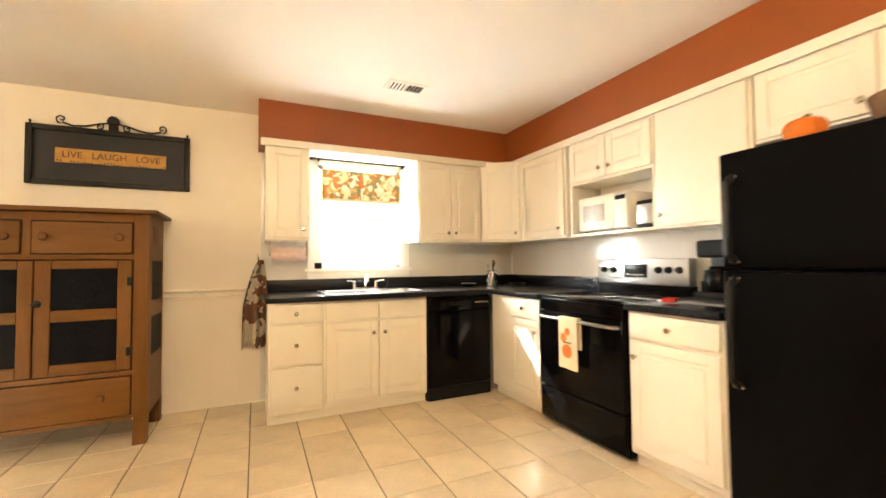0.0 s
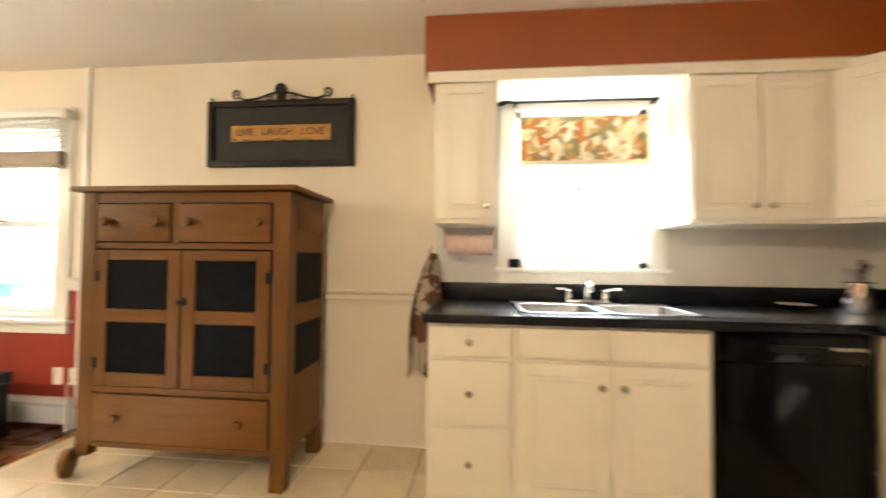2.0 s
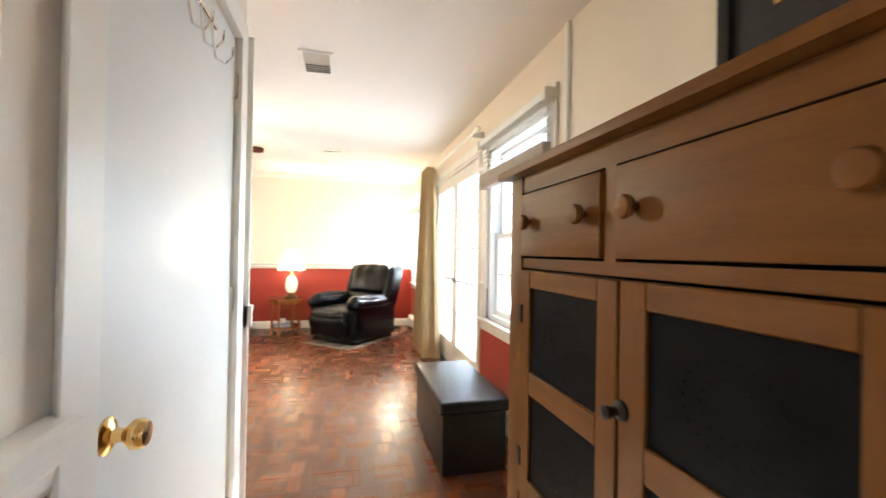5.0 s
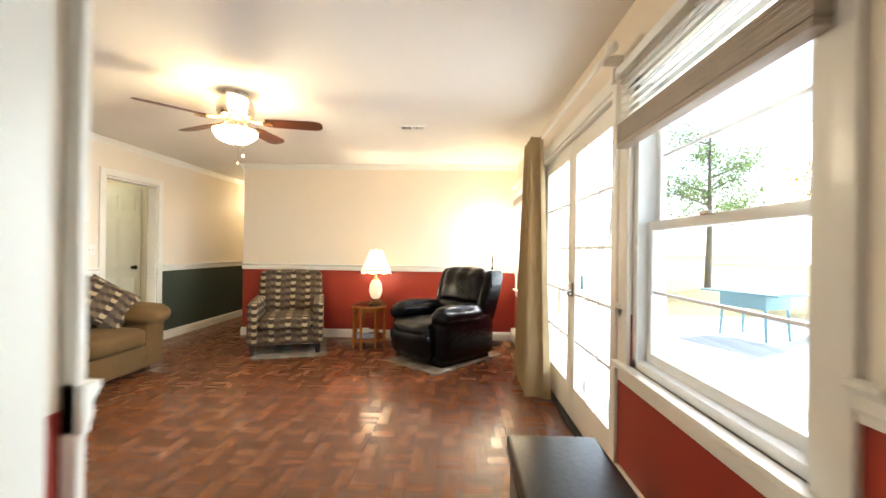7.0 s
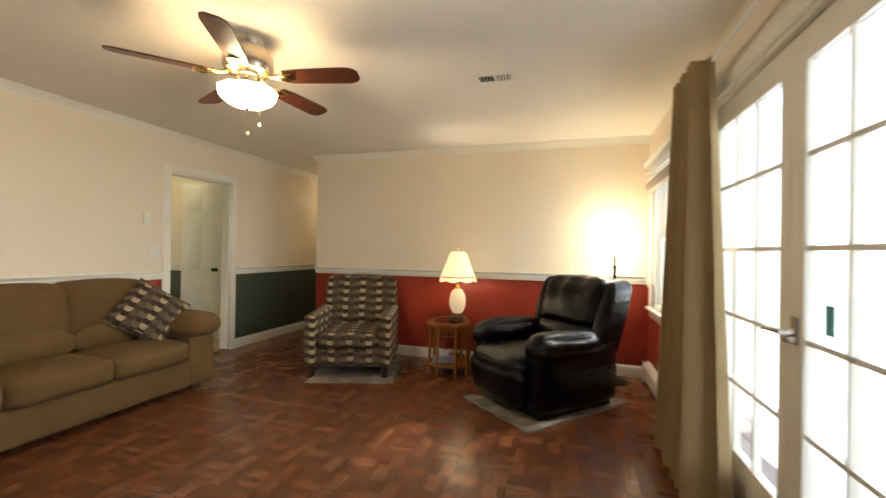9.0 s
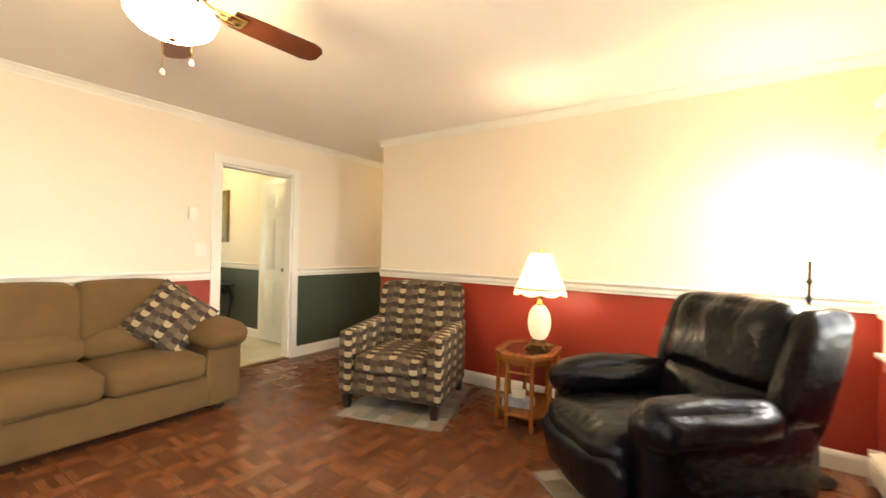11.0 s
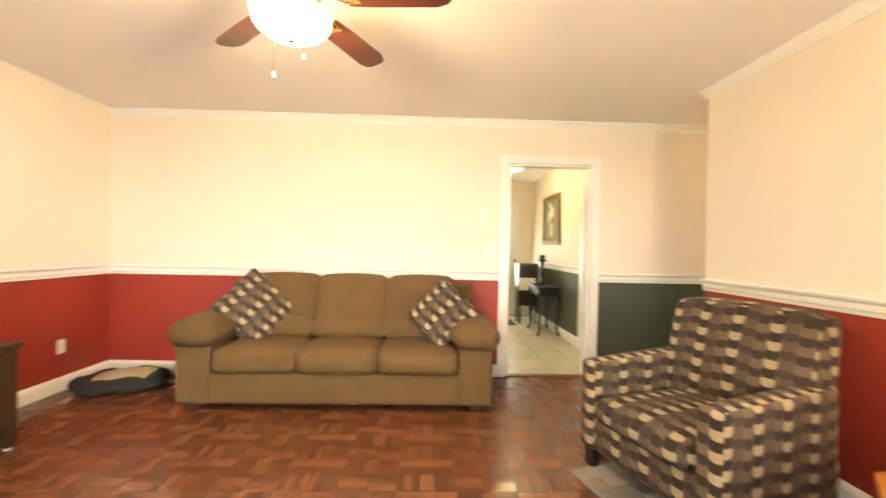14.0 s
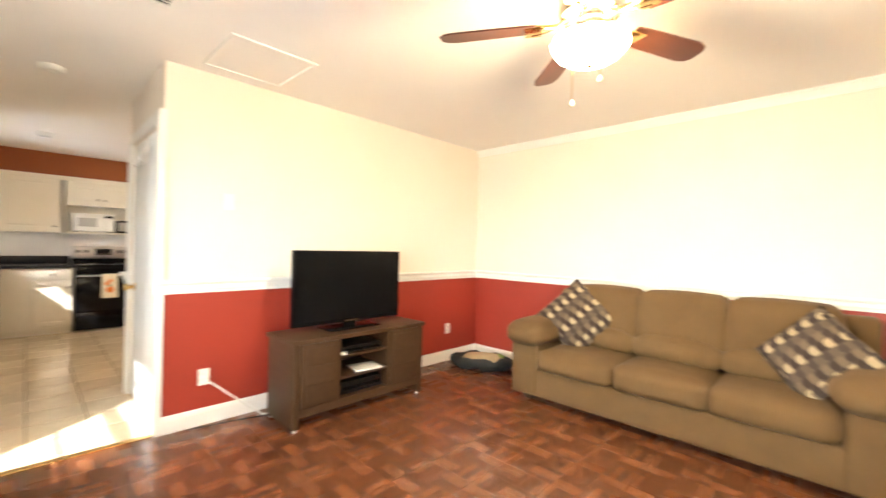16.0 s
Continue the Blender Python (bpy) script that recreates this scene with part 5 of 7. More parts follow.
for x0, x1 in ((0.095, 0.508), (0.562, HW - 0.095)):
    d = part("drawer", boxed(x0, x1, -0.006, 0.05, 1.232, 1.428, bevel=0.005), M_OAK, hu)
    for kx in (x0 + 0.06, x1 - 0.06):
        wooden_knob(d, kx, 1.335)
d = part("drawer", boxed(0.092, HW - 0.092, -0.005, 0.05, 0.192, 0.438, bevel=0.005), M_OAK, hu)
for kx in (0.235, HW - 0.24):
    wooden_knob(d, kx, 0.32)
for x0, x1 in ((0.092, 0.572), (0.580, HW - 0.092)):
    f = 0.075 if x0 > 0.3 else 0.07
    d = part("door", boxed(x0, x1, 0.016, 0.03, 0.482, 1.188), M_OAKV, hu)
    for a in ((x0, x0 + f, 0.482, 1.188), (x1 - f, x1, 0.482, 1.188)):
        part("stile", boxed(a[0], a[1], -0.006, 0.016, a[2], a[3], bevel=0.003, seg=1), M_OAKV, d)
    for a in ((0.482, 0.55), (0.81, 0.88), (1.135, 1.188)):
        part("rail", boxed(x0 + f, x1 - f, -0.006, 0.016, a[0], a[1], bevel=0.003, seg=1), M_OAK, d)
    for z0, z1 in ((0.55, 0.81), (0.88, 1.135)):
        part("tin_panel", boxed(x0 + f, x1 - f, 0.004, 0.014, z0, z1), M_TIN, d, "dark punched tin panel")
        cx, cz = (x0 + x1) / 2, (z0 + z1) / 2
        for r, k in ((0.075, 22), (0.045, 14)):
            bm = bmesh.new()
            for i in range(k):
                a = 2 * math.pi * i / k
                lathe(bm, [(0.0035, 0), (0.0015, 0.0025)], n=5, m=pose(cx + r * 1.15 * math.cos(a), 0.004, cz + r * math.sin(a), 90))
            part("punched_ring", bm, M_TIN, d)
    hx = x0 + 0.012 if x0 < 0.3 else x1 - 0.012
    for hz in (0.60, 1.05):
        part("hinge", boxed(hx - 0.012, hx + 0.012, -0.010, -0.004, hz - 0.028, hz + 0.028, bevel=0.002), M_PLASTIC, d)
part("latch", turned([(0.022, 0), (0.02, 0.006), (0.008, 0.012), (0.012, 0.03), (0.014, 0.04), (0.005, 0.044)], n=14, m=pose(0.592, -0.006, 0.925, 90)), M_IRON, hu, "worn iron latch")
for x, wheel in ((0.0, True), (HW - 0.075, False)):
    for y in (0.0, HD - 0.06):
        if wheel and y == 0.0:
            bm = bmesh.new()
            box(bm, x - 0.005, x + 0.07, y, y + 0.055, 0.11, 0.175, bevel=0.006)
            tube(bm, [(x + 0.03, y + 0.03, 0.14), (x - 0.01, y + 0.01, 0.10), (x - 0.03, y, 0.075)], [0.022, 0.018, 0.016])
            part("leg", bm, M_OAKV, hu)
            part("caster_wheel", turned([(0.03, -0.022), (0.068, -0.02), (0.072, -0.01), (0.072, 0.01), (0.068, 0.02), (0.03, 0.022)], n=28, m=pose(x - 0.035, y - 0.005, 0.072, 0, 90, 25)), M_OAK, hu, "worn wooden caster wheel")
        else:
            bm = bmesh.new()
            v = box(bm, x, x + 0.075, y, y + 0.058, 0.0, 0.18)
            for q in v:
                if q.co.z < 0.01:
                    q.co.x += 0.012 * (1 if x < 0.5 else 0)
                    q.co.y += -0.02 if y == 0 else 0.0
            part("leg", bm, M_OAKV, hu)
cd = thing("votive_holder", "small glass candle holder on the pie safe", "candle holder", (0.38, 4.42, 1.518))
part("cup", turned([(0.018, 0), (0.025, 0.004), (0.024, 0.035), (0.02, 0.035), (0.018, 0.008)], n=16), M_CERAMIC, cd)
cd2 = copy_thing(cd, pose(0.32, 4.45, 1.518))

# wall sign
sg = thing("wall_sign", "black framed sign with gold lettered strip and iron scrolls", "sign", (0.13, N, 1.955))
bm = bmesh.new()
for a in ((-0.495, -0.455, -0.215, 0.215), (0.455, 0.495, -0.215, 0.215), (-0.455, 0.455, -0.215, -0.175), (-0.455, 0.455, 0.175, 0.215)):
    box(bm, a[0], a[1], -0.034, 0, a[2], a[3], bevel=0.006)
part("frame", bm, M_IRON, sg)
part("panel", boxed(-0.455, 0.455, -0.014, -0.004, -0.175, 0.175), material("black_slate_panel", (0.014, 0.013, 0.014), 0.6, vary=0.4, scale=6, bump=0.08, fine=30), sg)
M_GOLD = material("antique_gold_strip", (0.46, 0.23, 0.045), 0.5, vary=0.25, scale=18, bump=0.05)
part("gold_strip", boxed(-0.335, 0.335, -0.022, -0.012, -0.05, 0.055, bevel=0.003), M_GOLD, sg, "antique gold lettered strip")
lettering("lettering", "LIVE   LAUGH   LOVE", 0.064, material("dark_brown_letters", (0.10, 0.03, 0.012), 0.6), sg, pose(0, -0.0235, 0.008, 90), "dark brown painted letters")
bm = bmesh.new()
rb = random.Random(2)
for i in range(34):
    x = -0.32 + i * 0.0195
    lathe(bm, [(0.006, 0), (0.004, 0.004)], n=6, m=pose(x, -0.022, -0.044 + rb.uniform(-0.012, 0.008), 90))
part("berry_border", bm, M_IRON, sg)


def spiral(cx, cz, r, turns, flip, start):
    return [(cx + flip * r * (1 - k / 22) * math.cos(start + turns * 6.28 * k / 22), -0.012, cz + r * (1 - k / 22) * math.sin(start + turns * 6.28 * k / 22)) for k in range(20)]


for s in (-1, 1):
    bm = bmesh.new()
    tube(bm, [(s * 0.03, -0.012, 0.27), (s * 0.08, -0.012, 0.262), (s * 0.16, -0.012, 0.235), (s * 0.24, -0.012, 0.226), (s * 0.30, -0.012, 0.245)], 0.006)
    tube(bm, spiral(s * 0.305, 0.268, 0.034, 1.3, s, -1.4), 0.005)
    tube(bm, spiral(s * 0.085, 0.24, 0.026, 1.2, s, 2.4), 0.005)
    part("scroll", bm, M_IRON, sg)
    part("corner_finial", turned([(0.006, 0.215), (0.004, 0.222), (0.009, 0.234), (0.002, 0.245)], (s * 0.475, -0.015, 0), 10), M_IRON, sg)
bm = bmesh.new()
for k in range(9):
    a = math.pi * k / 8
    tube(bm, [(0, -0.016, 0.26), (0.04 * math.cos(a), -0.022, 0.275 + 0.05 * math.sin(a))], [0.012, 0.009], 6)
box(bm, -0.03, 0.03, -0.02, -0.004, 0.215, 0.27)
part("iron_leaf", bm, M_IRON, sg)


# ---- living room ----
# window blind, bunched at the top
bl = thing("window_blind", "white slatted blind raised and bunched under a headrail", "blind", (-1.93, 4.655, 2.13))
part("headrail", boxed(-0.55, 0.55, -0.03, 0.03, -0.045, 0.0, bevel=0.004), M_VINYL, bl)
M_SLAT = material("white_blind_slat", (0.72, 0.68, 0.60), 0.4, vary=0.06, scale=6)
M_BUNCH = material("bunched_blind_slats", (0.42, 0.36, 0.30), 0.6, vary=0.2, scale=5, stretch=(1, 6, 30))
for i in range(6):
    s = part("slat", boxed(-0.53, 0.53, -0.024, 0.024, -0.0012, 0.0012), M_SLAT, bl)
    s.matrix_basis = pose(0, 0, -0.065 - i * 0.036, 28)
for i in range(14):
    part("slat", boxed(-0.53, 0.53, -0.025, 0.025, -0.0025, 0.0025), M_BUNCH, bl, m=pose(0, 0.001 * (i % 3), -0.275 - i * 0.0062))
part("bottom_rail", boxed(-0.53, 0.53, -0.026, 0.026, -0.385, -0.362, bevel=0.004), M_BUNCH, bl)
for s in (-0.58, 0.55):
    part("bracket", boxed(s, s + 0.03, -0.04, 0.035, -0.06, 0.01, bevel=0.003), M_WHITEPL, bl)
part("tilt_wand", tubed([(-0.50, -0.035, -0.04), (-0.51, -0.04, -0.4), (-0.56, -0.045, -0.85)], 0.005), M_WHITEPL, bl, "clear tilt wand")
b2 = thing("window_blind", "white blind raised over the corner window", "blind", (-5.52, 4.655, 2.13))
part("headrail", boxed(-0.55, 0.55, -0.03, 0.03, -0.045, 0.0, bevel=0.004), M_VINYL, b2)
for i in range(4):
    part("slat", boxed(-0.53, 0.53, -0.024, 0.024, -0.0012, 0.0012), M_SLAT, b2, m=pose(0, 0, -0.065 - i * 0.036, 28))
for i in range(14):
    part("slat", boxed(-0.53, 0.53, -0.025, 0.025, -0.0025, 0.0025), M_BUNCH, b2, m=pose(0, 0.001 * (i % 3), -0.205 - i * 0.0062))


# curtain on its rod
def curtain_mesh(width, height, folds, depth):
    bm = bmesh.new()
    nx, nz = 90, 14
    rr = random.Random(5)
    ph = [rr.uniform(-0.5, 0.5) for _ in range(20)]
    sides = []
    for th in (0, 0.004):
        g = []
        for i in range(nx + 1):
            u = i / nx
            col = []
            for j in range(nz + 1):
                v = j / nz
                a = u * folds * 6.283 + ph[int(u * folds) % 20] * 0.8
                amp = depth * (0.55 + 0.55 * v)
                flare = 1.0 + 0.60 * v
                x = (u - 0.5) * width * flare + 0.012 * math.sin(a * 0.5 + v * 2)
                y = th + amp * math.sin(a) + 0.02 * math.sin(3.1 * u * 6.28 + 1.5) * v
                z = -height * v - (0.012 * math.sin(a) if j == 0 else 0)
                col.append(bm.verts.new((x, y, z)))
            g.append(col)
        sides.append(g)
    for g in sides:
        for i in range(nx):
            for j in range(nz):
                bm.faces.new((g[i][j], g[i + 1][j], g[i + 1][j + 1], g[i][j + 1]))
    a, b = sides
    for i in range(nx):
        for j in (0, nz):
            bm.faces.new((a[i][j], a[i + 1][j], b[i + 1][j], b[i][j]))
    for j in range(nz):
        for i in (0, nx):
            bm.faces.new((a[i][j], a[i][j + 1], b[i][j + 1], b[i][j]))
    return bm


solid("curtain", curtain_mesh(0.46, 2.215, 6.5, 0.085), M_CURTAIN, "long olive tan pleated curtain beside the french doors", "curtain", (-4.255, 4.56, 2.245))
rod = thing("curtain_rod", "white curtain rod over the french doors", "curtain rod", (-3.5, 4.60, 2.225))
part("rod", tubed([(-1.05, 0, 0), (1.0, 0, 0)], 0.012, 10), M_TRIM, rod)
part("finial", tubed([(1.0, 0, 0), (1.03, 0, 0), (1.06, 0, 0), (1.09, 0, 0)], [0.014, 0.026, 0.026, 0.008], 10), M_TRIM, rod)
for x in (-1.0, 0.92):
    part("bracket", boxed(x - 0.012, x + 0.012, 0, 0.10, -0.03, 0.02, bevel=0.004), M_TRIM, rod)


# baseboard heaters
def heater(x0, x1, label):
    h = thing("baseboard_heater", label, "heater", (x0, N, 0))
    w = x1 - x0
    part("back_plate", boxed(0, w, -0.012, -0.001, 0.02, 0.20), M_WHITEPL, h)
    bm = bmesh.new()
    prism(bm, [(0.055, 0.05), (0.062, 0.05), (0.062, 0.155), (0.055, 0.16)], (0, 0, 0), (w, 0, 0), (0, -1, 0))
    part("front_cover", bm, M_WHITEPL, h)
    bm = bmesh.new()
    prism(bm, [(0.002, 0.20), (0.002, 0.192), (0.05, 0.178), (0.062, 0.17), (0.062, 0.178)], (0, 0, 0), (w, 0, 0), (0, -1, 0))
    part("top_cover", bm, M_WHITEPL, h)
    part("fin_block", boxed(0.02, w - 0.02, -0.05, -0.014, 0.06, 0.11), M_STEEL, h)
    for x in (0, w - 0.012):
        part("end_cap", boxed(x, x + 0.012, -0.066, -0.001, 0.0, 0.20, bevel=0.002), M_WHITEPL, h)
    return h


heater(-2.56, -1.28, "white baseboard heater under the window")
heater(-6.1, -4.6, "white baseboard heater in the corner behind the curtain")

# storage bench
be = thing("storage_bench", "black leather storage bench under the window", "bench", (-1.94, 4.315, 0))
part("body", boxed(-0.41, 0.41, -0.185, 0.185, 0.012, 0.345, bevel=0.008), M_LEATHER, be)
part("lid", boxed(-0.425, 0.425, -0.20, 0.20, 0.35, 0.42, bevel=0.018, seg=3), M_LEATHER, be)
part("lid_piping", tubed([(-0.424, -0.2, 0.36), (0.424, -0.2, 0.36)], 0.005), M_LEATHER, be)
for x in (-0.38, 0.34):
    for y in (-0.16, 0.13):
        part("foot", boxed(x, x + 0.04, y, y + 0.03, 0, 0.014), M_PLASTIC, be)

# ceiling fan
fan = thing("ceiling_fan", "brushed nickel ceiling fan with mahogany blades and a lit glass bowl", "ceiling fan", (-3.58, 2.16, TOP))
part("canopy", turned([(0.075, -0.05), (0.085, -0.03), (0.09, 0.0)], n=28), M_NICKEL, fan)
part("motor_housing", turned([(0.07, -0.20), (0.12, -0.19), (0.135, -0.16), (0.135, -0.10), (0.115, -0.06), (0.06, -0.05)], n=32), M_NICKEL, fan)
part("switch_cup", turned([(0.045, -0.30), (0.06, -0.28), (0.062, -0.22), (0.05, -0.20)], n=24), M_NICKEL, fan)
for k in range(5):
    a = 30 + 72 * k
    m = pose(0, 0, 0, 0, 0, a)
    br = bmesh.new()
    tube(br, [(0.09, 0, -0.195), (0.14, 0.0, -0.215), (0.19, 0.02, -0.222), (0.24, 0.03, -0.225)], [0.012, 0.010, 0.009, 0.008])
    tube(br, [(0.14, 0.0, -0.215), (0.19, -0.02, -0.222), (0.24, -0.03, -0.225)], [0.010, 0.009, 0.008])
    box(br, 0.20, 0.27, -0.045, 0.045, -0.230, -0.224, bevel=0.002)
    part("blade_iron", br, M_BRASS, fan, m=m)
    bb = bmesh.new()
    rim = [(0.22, -0.052), (0.30, -0.060), (0.58, -0.068), (0.625, -0.055), (0.645, -0.03), (0.645, 0.03), (0.625, 0.055), (0.58, 0.068), (0.30, 0.060), (0.22, 0.052)]
    lo = [bb.verts.new((x, y, -0.0035)) for x, y in rim]
    hi = [bb.verts.new((x, y, 0.0035)) for x, y in rim]
    for i in range(len(rim)):
        bb.faces.new((lo[i], lo[(i + 1) % len(rim)], hi[(i + 1) % len(rim)], hi[i]))
    bb.faces.new(lo[::-1])
    bb.faces.new(hi)
    part("blade", bb, M_BLADE, fan, "dark mahogany fan blade", m=m @ pose(0, 0, -0.218, -12))
part("lamp_fitter", turned([(0.05, -0.30), (0.075, -0.295), (0.078, -0.285), (0.05, -0.275)], n=24), M_BRASS, fan)
for k in range(3):
    a = radians(20 + 120 * k)
    c, s = math.cos(a), math.sin(a)
    part("lamp_arm", tubed([(0.05 * c, 0.05 * s, -0.285), (0.10 * c, 0.10 * s, -0.278), (0.150 * c, 0.150 * s, -0.292)], 0.006), M_BRASS, fan)
bowl = bmesh.new()
rings = []
for r, z in ((0.150, -0.290), (0.156, -0.296), (0.150, -0.322), (0.128, -0.352), (0.092, -0.374), (0.048, -0.388), (0.012, -0.392), (0.012, -0.387), (0.046, -0.382), (0.088, -0.368), (0.122, -0.348), (0.143, -0.322), (0.146, -0.290)):
    rings.append([bowl.verts.new((r * (1 + 0.025 * math.cos(12 * q)) * math.cos(q), r * (1 + 0.025 * math.cos(12 * q)) * math.sin(q), z)) for q in (2 * math.pi * i / 72 for i in range(72))])
for p, q in zip(rings, rings[1:] + rings[:1]):
    for i in range(72):
        bowl.faces.new((p[i], p[(i + 1) % 72], q[(i + 1) % 72], q[i]))
sh = part("glass_bowl", bowl, M_FROST, fan, "lit frosted glass bowl")
sh.visible_shadow = False
part("bowl_finial", turned([(0.004, -0.405), (0.014, -0.398), (0.014, -0.388), (0.006, -0.384)], n=14), M_BRASS, fan)
for dx, dy, ln in ((0.05, 0.05, 0.24), (-0.06, 0.03, 0.16)):
    ch = part("pull_chain", tubed([(dx, dy, -0.30), (dx, dy, -0.30 - ln)], 0.0018, 6), M_BRASS, fan)
    part("chain_pull", turned([(0.003, 0.0), (0.010, -0.012), (0.008, -0.025), (0.003, -0.028)], (dx, dy, -0.30 - ln), 10), M_CERAMIC, ch)

# sofa, facing north
so = thing("sofa", "tan microsuede three-seat sofa with pillow-top arms", "sofa", (-2.32, 0.875, 0), 180)
SW = 2.33
part("base", boxed(0.02, SW - 0.02, 0.03, 0.80, 0.055, 0.285, bevel=0.025, seg=3), M_SUEDE, so)
for k in range(3):
    x0 = 0.275 + k * 0.595
    part("seat_cushion", cushioned(x0, x0 + 0.592, -0.005, 0.60, 0.275, 0.455, puff=0.025, r=0.055, n=9), M_SUEDE, so)
    bc = cushioned(x0, x0 + 0.592, 0.46, 0.76, 0.44, 0.955, puff=0.022, r=0.06, n=9)
    for v in bc.verts:
        v.co.y += 0.10 * (v.co.z - 0.44)
    part("back_cushion", bc, M_SUEDE, so)
    lb = cushioned(x0 + 0.01, x0 + 0.582, 0.405, 0.56, 0.44, 0.62, puff=0.03, r=0.065, n=7)
    part("lumbar_roll", lb, M_SUEDE, so)
part("back_frame", boxed(0.10, SW - 0.10, 0.70, 0.86, 0.09, 0.90, bevel=0.05, seg=4), M_SUEDE, so)
for x0 in (0.0, SW - 0.28):
    part("arm_panel", boxed(x0 + 0.015, x0 + 0.265, 0.02, 0.80, 0.055, 0.52, bevel=0.03, seg=3), M_SUEDE, so)
    part("arm_pillow", cushioned(x0 - 0.03, x0 + 0.305, -0.045, 0.72, 0.47, 0.655, puff=0.03, r=0.085, n=9), M_SUEDE, so)
for x in (0.10, SW - 0.17):
    for y in (0.10, 0.72):
        part("foot", boxed(x, x + 0.07, y, y + 0.07, 0, 0.060, bevel=0.006), M_DARKWOOD, so)


def throw_pillow(at, turn, tilt, spin, size=1.0):
    bm = bmesh.new()
    n = 12
    g = {}
    for s in (0, 1):
        for i in range(n + 1):
            for j in range(n + 1):
                u, v = 2 * i / n - 1, 2 * j / n - 1
                edge = i in (0, n) or j in (0, n)
                if s and edge:
                    g[s, i, j] = g[0, i, j]
                    continue
                h = 0.085 * ((1 - u * u) * (1 - v * v)) ** 0.42
                pinch = 1 - 0.07 * (1 - abs(u * v)) * (abs(u) ** 6 + abs(v) ** 6) * 0.5
                g[s, i, j] = bm.verts.new((0.235 * size * u * pinch, (h if s else -h), 0.235 * size * v * pinch))
    for s in (0, 1):
        for i in range(n):
            for j in range(n):
                bm.faces.new((g[s, i, j], g[s, i + 1, j], g[s, i + 1, j + 1], g[s, i, j + 1]))
    ob = solid("throw_pillow", bm, M_CHECK, "square throw pillow in brown and cream block print", "pillow", group="pillows on the sofa")
    box_uv(ob)
    ob.matrix_basis = pose(*at, 0, 0, turn) @ pose(0, 0, 0, tilt) @ pose(0, 0, 0, 0, spin)
    return ob


throw_pillow((-2.735, 0.47, 0.70), 200, -24, 42, 1.06)
throw_pillow((-4.255, 0.55, 0.69), 155, -24, 38, 0.96)


# block-print armchair
ac = thing("armchair", "armchair upholstered in brown and cream block print", "armchair", (-5.16, 1.905, 0), 107.5)


def covered(name, bm):
    return box_uv(part(name, bm, M_CHECK, ac))


ac.scale = (1.09, 1.05, 1.02)
covered("base", boxed(-0.37, 0.37, 0.02, 0.74, 0.115, 0.30, bevel=0.02, seg=3))
covered("seat_cushion", cushioned(-0.265, 0.265, -0.02, 0.60, 0.285, 0.43, puff=0.025, r=0.05, n=8))
bk = cushioned(-0.345, 0.345, 0.52, 0.71, 0.38, 0.93, puff=0.02, r=0.045, n=8)
for v in bk.verts:
    v.co.y += 0.20 * (v.co.z - 0.38)
covered("backrest", bk)
for s in (-1, 1):
    arm = boxed(min(s * 0.275, s * 0.385), max(s * 0.275, s * 0.385), 0.0, 0.70, 0.115, 0.60, bevel=0.03, seg=3)
    for v in arm.verts:
        if v.co.z > 0.4:
            v.co.z += 0.05 * (v.co.y - 0.1)
    covered("arm", arm)
for x in (-0.36, 0.30):
    for y in (0.02, 0.68):
        bm = bmesh.new()
        vs = box(bm, x, x + 0.06, y, y + 0.06, 0.009, 0.12)
        for v in vs:
            if v.co.z < 0.01:
                v.co.x = x + 0.03 + (v.co.x - x - 0.03) * 0.75
                v.co.y = y + 0.03 + (v.co.y - y - 0.03) * 0.75
        part("leg", bm, M_ESPRESSO, ac)


def floor_mat(at, rz, w, d, label):
    r = thing("floor_mat", label, "mat", at, rz)
    part("mat_base", boxed(-w / 2, w / 2, -d / 2, d / 2, 0.0005, 0.006), material("grey_mat_backing", (0.20, 0.19, 0.17), 0.9), r)
    cols = [material("mat_square_pale", (0.30, 0.27, 0.22), 0.85, vary=0.15, scale=14), material("mat_square_slate", (0.17, 0.155, 0.13), 0.85, vary=0.15, scale=14), material("mat_square_tan", (0.24, 0.19, 0.13), 0.85, vary=0.15, scale=14)]
    n, m_ = 8, 9
    for i in range(n):
        for j in range(m_):
            part("mat_square", boxed(-w / 2 + 0.015 + i * (w - 0.03) / n, -w / 2 + 0.011 + (i + 1) * (w - 0.03) / n, -d / 2 + 0.015 + j * (d - 0.03) / m_, -d / 2 + 0.011 + (j + 1) * (d - 0.03) / m_, 0.006, 0.0085), cols[(i * 2 + j * 3 + (i * j) % 2) % 3], r)
    return r


ca, sa = math.cos(radians(107.5)), math.sin(radians(107.5))
floor_mat((-5.16 - 0.40 * sa + 0.02, 1.905 + 0.40 * ca + 0.06, 0), 107.5, 0.82, 0.94, "patchwork mat under the block-print armchair")

# black leather recliner
re_ = thing("recliner", "black leather recliner with puffy arms", "recliner", (-4.98, 3.42, 0), 46)
re_.scale = (1.04, 1.04, 1.02)
part("base", boxed(-0.36, 0.36, 0.06, 0.80, 0.012, 0.14), M_PLASTIC, re_)
for s in (-1, 1):
    part("arm_side", cushioned(min(s * 0.25, s * 0.41), max(s * 0.25, s * 0.41), 0.02, 0.84, 0.05, 0.52, puff=0.02, r=0.05, n=8, noise_amp=0.006), M_CREASED, re_)
    pad = cushioned(min(s * 0.235, s * 0.43), max(s * 0.235, s * 0.43), -0.01, 0.66, 0.42, 0.615, puff=0.03, r=0.085, n=14, noise_amp=0.016)
    part("arm_pad", pad, M_CREASED, re_, "puffy creased leather arm pad")
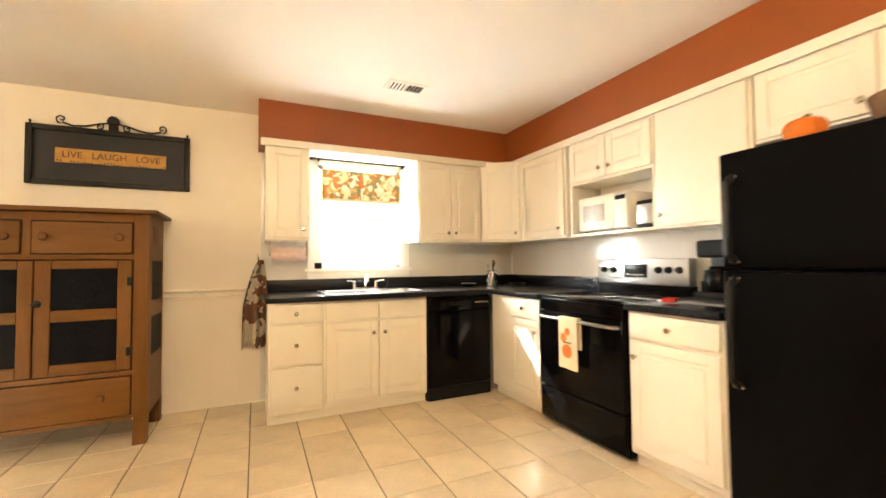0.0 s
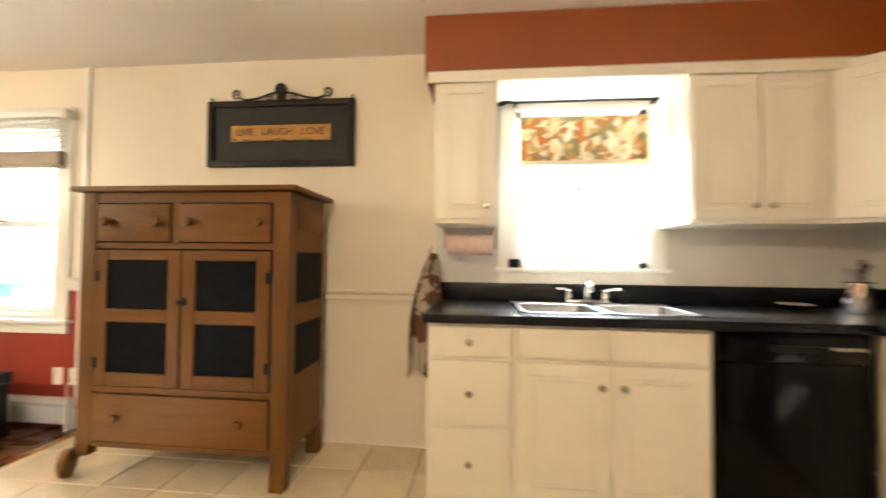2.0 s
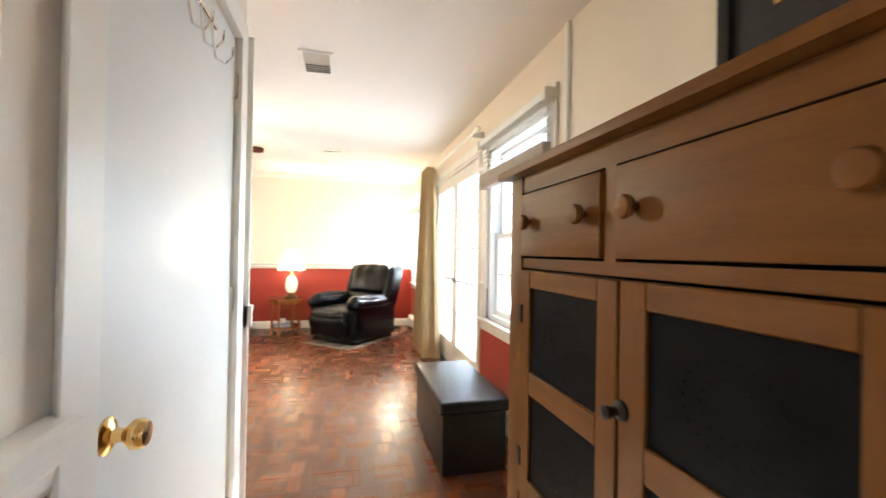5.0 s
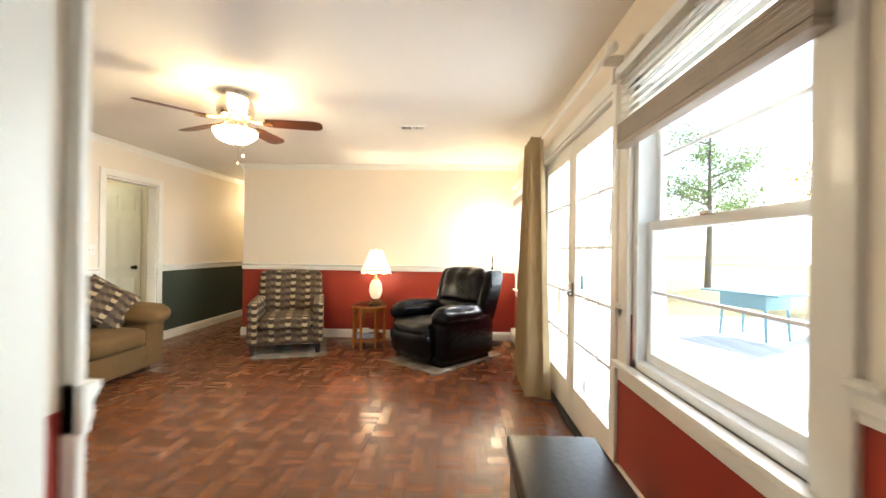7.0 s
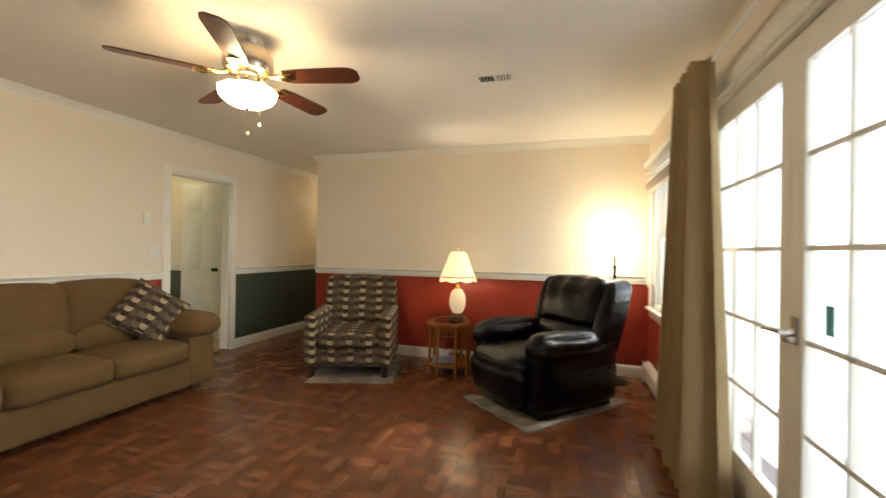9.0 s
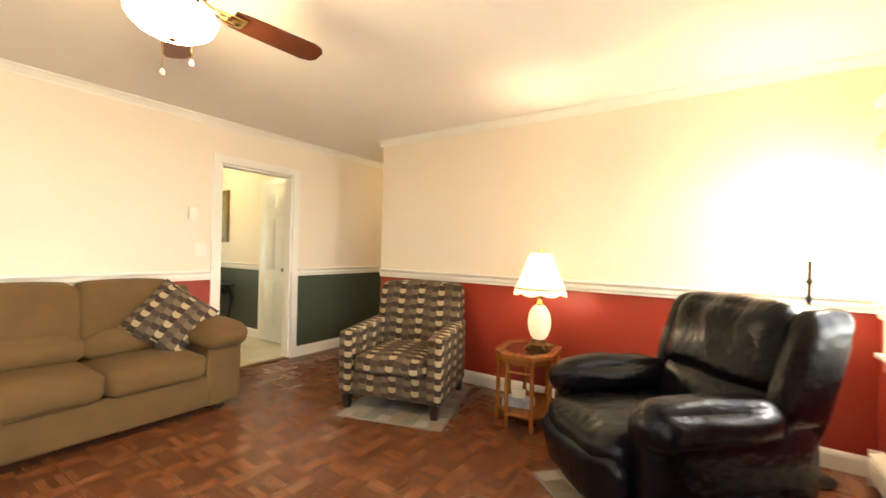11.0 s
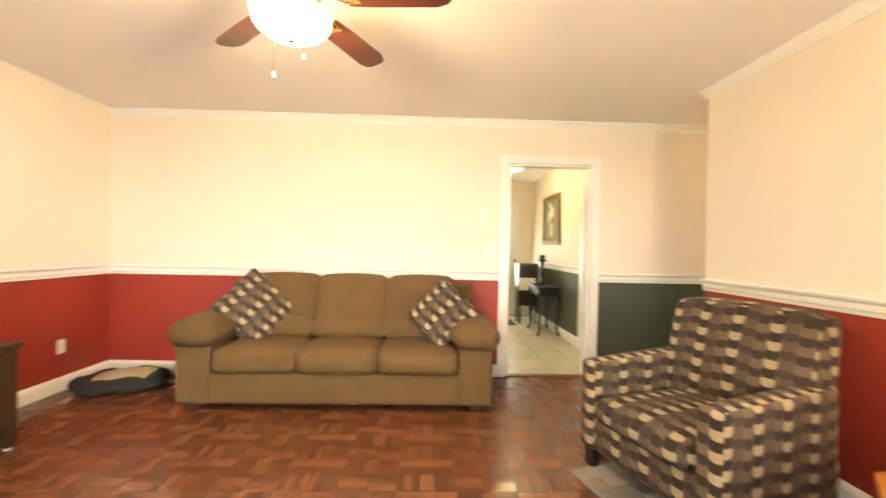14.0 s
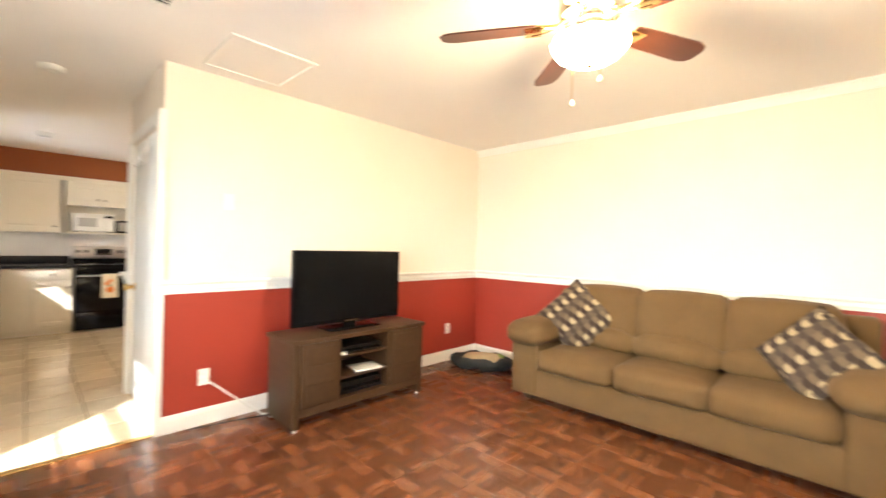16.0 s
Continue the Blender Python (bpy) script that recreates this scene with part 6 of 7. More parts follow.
seat = cushioned(-0.275, 0.275, -0.11, 0.60, 0.27, 0.455, puff=0.03, r=0.08, n=14, noise_amp=0.010)
part("seat", seat, M_CREASED, re_)
rest = cushioned(-0.285, 0.285, -0.135, 0.06, 0.07, 0.40, puff=0.025, r=0.085, n=12, noise_amp=0.010)
for v in rest.verts:
    v.co.y += 0.20 * max(0.0, 0.30 - v.co.z)
part("footrest", rest, M_CREASED, re_)


def recliner_back(name, x, y0, y1, z0, z1, lobes=0, r=0.08, n=16):
    """A cushion of the back, leaning back as it rises, its top in soft lobes."""
    b = cushioned(-x, x, y0, y1, z0, z1, puff=0.025, r=r, n=n, noise_amp=0.010)
    for v in b.verts:
        up = (v.co.z - z0) / (z1 - z0)
        if lobes:
            ripple = abs(math.sin(lobes * math.pi * (v.co.x / (2 * x) + 0.5)))
            v.co.y -= 0.022 * ripple * up
            v.co.z += 0.020 * ripple * max(0.0, up - 0.5)
        v.co.y += 0.34 * (v.co.z - 0.40)
    part(name, b, M_CREASED, re_)


recliner_back("back_lower", 0.30, 0.55, 0.80, 0.40, 0.66)
recliner_back("headrest", 0.31, 0.54, 0.82, 0.60, 1.00, lobes=3)
recliner_back("back_shell", 0.375, 0.70, 0.88, 0.16, 0.98, r=0.06, n=9)
for s in (-1, 1):
    b = cushioned(min(s * 0.28, s * 0.395), max(s * 0.28, s * 0.395), 0.58, 0.87, 0.46, 0.985, puff=0.02, r=0.055, n=10, noise_amp=0.010)
    for v in b.verts:
        v.co.y += 0.34 * (v.co.z - 0.40)
    part("back_wing", b, M_CREASED, re_)
floor_mat((-5.255, 3.76, 0), 48.7, 0.80, 1.16, "patchwork mat under the leather recliner")

# side table
tb = thing("side_table", "amber oak octagonal side table with a smoked glass top", "side table", (-5.79, 2.755, 0), 8)
OCT = [(-0.30, -0.11), (-0.16, -0.22), (0.16, -0.22), (0.30, -0.11), (0.30, 0.11), (0.16, 0.22), (-0.16, 0.22), (-0.30, 0.11)]


def oct_slab(bm, k, z0, z1, inner=None):
    lo = [bm.verts.new((x * k, y * k, z0)) for x, y in OCT]
    hi = [bm.verts.new((x * k, y * k, z1)) for x, y in OCT]
    n = len(OCT)
    for i in range(n):
        bm.faces.new((lo[i], lo[(i + 1) % n], hi[(i + 1) % n], hi[i]))
    if inner:
        li = [bm.verts.new((x * inner, y * inner, z0)) for x, y in OCT]
        hi2 = [bm.verts.new((x * inner, y * inner, z1)) for x, y in OCT]
        for i in range(n):
            j = (i + 1) % n
            bm.faces.new((li[i], li[j], hi2[j], hi2[i]))
            bm.faces.new((lo[i], lo[j], li[j], li[i]))
            bm.faces.new((hi[i], hi[j], hi2[j], hi2[i]))
    else:
        bm.faces.new(lo[::-1])
        bm.faces.new(hi)


bm = bmesh.new()
oct_slab(bm, 1.0, 0.502, 0.53, 0.72)
part("top_frame", bm, M_TABLEWOOD, tb)
bm = bmesh.new()
oct_slab(bm, 0.735, 0.512, 0.526)
part("glass_inset", bm, M_TABLEGLASS, tb, "smoked glass inset")
bm = bmesh.new()
oct_slab(bm, 0.86, 0.455, 0.501, 0.80)
part("apron", bm, M_TABLEWOOD, tb)
bm = bmesh.new()
oct_slab(bm, 0.88, 0.095, 0.115)
part("shelf", bm, M_TABLEWOOD, tb)
for i in (0, 1, 2, 3, 4, 5, 6, 7):
    x, y = OCT[i][0] * 0.86, OCT[i][1] * 0.86
    if abs(x) > 0.2:
        continue
    part("leg", turned([(0.012, 0), (0.018, 0.03), (0.014, 0.09), (0.02, 0.12), (0.014, 0.16), (0.017, 0.30), (0.013, 0.42), (0.02, 0.46), (0.02, 0.50)], (x, y, 0), 12), M_TABLEWOOD, tb)
for sx in (-1, 1):
    for sy in (-1, 1):
        part("leg", turned([(0.012, 0), (0.018, 0.03), (0.014, 0.09), (0.02, 0.12), (0.014, 0.16), (0.017, 0.30), (0.013, 0.42), (0.02, 0.46), (0.02, 0.50)], (sx * 0.25, sy * 0.09, 0), 12), M_TABLEWOOD, tb)
    part("stretcher", tubed([(sx * 0.25, -0.09, 0.40), (sx * 0.25, 0.09, 0.40)], 0.008), M_TABLEWOOD, tb)
    part("stretcher", tubed([(-0.14, sx * 0.19, 0.40), (0.14, sx * 0.19, 0.40)], 0.008), M_TABLEWOOD, tb)
tx = thing("tissue_box", "blue and white tissue box on the table's shelf", "tissue box", (-5.70, 2.72, 0.115), 12)
part("carton", boxed(-0.06, 0.06, -0.11, 0.11, 0, 0.055, bevel=0.003), material("blue_white_carton", (0.45, 0.50, 0.60), 0.5, vary=0.3, scale=25, second=(0.18, 0.22, 0.36)), tx)
bm = bmesh.new()
vs = box(bm, -0.02, 0.02, -0.05, 0.05, 0.055, 0.12, bevel=0.012)
part("tissue", bm, M_WHITEPL, tx)

# table lamp
tl = thing("table_lamp", "lit table lamp with a cream ceramic body and scalloped shade", "table lamp", (-5.81, 2.825, 0.528))
part("base", turned([(0.085, 0), (0.09, 0.012), (0.07, 0.02), (0.075, 0.035), (0.055, 0.05), (0.05, 0.075)], n=24), M_ANTIQUE, tl, "antique bronze lamp foot")
for k in range(4):
    a = radians(45 + 90 * k)
    part("scroll_foot", tubed([(0.06 * math.cos(a), 0.06 * math.sin(a), 0.03), (0.10 * math.cos(a), 0.10 * math.sin(a), 0.02), (0.115 * math.cos(a), 0.115 * math.sin(a), 0.006)], [0.014, 0.012, 0.006]), M_ANTIQUE, tl)
# a faint glow is put into the ceramic itself
part("body", turned([(0.040, 0.075), (0.064, 0.10), (0.083, 0.16), (0.085, 0.21), (0.075, 0.27), (0.052, 0.31), (0.030, 0.33)], n=32), glow("glowing_cream_ceramic", (1.0, 0.82, 0.55), 0.24), tl, "faintly glowing cream ceramic body")
part("neck", turned([(0.032, 0.33), (0.022, 0.345), (0.018, 0.39), (0.022, 0.42)], n=16), M_BRASS, tl)
bm = bmesh.new()
n = 64
rings = []
for r, z, sc in ((0.070, 0.715, 0), (0.085, 0.70, 0.01), (0.118, 0.62, 0.03), (0.158, 0.52, 0.04), (0.190, 0.45, 0.045), (0.203, 0.42, 0.05), (0.199, 0.422, 0.05), (0.154, 0.52, 0.04), (0.08, 0.69, 0.01), (0.066, 0.713, 0)):
    rings.append([bm.verts.new(((r * (1 - sc * abs(math.sin(4 * a)))) * math.cos(a), (r * (1 - sc * abs(math.sin(4 * a)))) * math.sin(a), z - (0.018 * abs(math.cos(4 * a)) if 0.41 < z < 0.43 else 0))) for a in (2 * math.pi * i / n for i in range(n))])
for a, b in zip(rings, rings[1:]):
    for i in range(n):
        bm.faces.new((a[i], a[(i + 1) % n], b[(i + 1) % n], b[i]))
sh = part("shade", bm, M_SHADE, tl, "lit cream scalloped fabric shade")
part("shade_trim", turned([(0.189, 0.448), (0.1915, 0.452), (0.1915, 0.458), (0.188, 0.461)], n=48), M_TOWEL, sh)
part("finial", turned([(0.004, 0.70), (0.004, 0.735), (0.010, 0.742), (0.004, 0.755)], n=12), M_BRASS, tl)

# floor lamp in the corner
fl = thing("floor_lamp", "black floor lamp with a lit glass shade in the corner", "floor lamp", (-5.99, 4.36, 0))
part("base", turned([(0.13, 0), (0.135, 0.012), (0.10, 0.025), (0.03, 0.035), (0.015, 0.06)], n=32), M_IRON, fl)
part("pole", turned([(0.011, 0.05), (0.011, 1.0), (0.018, 1.02), (0.011, 1.04), (0.011, 1.10), (0.02, 1.12), (0.011, 1.14), (0.011, 1.24)], n=14), M_IRON, fl)
sh = part("shade", turned([(0.03, 1.24), (0.06, 1.255), (0.11, 1.30), (0.145, 1.37), (0.14, 1.37), (0.05, 1.265)], n=32), M_FROST, fl, "lit white glass bowl shade")
sh.visible_shadow = False

# television and its stand, facing west
ts = thing("tv_stand", "dark walnut television stand with two doors and open shelves", "tv stand", (-1.77, 2.545, 0), -90)
TWD, TD, TH = 1.165, 0.41, 0.62
part("top", boxed(-0.015, TWD + 0.015, -0.015, TD, TH - 0.03, TH, bevel=0.005), M_DARKWOOD, ts)
for x in (0.0, TWD - 0.05):
    part("side", boxed(x, x + 0.05, 0.0, TD - 0.01, 0.0 + 0.02, TH - 0.03, bevel=0.004), M_DARKWOOD, ts)
for x in (0.345, TWD - 0.365):
    part("divider", boxed(x, x + 0.02, 0.01, TD - 0.01, 0.12, TH - 0.03), M_DARKWOOD, ts)
part("bottom", boxed(0.05, TWD - 0.05, 0.005, TD - 0.01, 0.09, 0.15, bevel=0.003), M_DARKWOOD, ts)
# back coloured black to paint in the shade of the open shelves
part("back", boxed(0.05, TWD - 0.05, TD - 0.018, TD - 0.008, 0.15, TH - 0.03), M_HOLLOW, ts)
for z in (0.285, 0.44):
    part("shelf", boxed(0.365, TWD - 0.365, 0.02, TD - 0.02, z, z + 0.018), M_DARKWOOD, ts)
for x0, x1 in ((0.055, 0.342), (TWD - 0.342, TWD - 0.055)):
    d = part("door", boxed(x0, x1, -0.004, 0.014, 0.155, TH - 0.036, bevel=0.003), M_DARKWOOD, ts)
    for i in range(3):
        part("door_board", boxed(x0 + 0.035, x1 - 0.035, -0.008, -0.003, 0.19 + i * 0.125, 0.305 + i * 0.125, bevel=0.003), M_DARKWOOD, d)
for x in (0.01, TWD - 0.04):
    for y in (0.015, TD - 0.05):
        part("foot", turned([(0.016, 0), (0.018, 0.004), (0.016, 0.02)], (x + 0.015, y + 0.015, 0), 12), M_WHITEPL, ts)
for nm, lab, x, z, w, h, mt in (("dvd_player", "slim black disc player on the stand's shelf", 0.40, 0.458, 0.36, 0.05, M_PLASTIC), ("cable_box", "black receiver box on the stand's lower shelf", 0.39, 0.151, 0.38, 0.09, M_PLASTIC)):
    t = thing(nm, lab, "electronics", (-1.72, 2.545 - x, z), -90)
    part("case", boxed(0, w, 0, 0.26, 0.004, h, bevel=0.003), mt, t)
    part("front_strip", boxed(0.02, w - 0.02, -0.003, 0.001, h * 0.35, h * 0.6), M_SCREEN, t)
    part("indicator", boxed(w - 0.05, w - 0.035, -0.004, 0, h * 0.7, h * 0.8), M_NICKEL, t)
pg = solid("magazine", boxed(-0.11, 0.11, -0.09, 0.09, 0, 0.012, bevel=0.002), material("white_paper", (0.72, 0.69, 0.62), 0.6, vary=0.12, scale=20), "white papers lying on the stand's shelf", "papers", (-1.66, 1.90, 0.304), 80)
solid("remote_control", boxed(-0.02, 0.02, -0.06, 0.06, 0, 0.02, bevel=0.006), M_WHITEPL, "small white remote on the stand's shelf", "remote", (-1.70, 2.12, 0.458), 60)
tv = thing("television", "switched-off black flat-screen television on its stand", "television", (-1.56, 1.98, TH), -90)
part("foot", boxed(-0.23, 0.23, -0.10, 0.10, 0.0, 0.014, bevel=0.006), M_BLACK, tv)
part("neck", boxed(-0.05, 0.05, -0.01, 0.03, 0.012, 0.07), M_BLACK, tv)
part("housing", boxed(-0.485, 0.485, -0.012, 0.035, 0.045, 0.605, bevel=0.006), M_BLACK, tv)
part("screen", boxed(-0.465, 0.465, -0.016, -0.012, 0.075, 0.585), M_SCREEN, tv, "dark glossy screen")
part("stand_lip", boxed(-0.06, 0.06, -0.0165, -0.012, 0.052, 0.062), M_NICKEL, tv)
cb = tubed([(E - 0.02, 2.92, 0.31), (E - 0.07, 2.88, 0.29), (E - 0.10, 2.78, 0.20), (E - 0.14, 2.66, 0.10), (E - 0.18, 2.58, 0.03), (E - 0.15, 2.45, 0.012)], 0.006)
co = solid("power_cord", cb, M_WHITEPL, "white power cord from the outlet to the television stand", "cord")
part("plug", boxed(E - 0.035, E - 0.008, 2.905, 2.94, 0.295, 0.325, bevel=0.005), M_WHITEPL, co)
c2 = solid("cable", tubed([(-1.24, 3.02, 0.006), (-1.27, 2.9, 0.006), (-1.29, 2.75, 0.006), (-1.33, 2.62, 0.006), (-1.36, 2.5, 0.006)], 0.004), M_PLASTIC, "thin dark cable along the baseboard", "cord")

# the bundle in the corner
pb = thing("pet_bed", "low dark pet bed with a tan cushion in the corner", "pet bed", (-1.62, 0.36, 0), 24)
bm = bmesh.new()
ring = [(0.27 * math.cos(a), 0.17 * math.sin(a), 0.08 + 0.012 * math.sin(5 * a)) for a in (2 * math.pi * i / 28 for i in range(29))]
tube(bm, ring, [0.07 + 0.012 * math.sin(i * 1.7) for i in range(29)], 10)
part("bolster", bm, material("charcoal_fleece", (0.014, 0.015, 0.014), 0.95, vary=0.4, scale=12, bump=0.1), pb)
part("cushion", cushioned(-0.22, 0.22, -0.13, 0.13, 0.01, 0.15, puff=0.05, r=0.05, n=7, noise_amp=0.02), material("tan_fleece", (0.36, 0.27, 0.15), 0.95, vary=0.2, scale=12, bump=0.1), pb)
part("toy", cushioned(0.10, 0.20, -0.27, -0.20, 0.0, 0.06, puff=0.01, r=0.025, n=4), M_WHITEPL, pb, "white rag")
part("green_tag", cushioned(-0.22, -0.12, -0.10, -0.03, 0.12, 0.17, puff=0.01, r=0.02, n=4), material("lime_cloth", (0.18, 0.26, 0.05), 0.9), pb)

pb.scale = (1.0, 1.0, 0.78)
solid("lamp_cord", tubed([(-1.30, N - 0.01, 0.33), (-1.31, N - 0.035, 0.30), (-1.30, N - 0.05, 0.24), (-1.24, N - 0.055, 0.17), (-1.16, N - 0.05, 0.09), (-1.10, N - 0.05, 0.006)], 0.005), material("pinkish_vinyl_cord", (0.62, 0.44, 0.38), 0.5), "pinkish cord hanging from the outlet by the heater", "cord")

# ---- foyer and hall ----
fd = tagged(new("door_3"), "white six-panel foyer door with a dark knob", "door", kind="structure")
DY0, DY1 = -1.12, -0.50
part("leaf", boxed(FW, FW + 0.03, DY0, DY1, 0.01, 2.05, bevel=0.003), M_DOOR, fd)
for y0, y1 in ((DY0 + 0.08, DY0 + 0.28), (DY1 - 0.28, DY1 - 0.08)):
    for z0, z1 in ((0.20, 0.80), (0.95, 1.62), (1.74, 1.95)):
        part("panel", boxed(FW + 0.029, FW + 0.036, y0, y1, z0, z1, bevel=0.006), M_DOOR, fd)
part("door_knob", turned([(0.03, 0), (0.012, 0.012), (0.012, 0.03), (0.026, 0.042), (0.022, 0.06)], n=16, m=pose(FW + 0.03, DY1 - 0.07, 0.95, 0, 90)), M_IRON, fd)
tc_ = bmesh.new()
box(tc_, FW, FW + 0.02, DY1, DY1 + 0.07, 0, 2.12)
box(tc_, FW, FW + 0.02, DY0 - 0.07, DY0, 0, 2.12)
box(tc_, FW, FW + 0.02, DY0, DY1, 2.05, 2.12)
structure("trim_foyer_closet", tc_, M_TRIM, "white door casing", "trim")
fr_ = tagged(new("door_4"), "white front door with a large oval glass", "door", kind="structure")
part("leaf", boxed(-5.765, -4.855, FS, FS + 0.04, 0.01, 2.05, bevel=0.003), M_DOOR, fr_)
# the oval gives off its own glow, standing in for daylight from outdoors
ov = bmesh.new()
vs = [ov.verts.new((-5.31 + 0.235 * math.cos(a), FS + 0.046, 1.03 + 0.50 * math.sin(a))) for a in (2 * math.pi * i / 40 for i in range(40))]
ov.faces.new(vs)
part("oval_glass", ov, glow("glowing_oval_glass", (0.95, 1.0, 0.86), 5.0), fr_, "oval glass that glows in place of daylight")
part("oval_frame", tubed([(-5.31 + 0.245 * math.cos(a), FS + 0.045, 1.03 + 0.51 * math.sin(a)) for a in (2 * math.pi * i / 40 for i in range(41))], 0.014), M_TRIM, fr_)
part("door_knob", turned([(0.03, 0), (0.012, 0.012), (0.012, 0.03), (0.026, 0.042), (0.022, 0.06)], n=16, m=pose(-5.71, FS + 0.04, 1.0, -90)), M_BRASS, fr_)
solid("door_mat", boxed(-0.4, 0.35, -0.25, 0.25, 0.001, 0.012, bevel=0.003), material("dark_coir", (0.05, 0.045, 0.035), 0.95, bump=0.1), "dark coir door mat by the front door", "mat", (-5.15, -2.85, 0))
dome = thing("ceiling_light", "lit flush dome light in the foyer", "ceiling light", (-5.28, -1.85, TOP))
dome.scale = (1.3, 1.3, 1.15)
part("pan", turned([(0.15, -0.02), (0.155, 0.0)], n=32), M_BRASS, dome)
sh = part("diffuser", turned([(0.02, -0.12), (0.08, -0.11), (0.125, -0.075), (0.145, -0.02)], n=32), M_DOME, dome)
sh.visible_shadow = False
ct = thing("console_table", "black console table with cabriole legs in the foyer", "console table", (FW + 0.20, -2.10, 0))
M_EBONY = material("black_painted_wood", (0.010, 0.009, 0.008), 0.35, vary=0.2)
part("tabletop", boxed(-0.17, 0.17, -0.32, 0.32, 0.66, 0.69, bevel=0.006), M_EBONY, ct)
part("apron", boxed(-0.14, 0.14, -0.29, 0.29, 0.56, 0.66), M_EBONY, ct)
for sx in (-1, 1):
    for sy in (-1, 1):
        part("leg", tubed([(sx * 0.13, sy * 0.27, 0.60), (sx * 0.15, sy * 0.295, 0.50), (sx * 0.125, sy * 0.265, 0.25), (sx * 0.12, sy * 0.26, 0.08), (sx * 0.15, sy * 0.29, 0.012)], [0.03, 0.028, 0.017, 0.013, 0.02]), M_EBONY, ct)
cs = thing("candlestick", "tall dark turned candlestick on the console table", "candlestick", (FW + 0.20, -2.20, 0.69))
part("stem", turned([(0.07, 0), (0.075, 0.015), (0.03, 0.04), (0.018, 0.10), (0.03, 0.16), (0.015, 0.22), (0.02, 0.33), (0.06, 0.36), (0.065, 0.375)], n=20), M_EBONY, cs)
part("candle", turned([(0.04, 0.375), (0.042, 0.44), (0.03, 0.445)], n=20), M_EBONY, cs)
ms = thing("magazine_stand", "dark stand with a white open leaflet by the foyer wall", "stand", (-5.75, -2.85, 0))
part("cabinet_box", boxed(-0.16, 0.16, -0.15, 0.15, 0.30, 0.98, bevel=0.01), M_EBONY, ms)
for sx in (-1, 1):
    for sy in (-1, 1):
        part("leg", boxed(sx * 0.13 - 0.015, sx * 0.13 + 0.015, sy * 0.12 - 0.015, sy * 0.12 + 0.015, 0, 0.30), M_EBONY, ms)
part("leaflet", boxed(-0.12, 0.155, 0.151, 0.158, 0.55, 0.75), M_WHITEPL, ms, "white leaflet")
pi_ = thing("framed_picture", "gold framed picture of pale flowers on the foyer wall", "picture", (FW, -2.42, 1.67), -90)
bm = bmesh.new()
for a in ((-0.42, -0.35, -0.38, 0.38), (0.35, 0.42, -0.38, 0.38), (-0.35, 0.35, -0.38, -0.31), (-0.35, 0.35, 0.31, 0.38)):
    box(bm, a[0], a[1], 0.0, 0.035, a[2], a[3], bevel=0.01)
part("frame", bm, material("dull_gilt_frame", (0.20, 0.125, 0.045), 0.45, 0.3, vary=0.3, scale=20, bump=0.05), pi_)
pi_.matrix_basis = pose(FW, -2.42, 1.67, 0, 0, -90)
part("canvas", boxed(-0.35, 0.35, 0.004, 0.014, -0.31, 0.31), material("olive_canvas", (0.22, 0.22, 0.12), 0.7, vary=0.3, scale=5), pi_)
bm = bmesh.new()
rf = random.Random(9)
for i in range(14):
    lathe(bm, [(rf.uniform(0.035, 0.06), 0.0), (0.02, 0.004)], n=12, m=pose(rf.gauss(0.03, 0.08), 0.014, rf.gauss(0.05, 0.09), -90))
box(bm, -0.05, 0.05, 0.014, 0.017, -0.25, -0.06)
part("painted_flowers", bm, M_CERAMIC, pi_)
sc = thing("wall_sconce", "lit wall sconce in the hall", "wall lamp", (-8.1, S, 1.95), 180)
part("back_plate", turned([(0.05, 0), (0.055, 0.008), (0.03, 0.015)], n=20, m=pose(0, 0, 0, 90)), M_IRON, sc)
part("arm", tubed([(0, -0.01, 0), (0, -0.10, -0.02), (0, -0.13, 0.03)], 0.008), M_IRON, sc)
sh = part("shade", turned([(0.03, 0.03), (0.06, 0.08), (0.075, 0.14), (0.07, 0.14), (0.025, 0.04)], (0, -0.13, 0), 20), M_FROST, sc)
sh.visible_shadow = False

ha = thing("attic_hatch", "flush white attic hatch panel in the ceiling", "hatch", (-1.62, 2.75, TOP))
part("panel", boxed(-0.26, 0.26, -0.24, 0.24, -0.004, 0.0), M_CEIL, ha)
for a in ((-0.28, -0.26, -0.26, 0.26), (0.26, 0.28, -0.26, 0.26), (-0.26, 0.26, -0.26, -0.24), (-0.26, 0.26, 0.24, 0.26)):
    part("trim_strip", boxed(*a, -0.010, 0.0, bevel=0.002), M_TRIM, ha)


# ---- tiles and parquet ----
def tile_object(name, x0, x1, y0, y1, z, mat, parent, cache):
    key = (round(x1 - x0, 4), round(y1 - y0, 4), name, mat.name)
    if key not in cache:
        bm = bmesh.new()
        w, d, c = x1 - x0, y1 - y0, 0.003 if x1 - x0 > 0.1 and y1 - y0 > 0.1 else 0.0003
        lo = [bm.verts.new(p) for p in ((0, 0, -0.008), (w, 0, -0.008), (w, d, -0.008), (0, d, -0.008))]
        mi = [bm.verts.new(p) for p in ((0, 0, -c), (w, 0, -c), (w, d, -c), (0, d, -c))]
        up = [bm.verts.new(p) for p in ((c, c, 0), (w - c, c, 0), (w - c, d - c, 0), (c, d - c, 0))]
        for a, b in ((lo, mi), (mi, up)):
            for i in range(4):
                bm.faces.new((a[i], a[(i + 1) % 4], b[(i + 1) % 4], b[i]))
        bm.faces.new(up)
        cache[key] = link_mesh(name, bm, mat, smooth=False)
    ob = new(name, cache[key])
    ob.parent = parent
    ob.location = (x0, y0, z)
    return ob


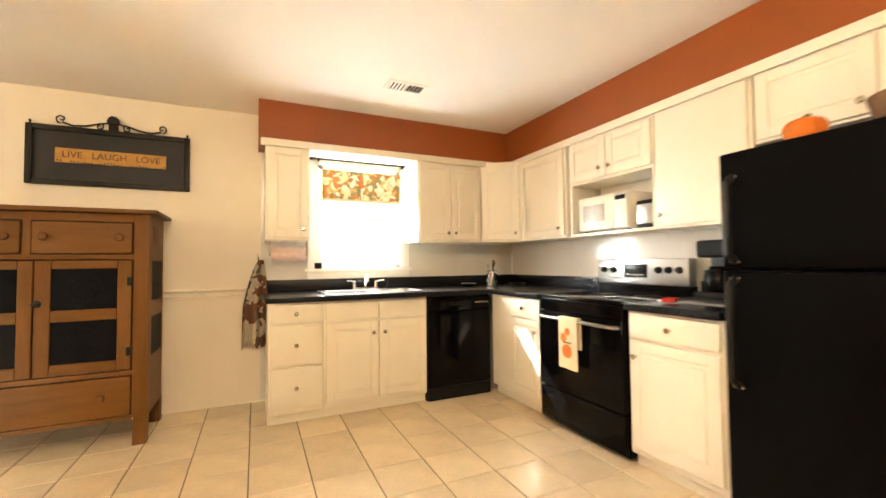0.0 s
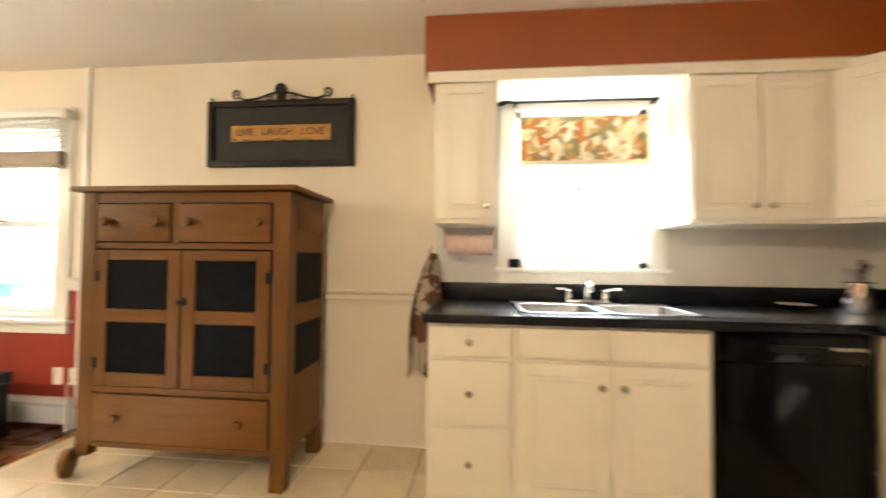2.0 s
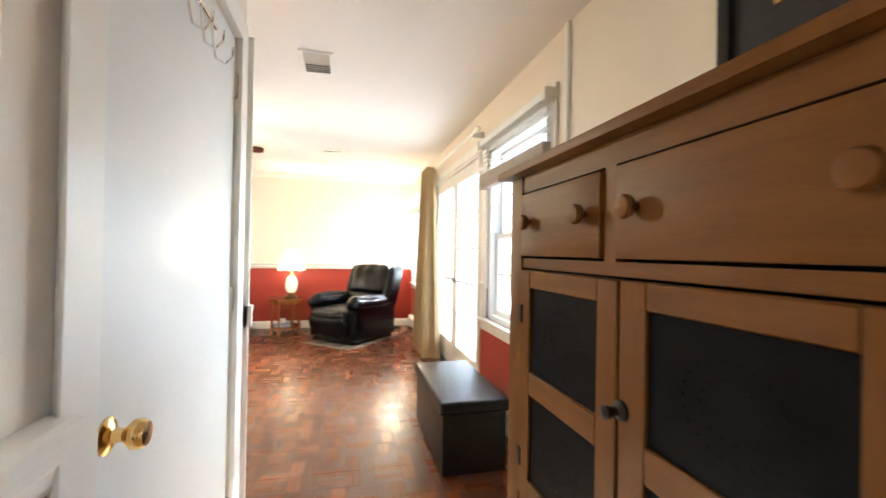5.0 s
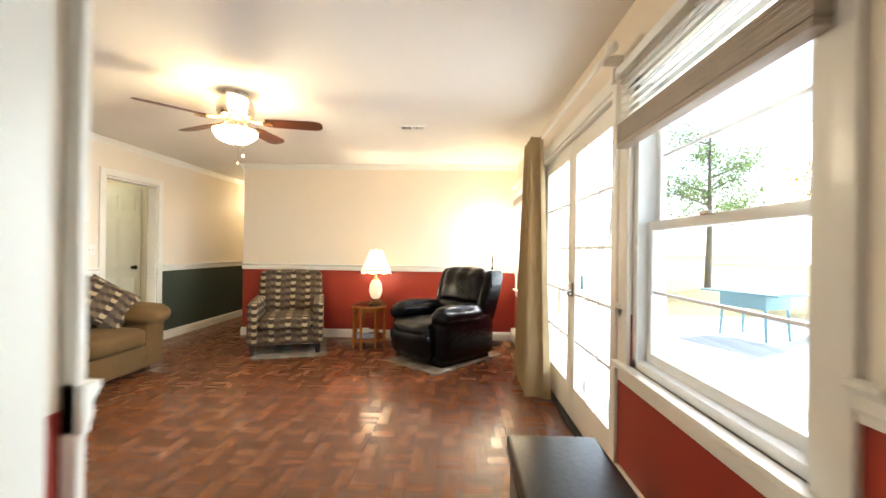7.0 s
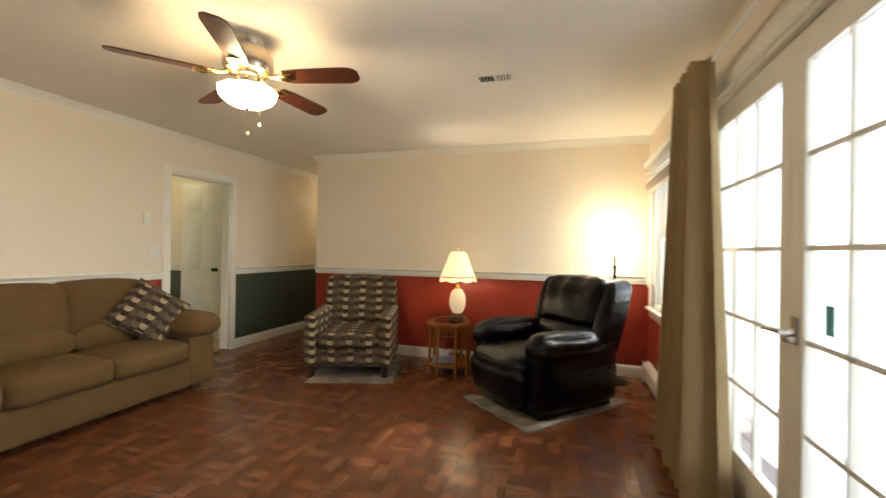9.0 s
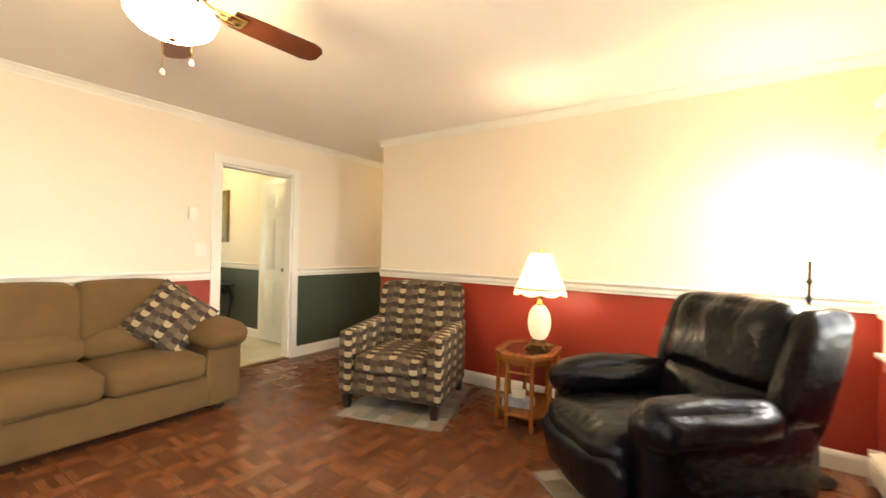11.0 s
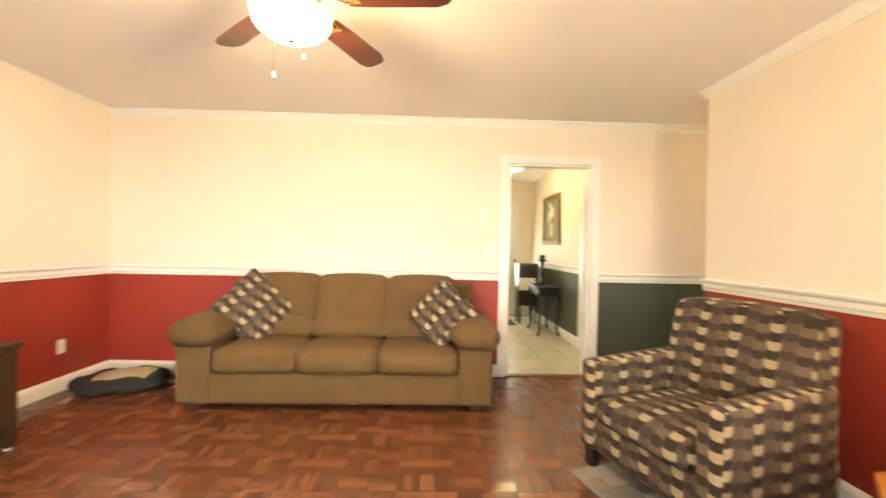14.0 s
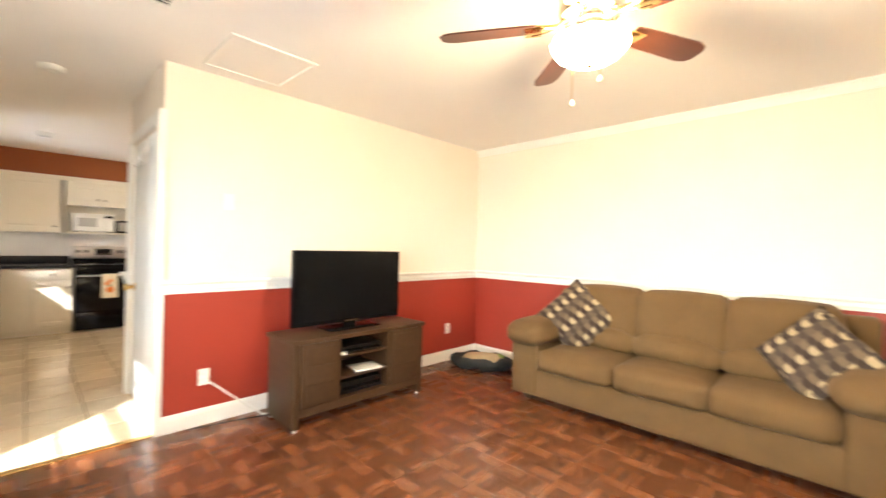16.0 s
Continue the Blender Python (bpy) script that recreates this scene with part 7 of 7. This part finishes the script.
def add_piece(verts, faces, x0, x1, y0, y1, z):
    k, c = len(verts), 0.0003
    verts += [(x0, y0, z - 0.008), (x1, y0, z - 0.008), (x1, y1, z - 0.008), (x0, y1, z - 0.008), (x0 + c, y0 + c, z), (x1 - c, y0 + c, z), (x1 - c, y1 - c, z), (x0 + c, y1 - c, z)]
    faces += [(k + i, k + (i + 1) % 4, k + 4 + (i + 1) % 4, k + 4 + i) for i in range(4)] + [(k + 4, k + 5, k + 6, k + 7)]


def joined(name, verts, faces, mat, parent):
    me = bpy.data.meshes.new(name)
    me.from_pydata(verts, [], faces)
    me.materials.append(mat)
    ob = new(name, me)
    ob.parent = parent
    return tagged(ob, kind="stuff")


cache = {}
kf, lf, ff = (bpy.data.objects[n] for n in ("floor_kitchen", "floor_living", "floor_foyer"))
PITCH, GAP = 0.31, 0.006
verts, faces = [], []
rt = random.Random(11)
for i in range(-7, 10):
    for j in range(-16, 6):
        x0, x1 = 0.77 + i * PITCH + GAP / 2, 0.77 + (i + 1) * PITCH - GAP / 2
        y0, y1 = 3.16 + j * PITCH + GAP / 2, 3.16 + (j + 1) * PITCH - GAP / 2
        x0, x1, y0, y1 = max(x0, -1.15), min(x1, KE), max(y0, KS), min(y1, N)
        if x1 - x0 < 0.02 or y1 - y0 < 0.02 or (x1 <= KW and y0 < CL - 0.2):
            continue
        if y0 > 1.2:
            tile_object("tile", x0, x1, y0, y1, rt.uniform(-0.0006, 0.0006), M_TILE, kf, cache)
        else:
            add_piece(verts, faces, x0, x1, y0, y1, 0)
joined("far_tiles", verts, faces, M_TILEJ, kf)
# finger parquet in foot-square tiles of two kinds, row about; each tile has four blocks of four fingers (1: pale)
BLOCK, FING = 0.1525, 4
TILE_A = {(0, 0): ("x", (1, 1, 0, 0)), (0, 1): ("y", (1, 0, 1, 0)), (1, 0): ("y", (0, 0, 0, 1)), (1, 1): ("x", (0, 0, 1, 1))}
TILE_B = {(0, 0): ("y", (1, 0, 0, 0)), (0, 1): ("x", (0, 1, 1, 0)), (1, 0): ("x", (1, 1, 0, 0)), (1, 1): ("y", (0, 0, 0, 1))}
fingers = {0: ([], []), 1: ([], [])}
near = 0


def lay_block(x0, y0, i, j, x_low, x_high, y_low, y_high):
    global near
    way, tones = (TILE_A if (i // 2) % 2 else TILE_B)[i % 2, j % 2]
    w = BLOCK / FING
    for k in range(FING):
        p = (x0, x0 + BLOCK, y0 + k * w, y0 + (k + 1) * w) if way == "x" else (x0 + k * w, x0 + (k + 1) * w, y0, y0 + BLOCK)
        # a hair's gap along the seams between tiles
        g = [0.0006 if n % 2 == 0 else 0.0 for n in (i, i + 1, j, j + 1)]
        p = (max(p[0] + (g[0] if p[0] == x0 else 0), x_low), min(p[1] - (g[1] if p[1] == x0 + BLOCK else 0), x_high),
             max(p[2] + (g[2] if p[2] == y0 else 0), y_low), min(p[3] - (g[3] if p[3] == y0 + BLOCK else 0), y_high))
        if p[1] - p[0] < 0.004 or p[3] - p[2] < 0.004:
            continue
        if near < 300 and -4.0 < p[0] < -2.6 and 2.9 < p[2] < 3.9:
            tile_object("parquet_finger", *p, 0, M_PALE if tones[k] else M_DARK, lf, cache)
            near += 1
        else:
            add_piece(*fingers[tones[k]], *p, 0)


for i in range(34):
    for j in range(32):
        lay_block(-3.86 + (i - 16) * BLOCK, 3.47 + (j - 23) * BLOCK, i, j, W, -1.20, S, N)
for i in range(18):
    for j in range(6):
        lay_block(W - (i + 1) * BLOCK, S + j * BLOCK, i, j, -8.8, W, S, 0.83)
joined("parquet_fingers", *fingers[1], M_PALEJ, lf)
joined("parquet_fingers", *fingers[0], M_DARKJ, lf)
verts, faces = [], []
for i in range(8):
    for j in range(12):
        x0, y0 = FW + i * PITCH, -0.05 - (j + 1) * PITCH
        if x0 + PITCH < FE and y0 > FS:
            add_piece(verts, faces, x0 + 0.002, x0 + PITCH - 0.002, y0 + 0.002, y0 + PITCH - 0.002, 0)
joined("foyer_tiles", verts, faces, M_FOYTILE, ff)
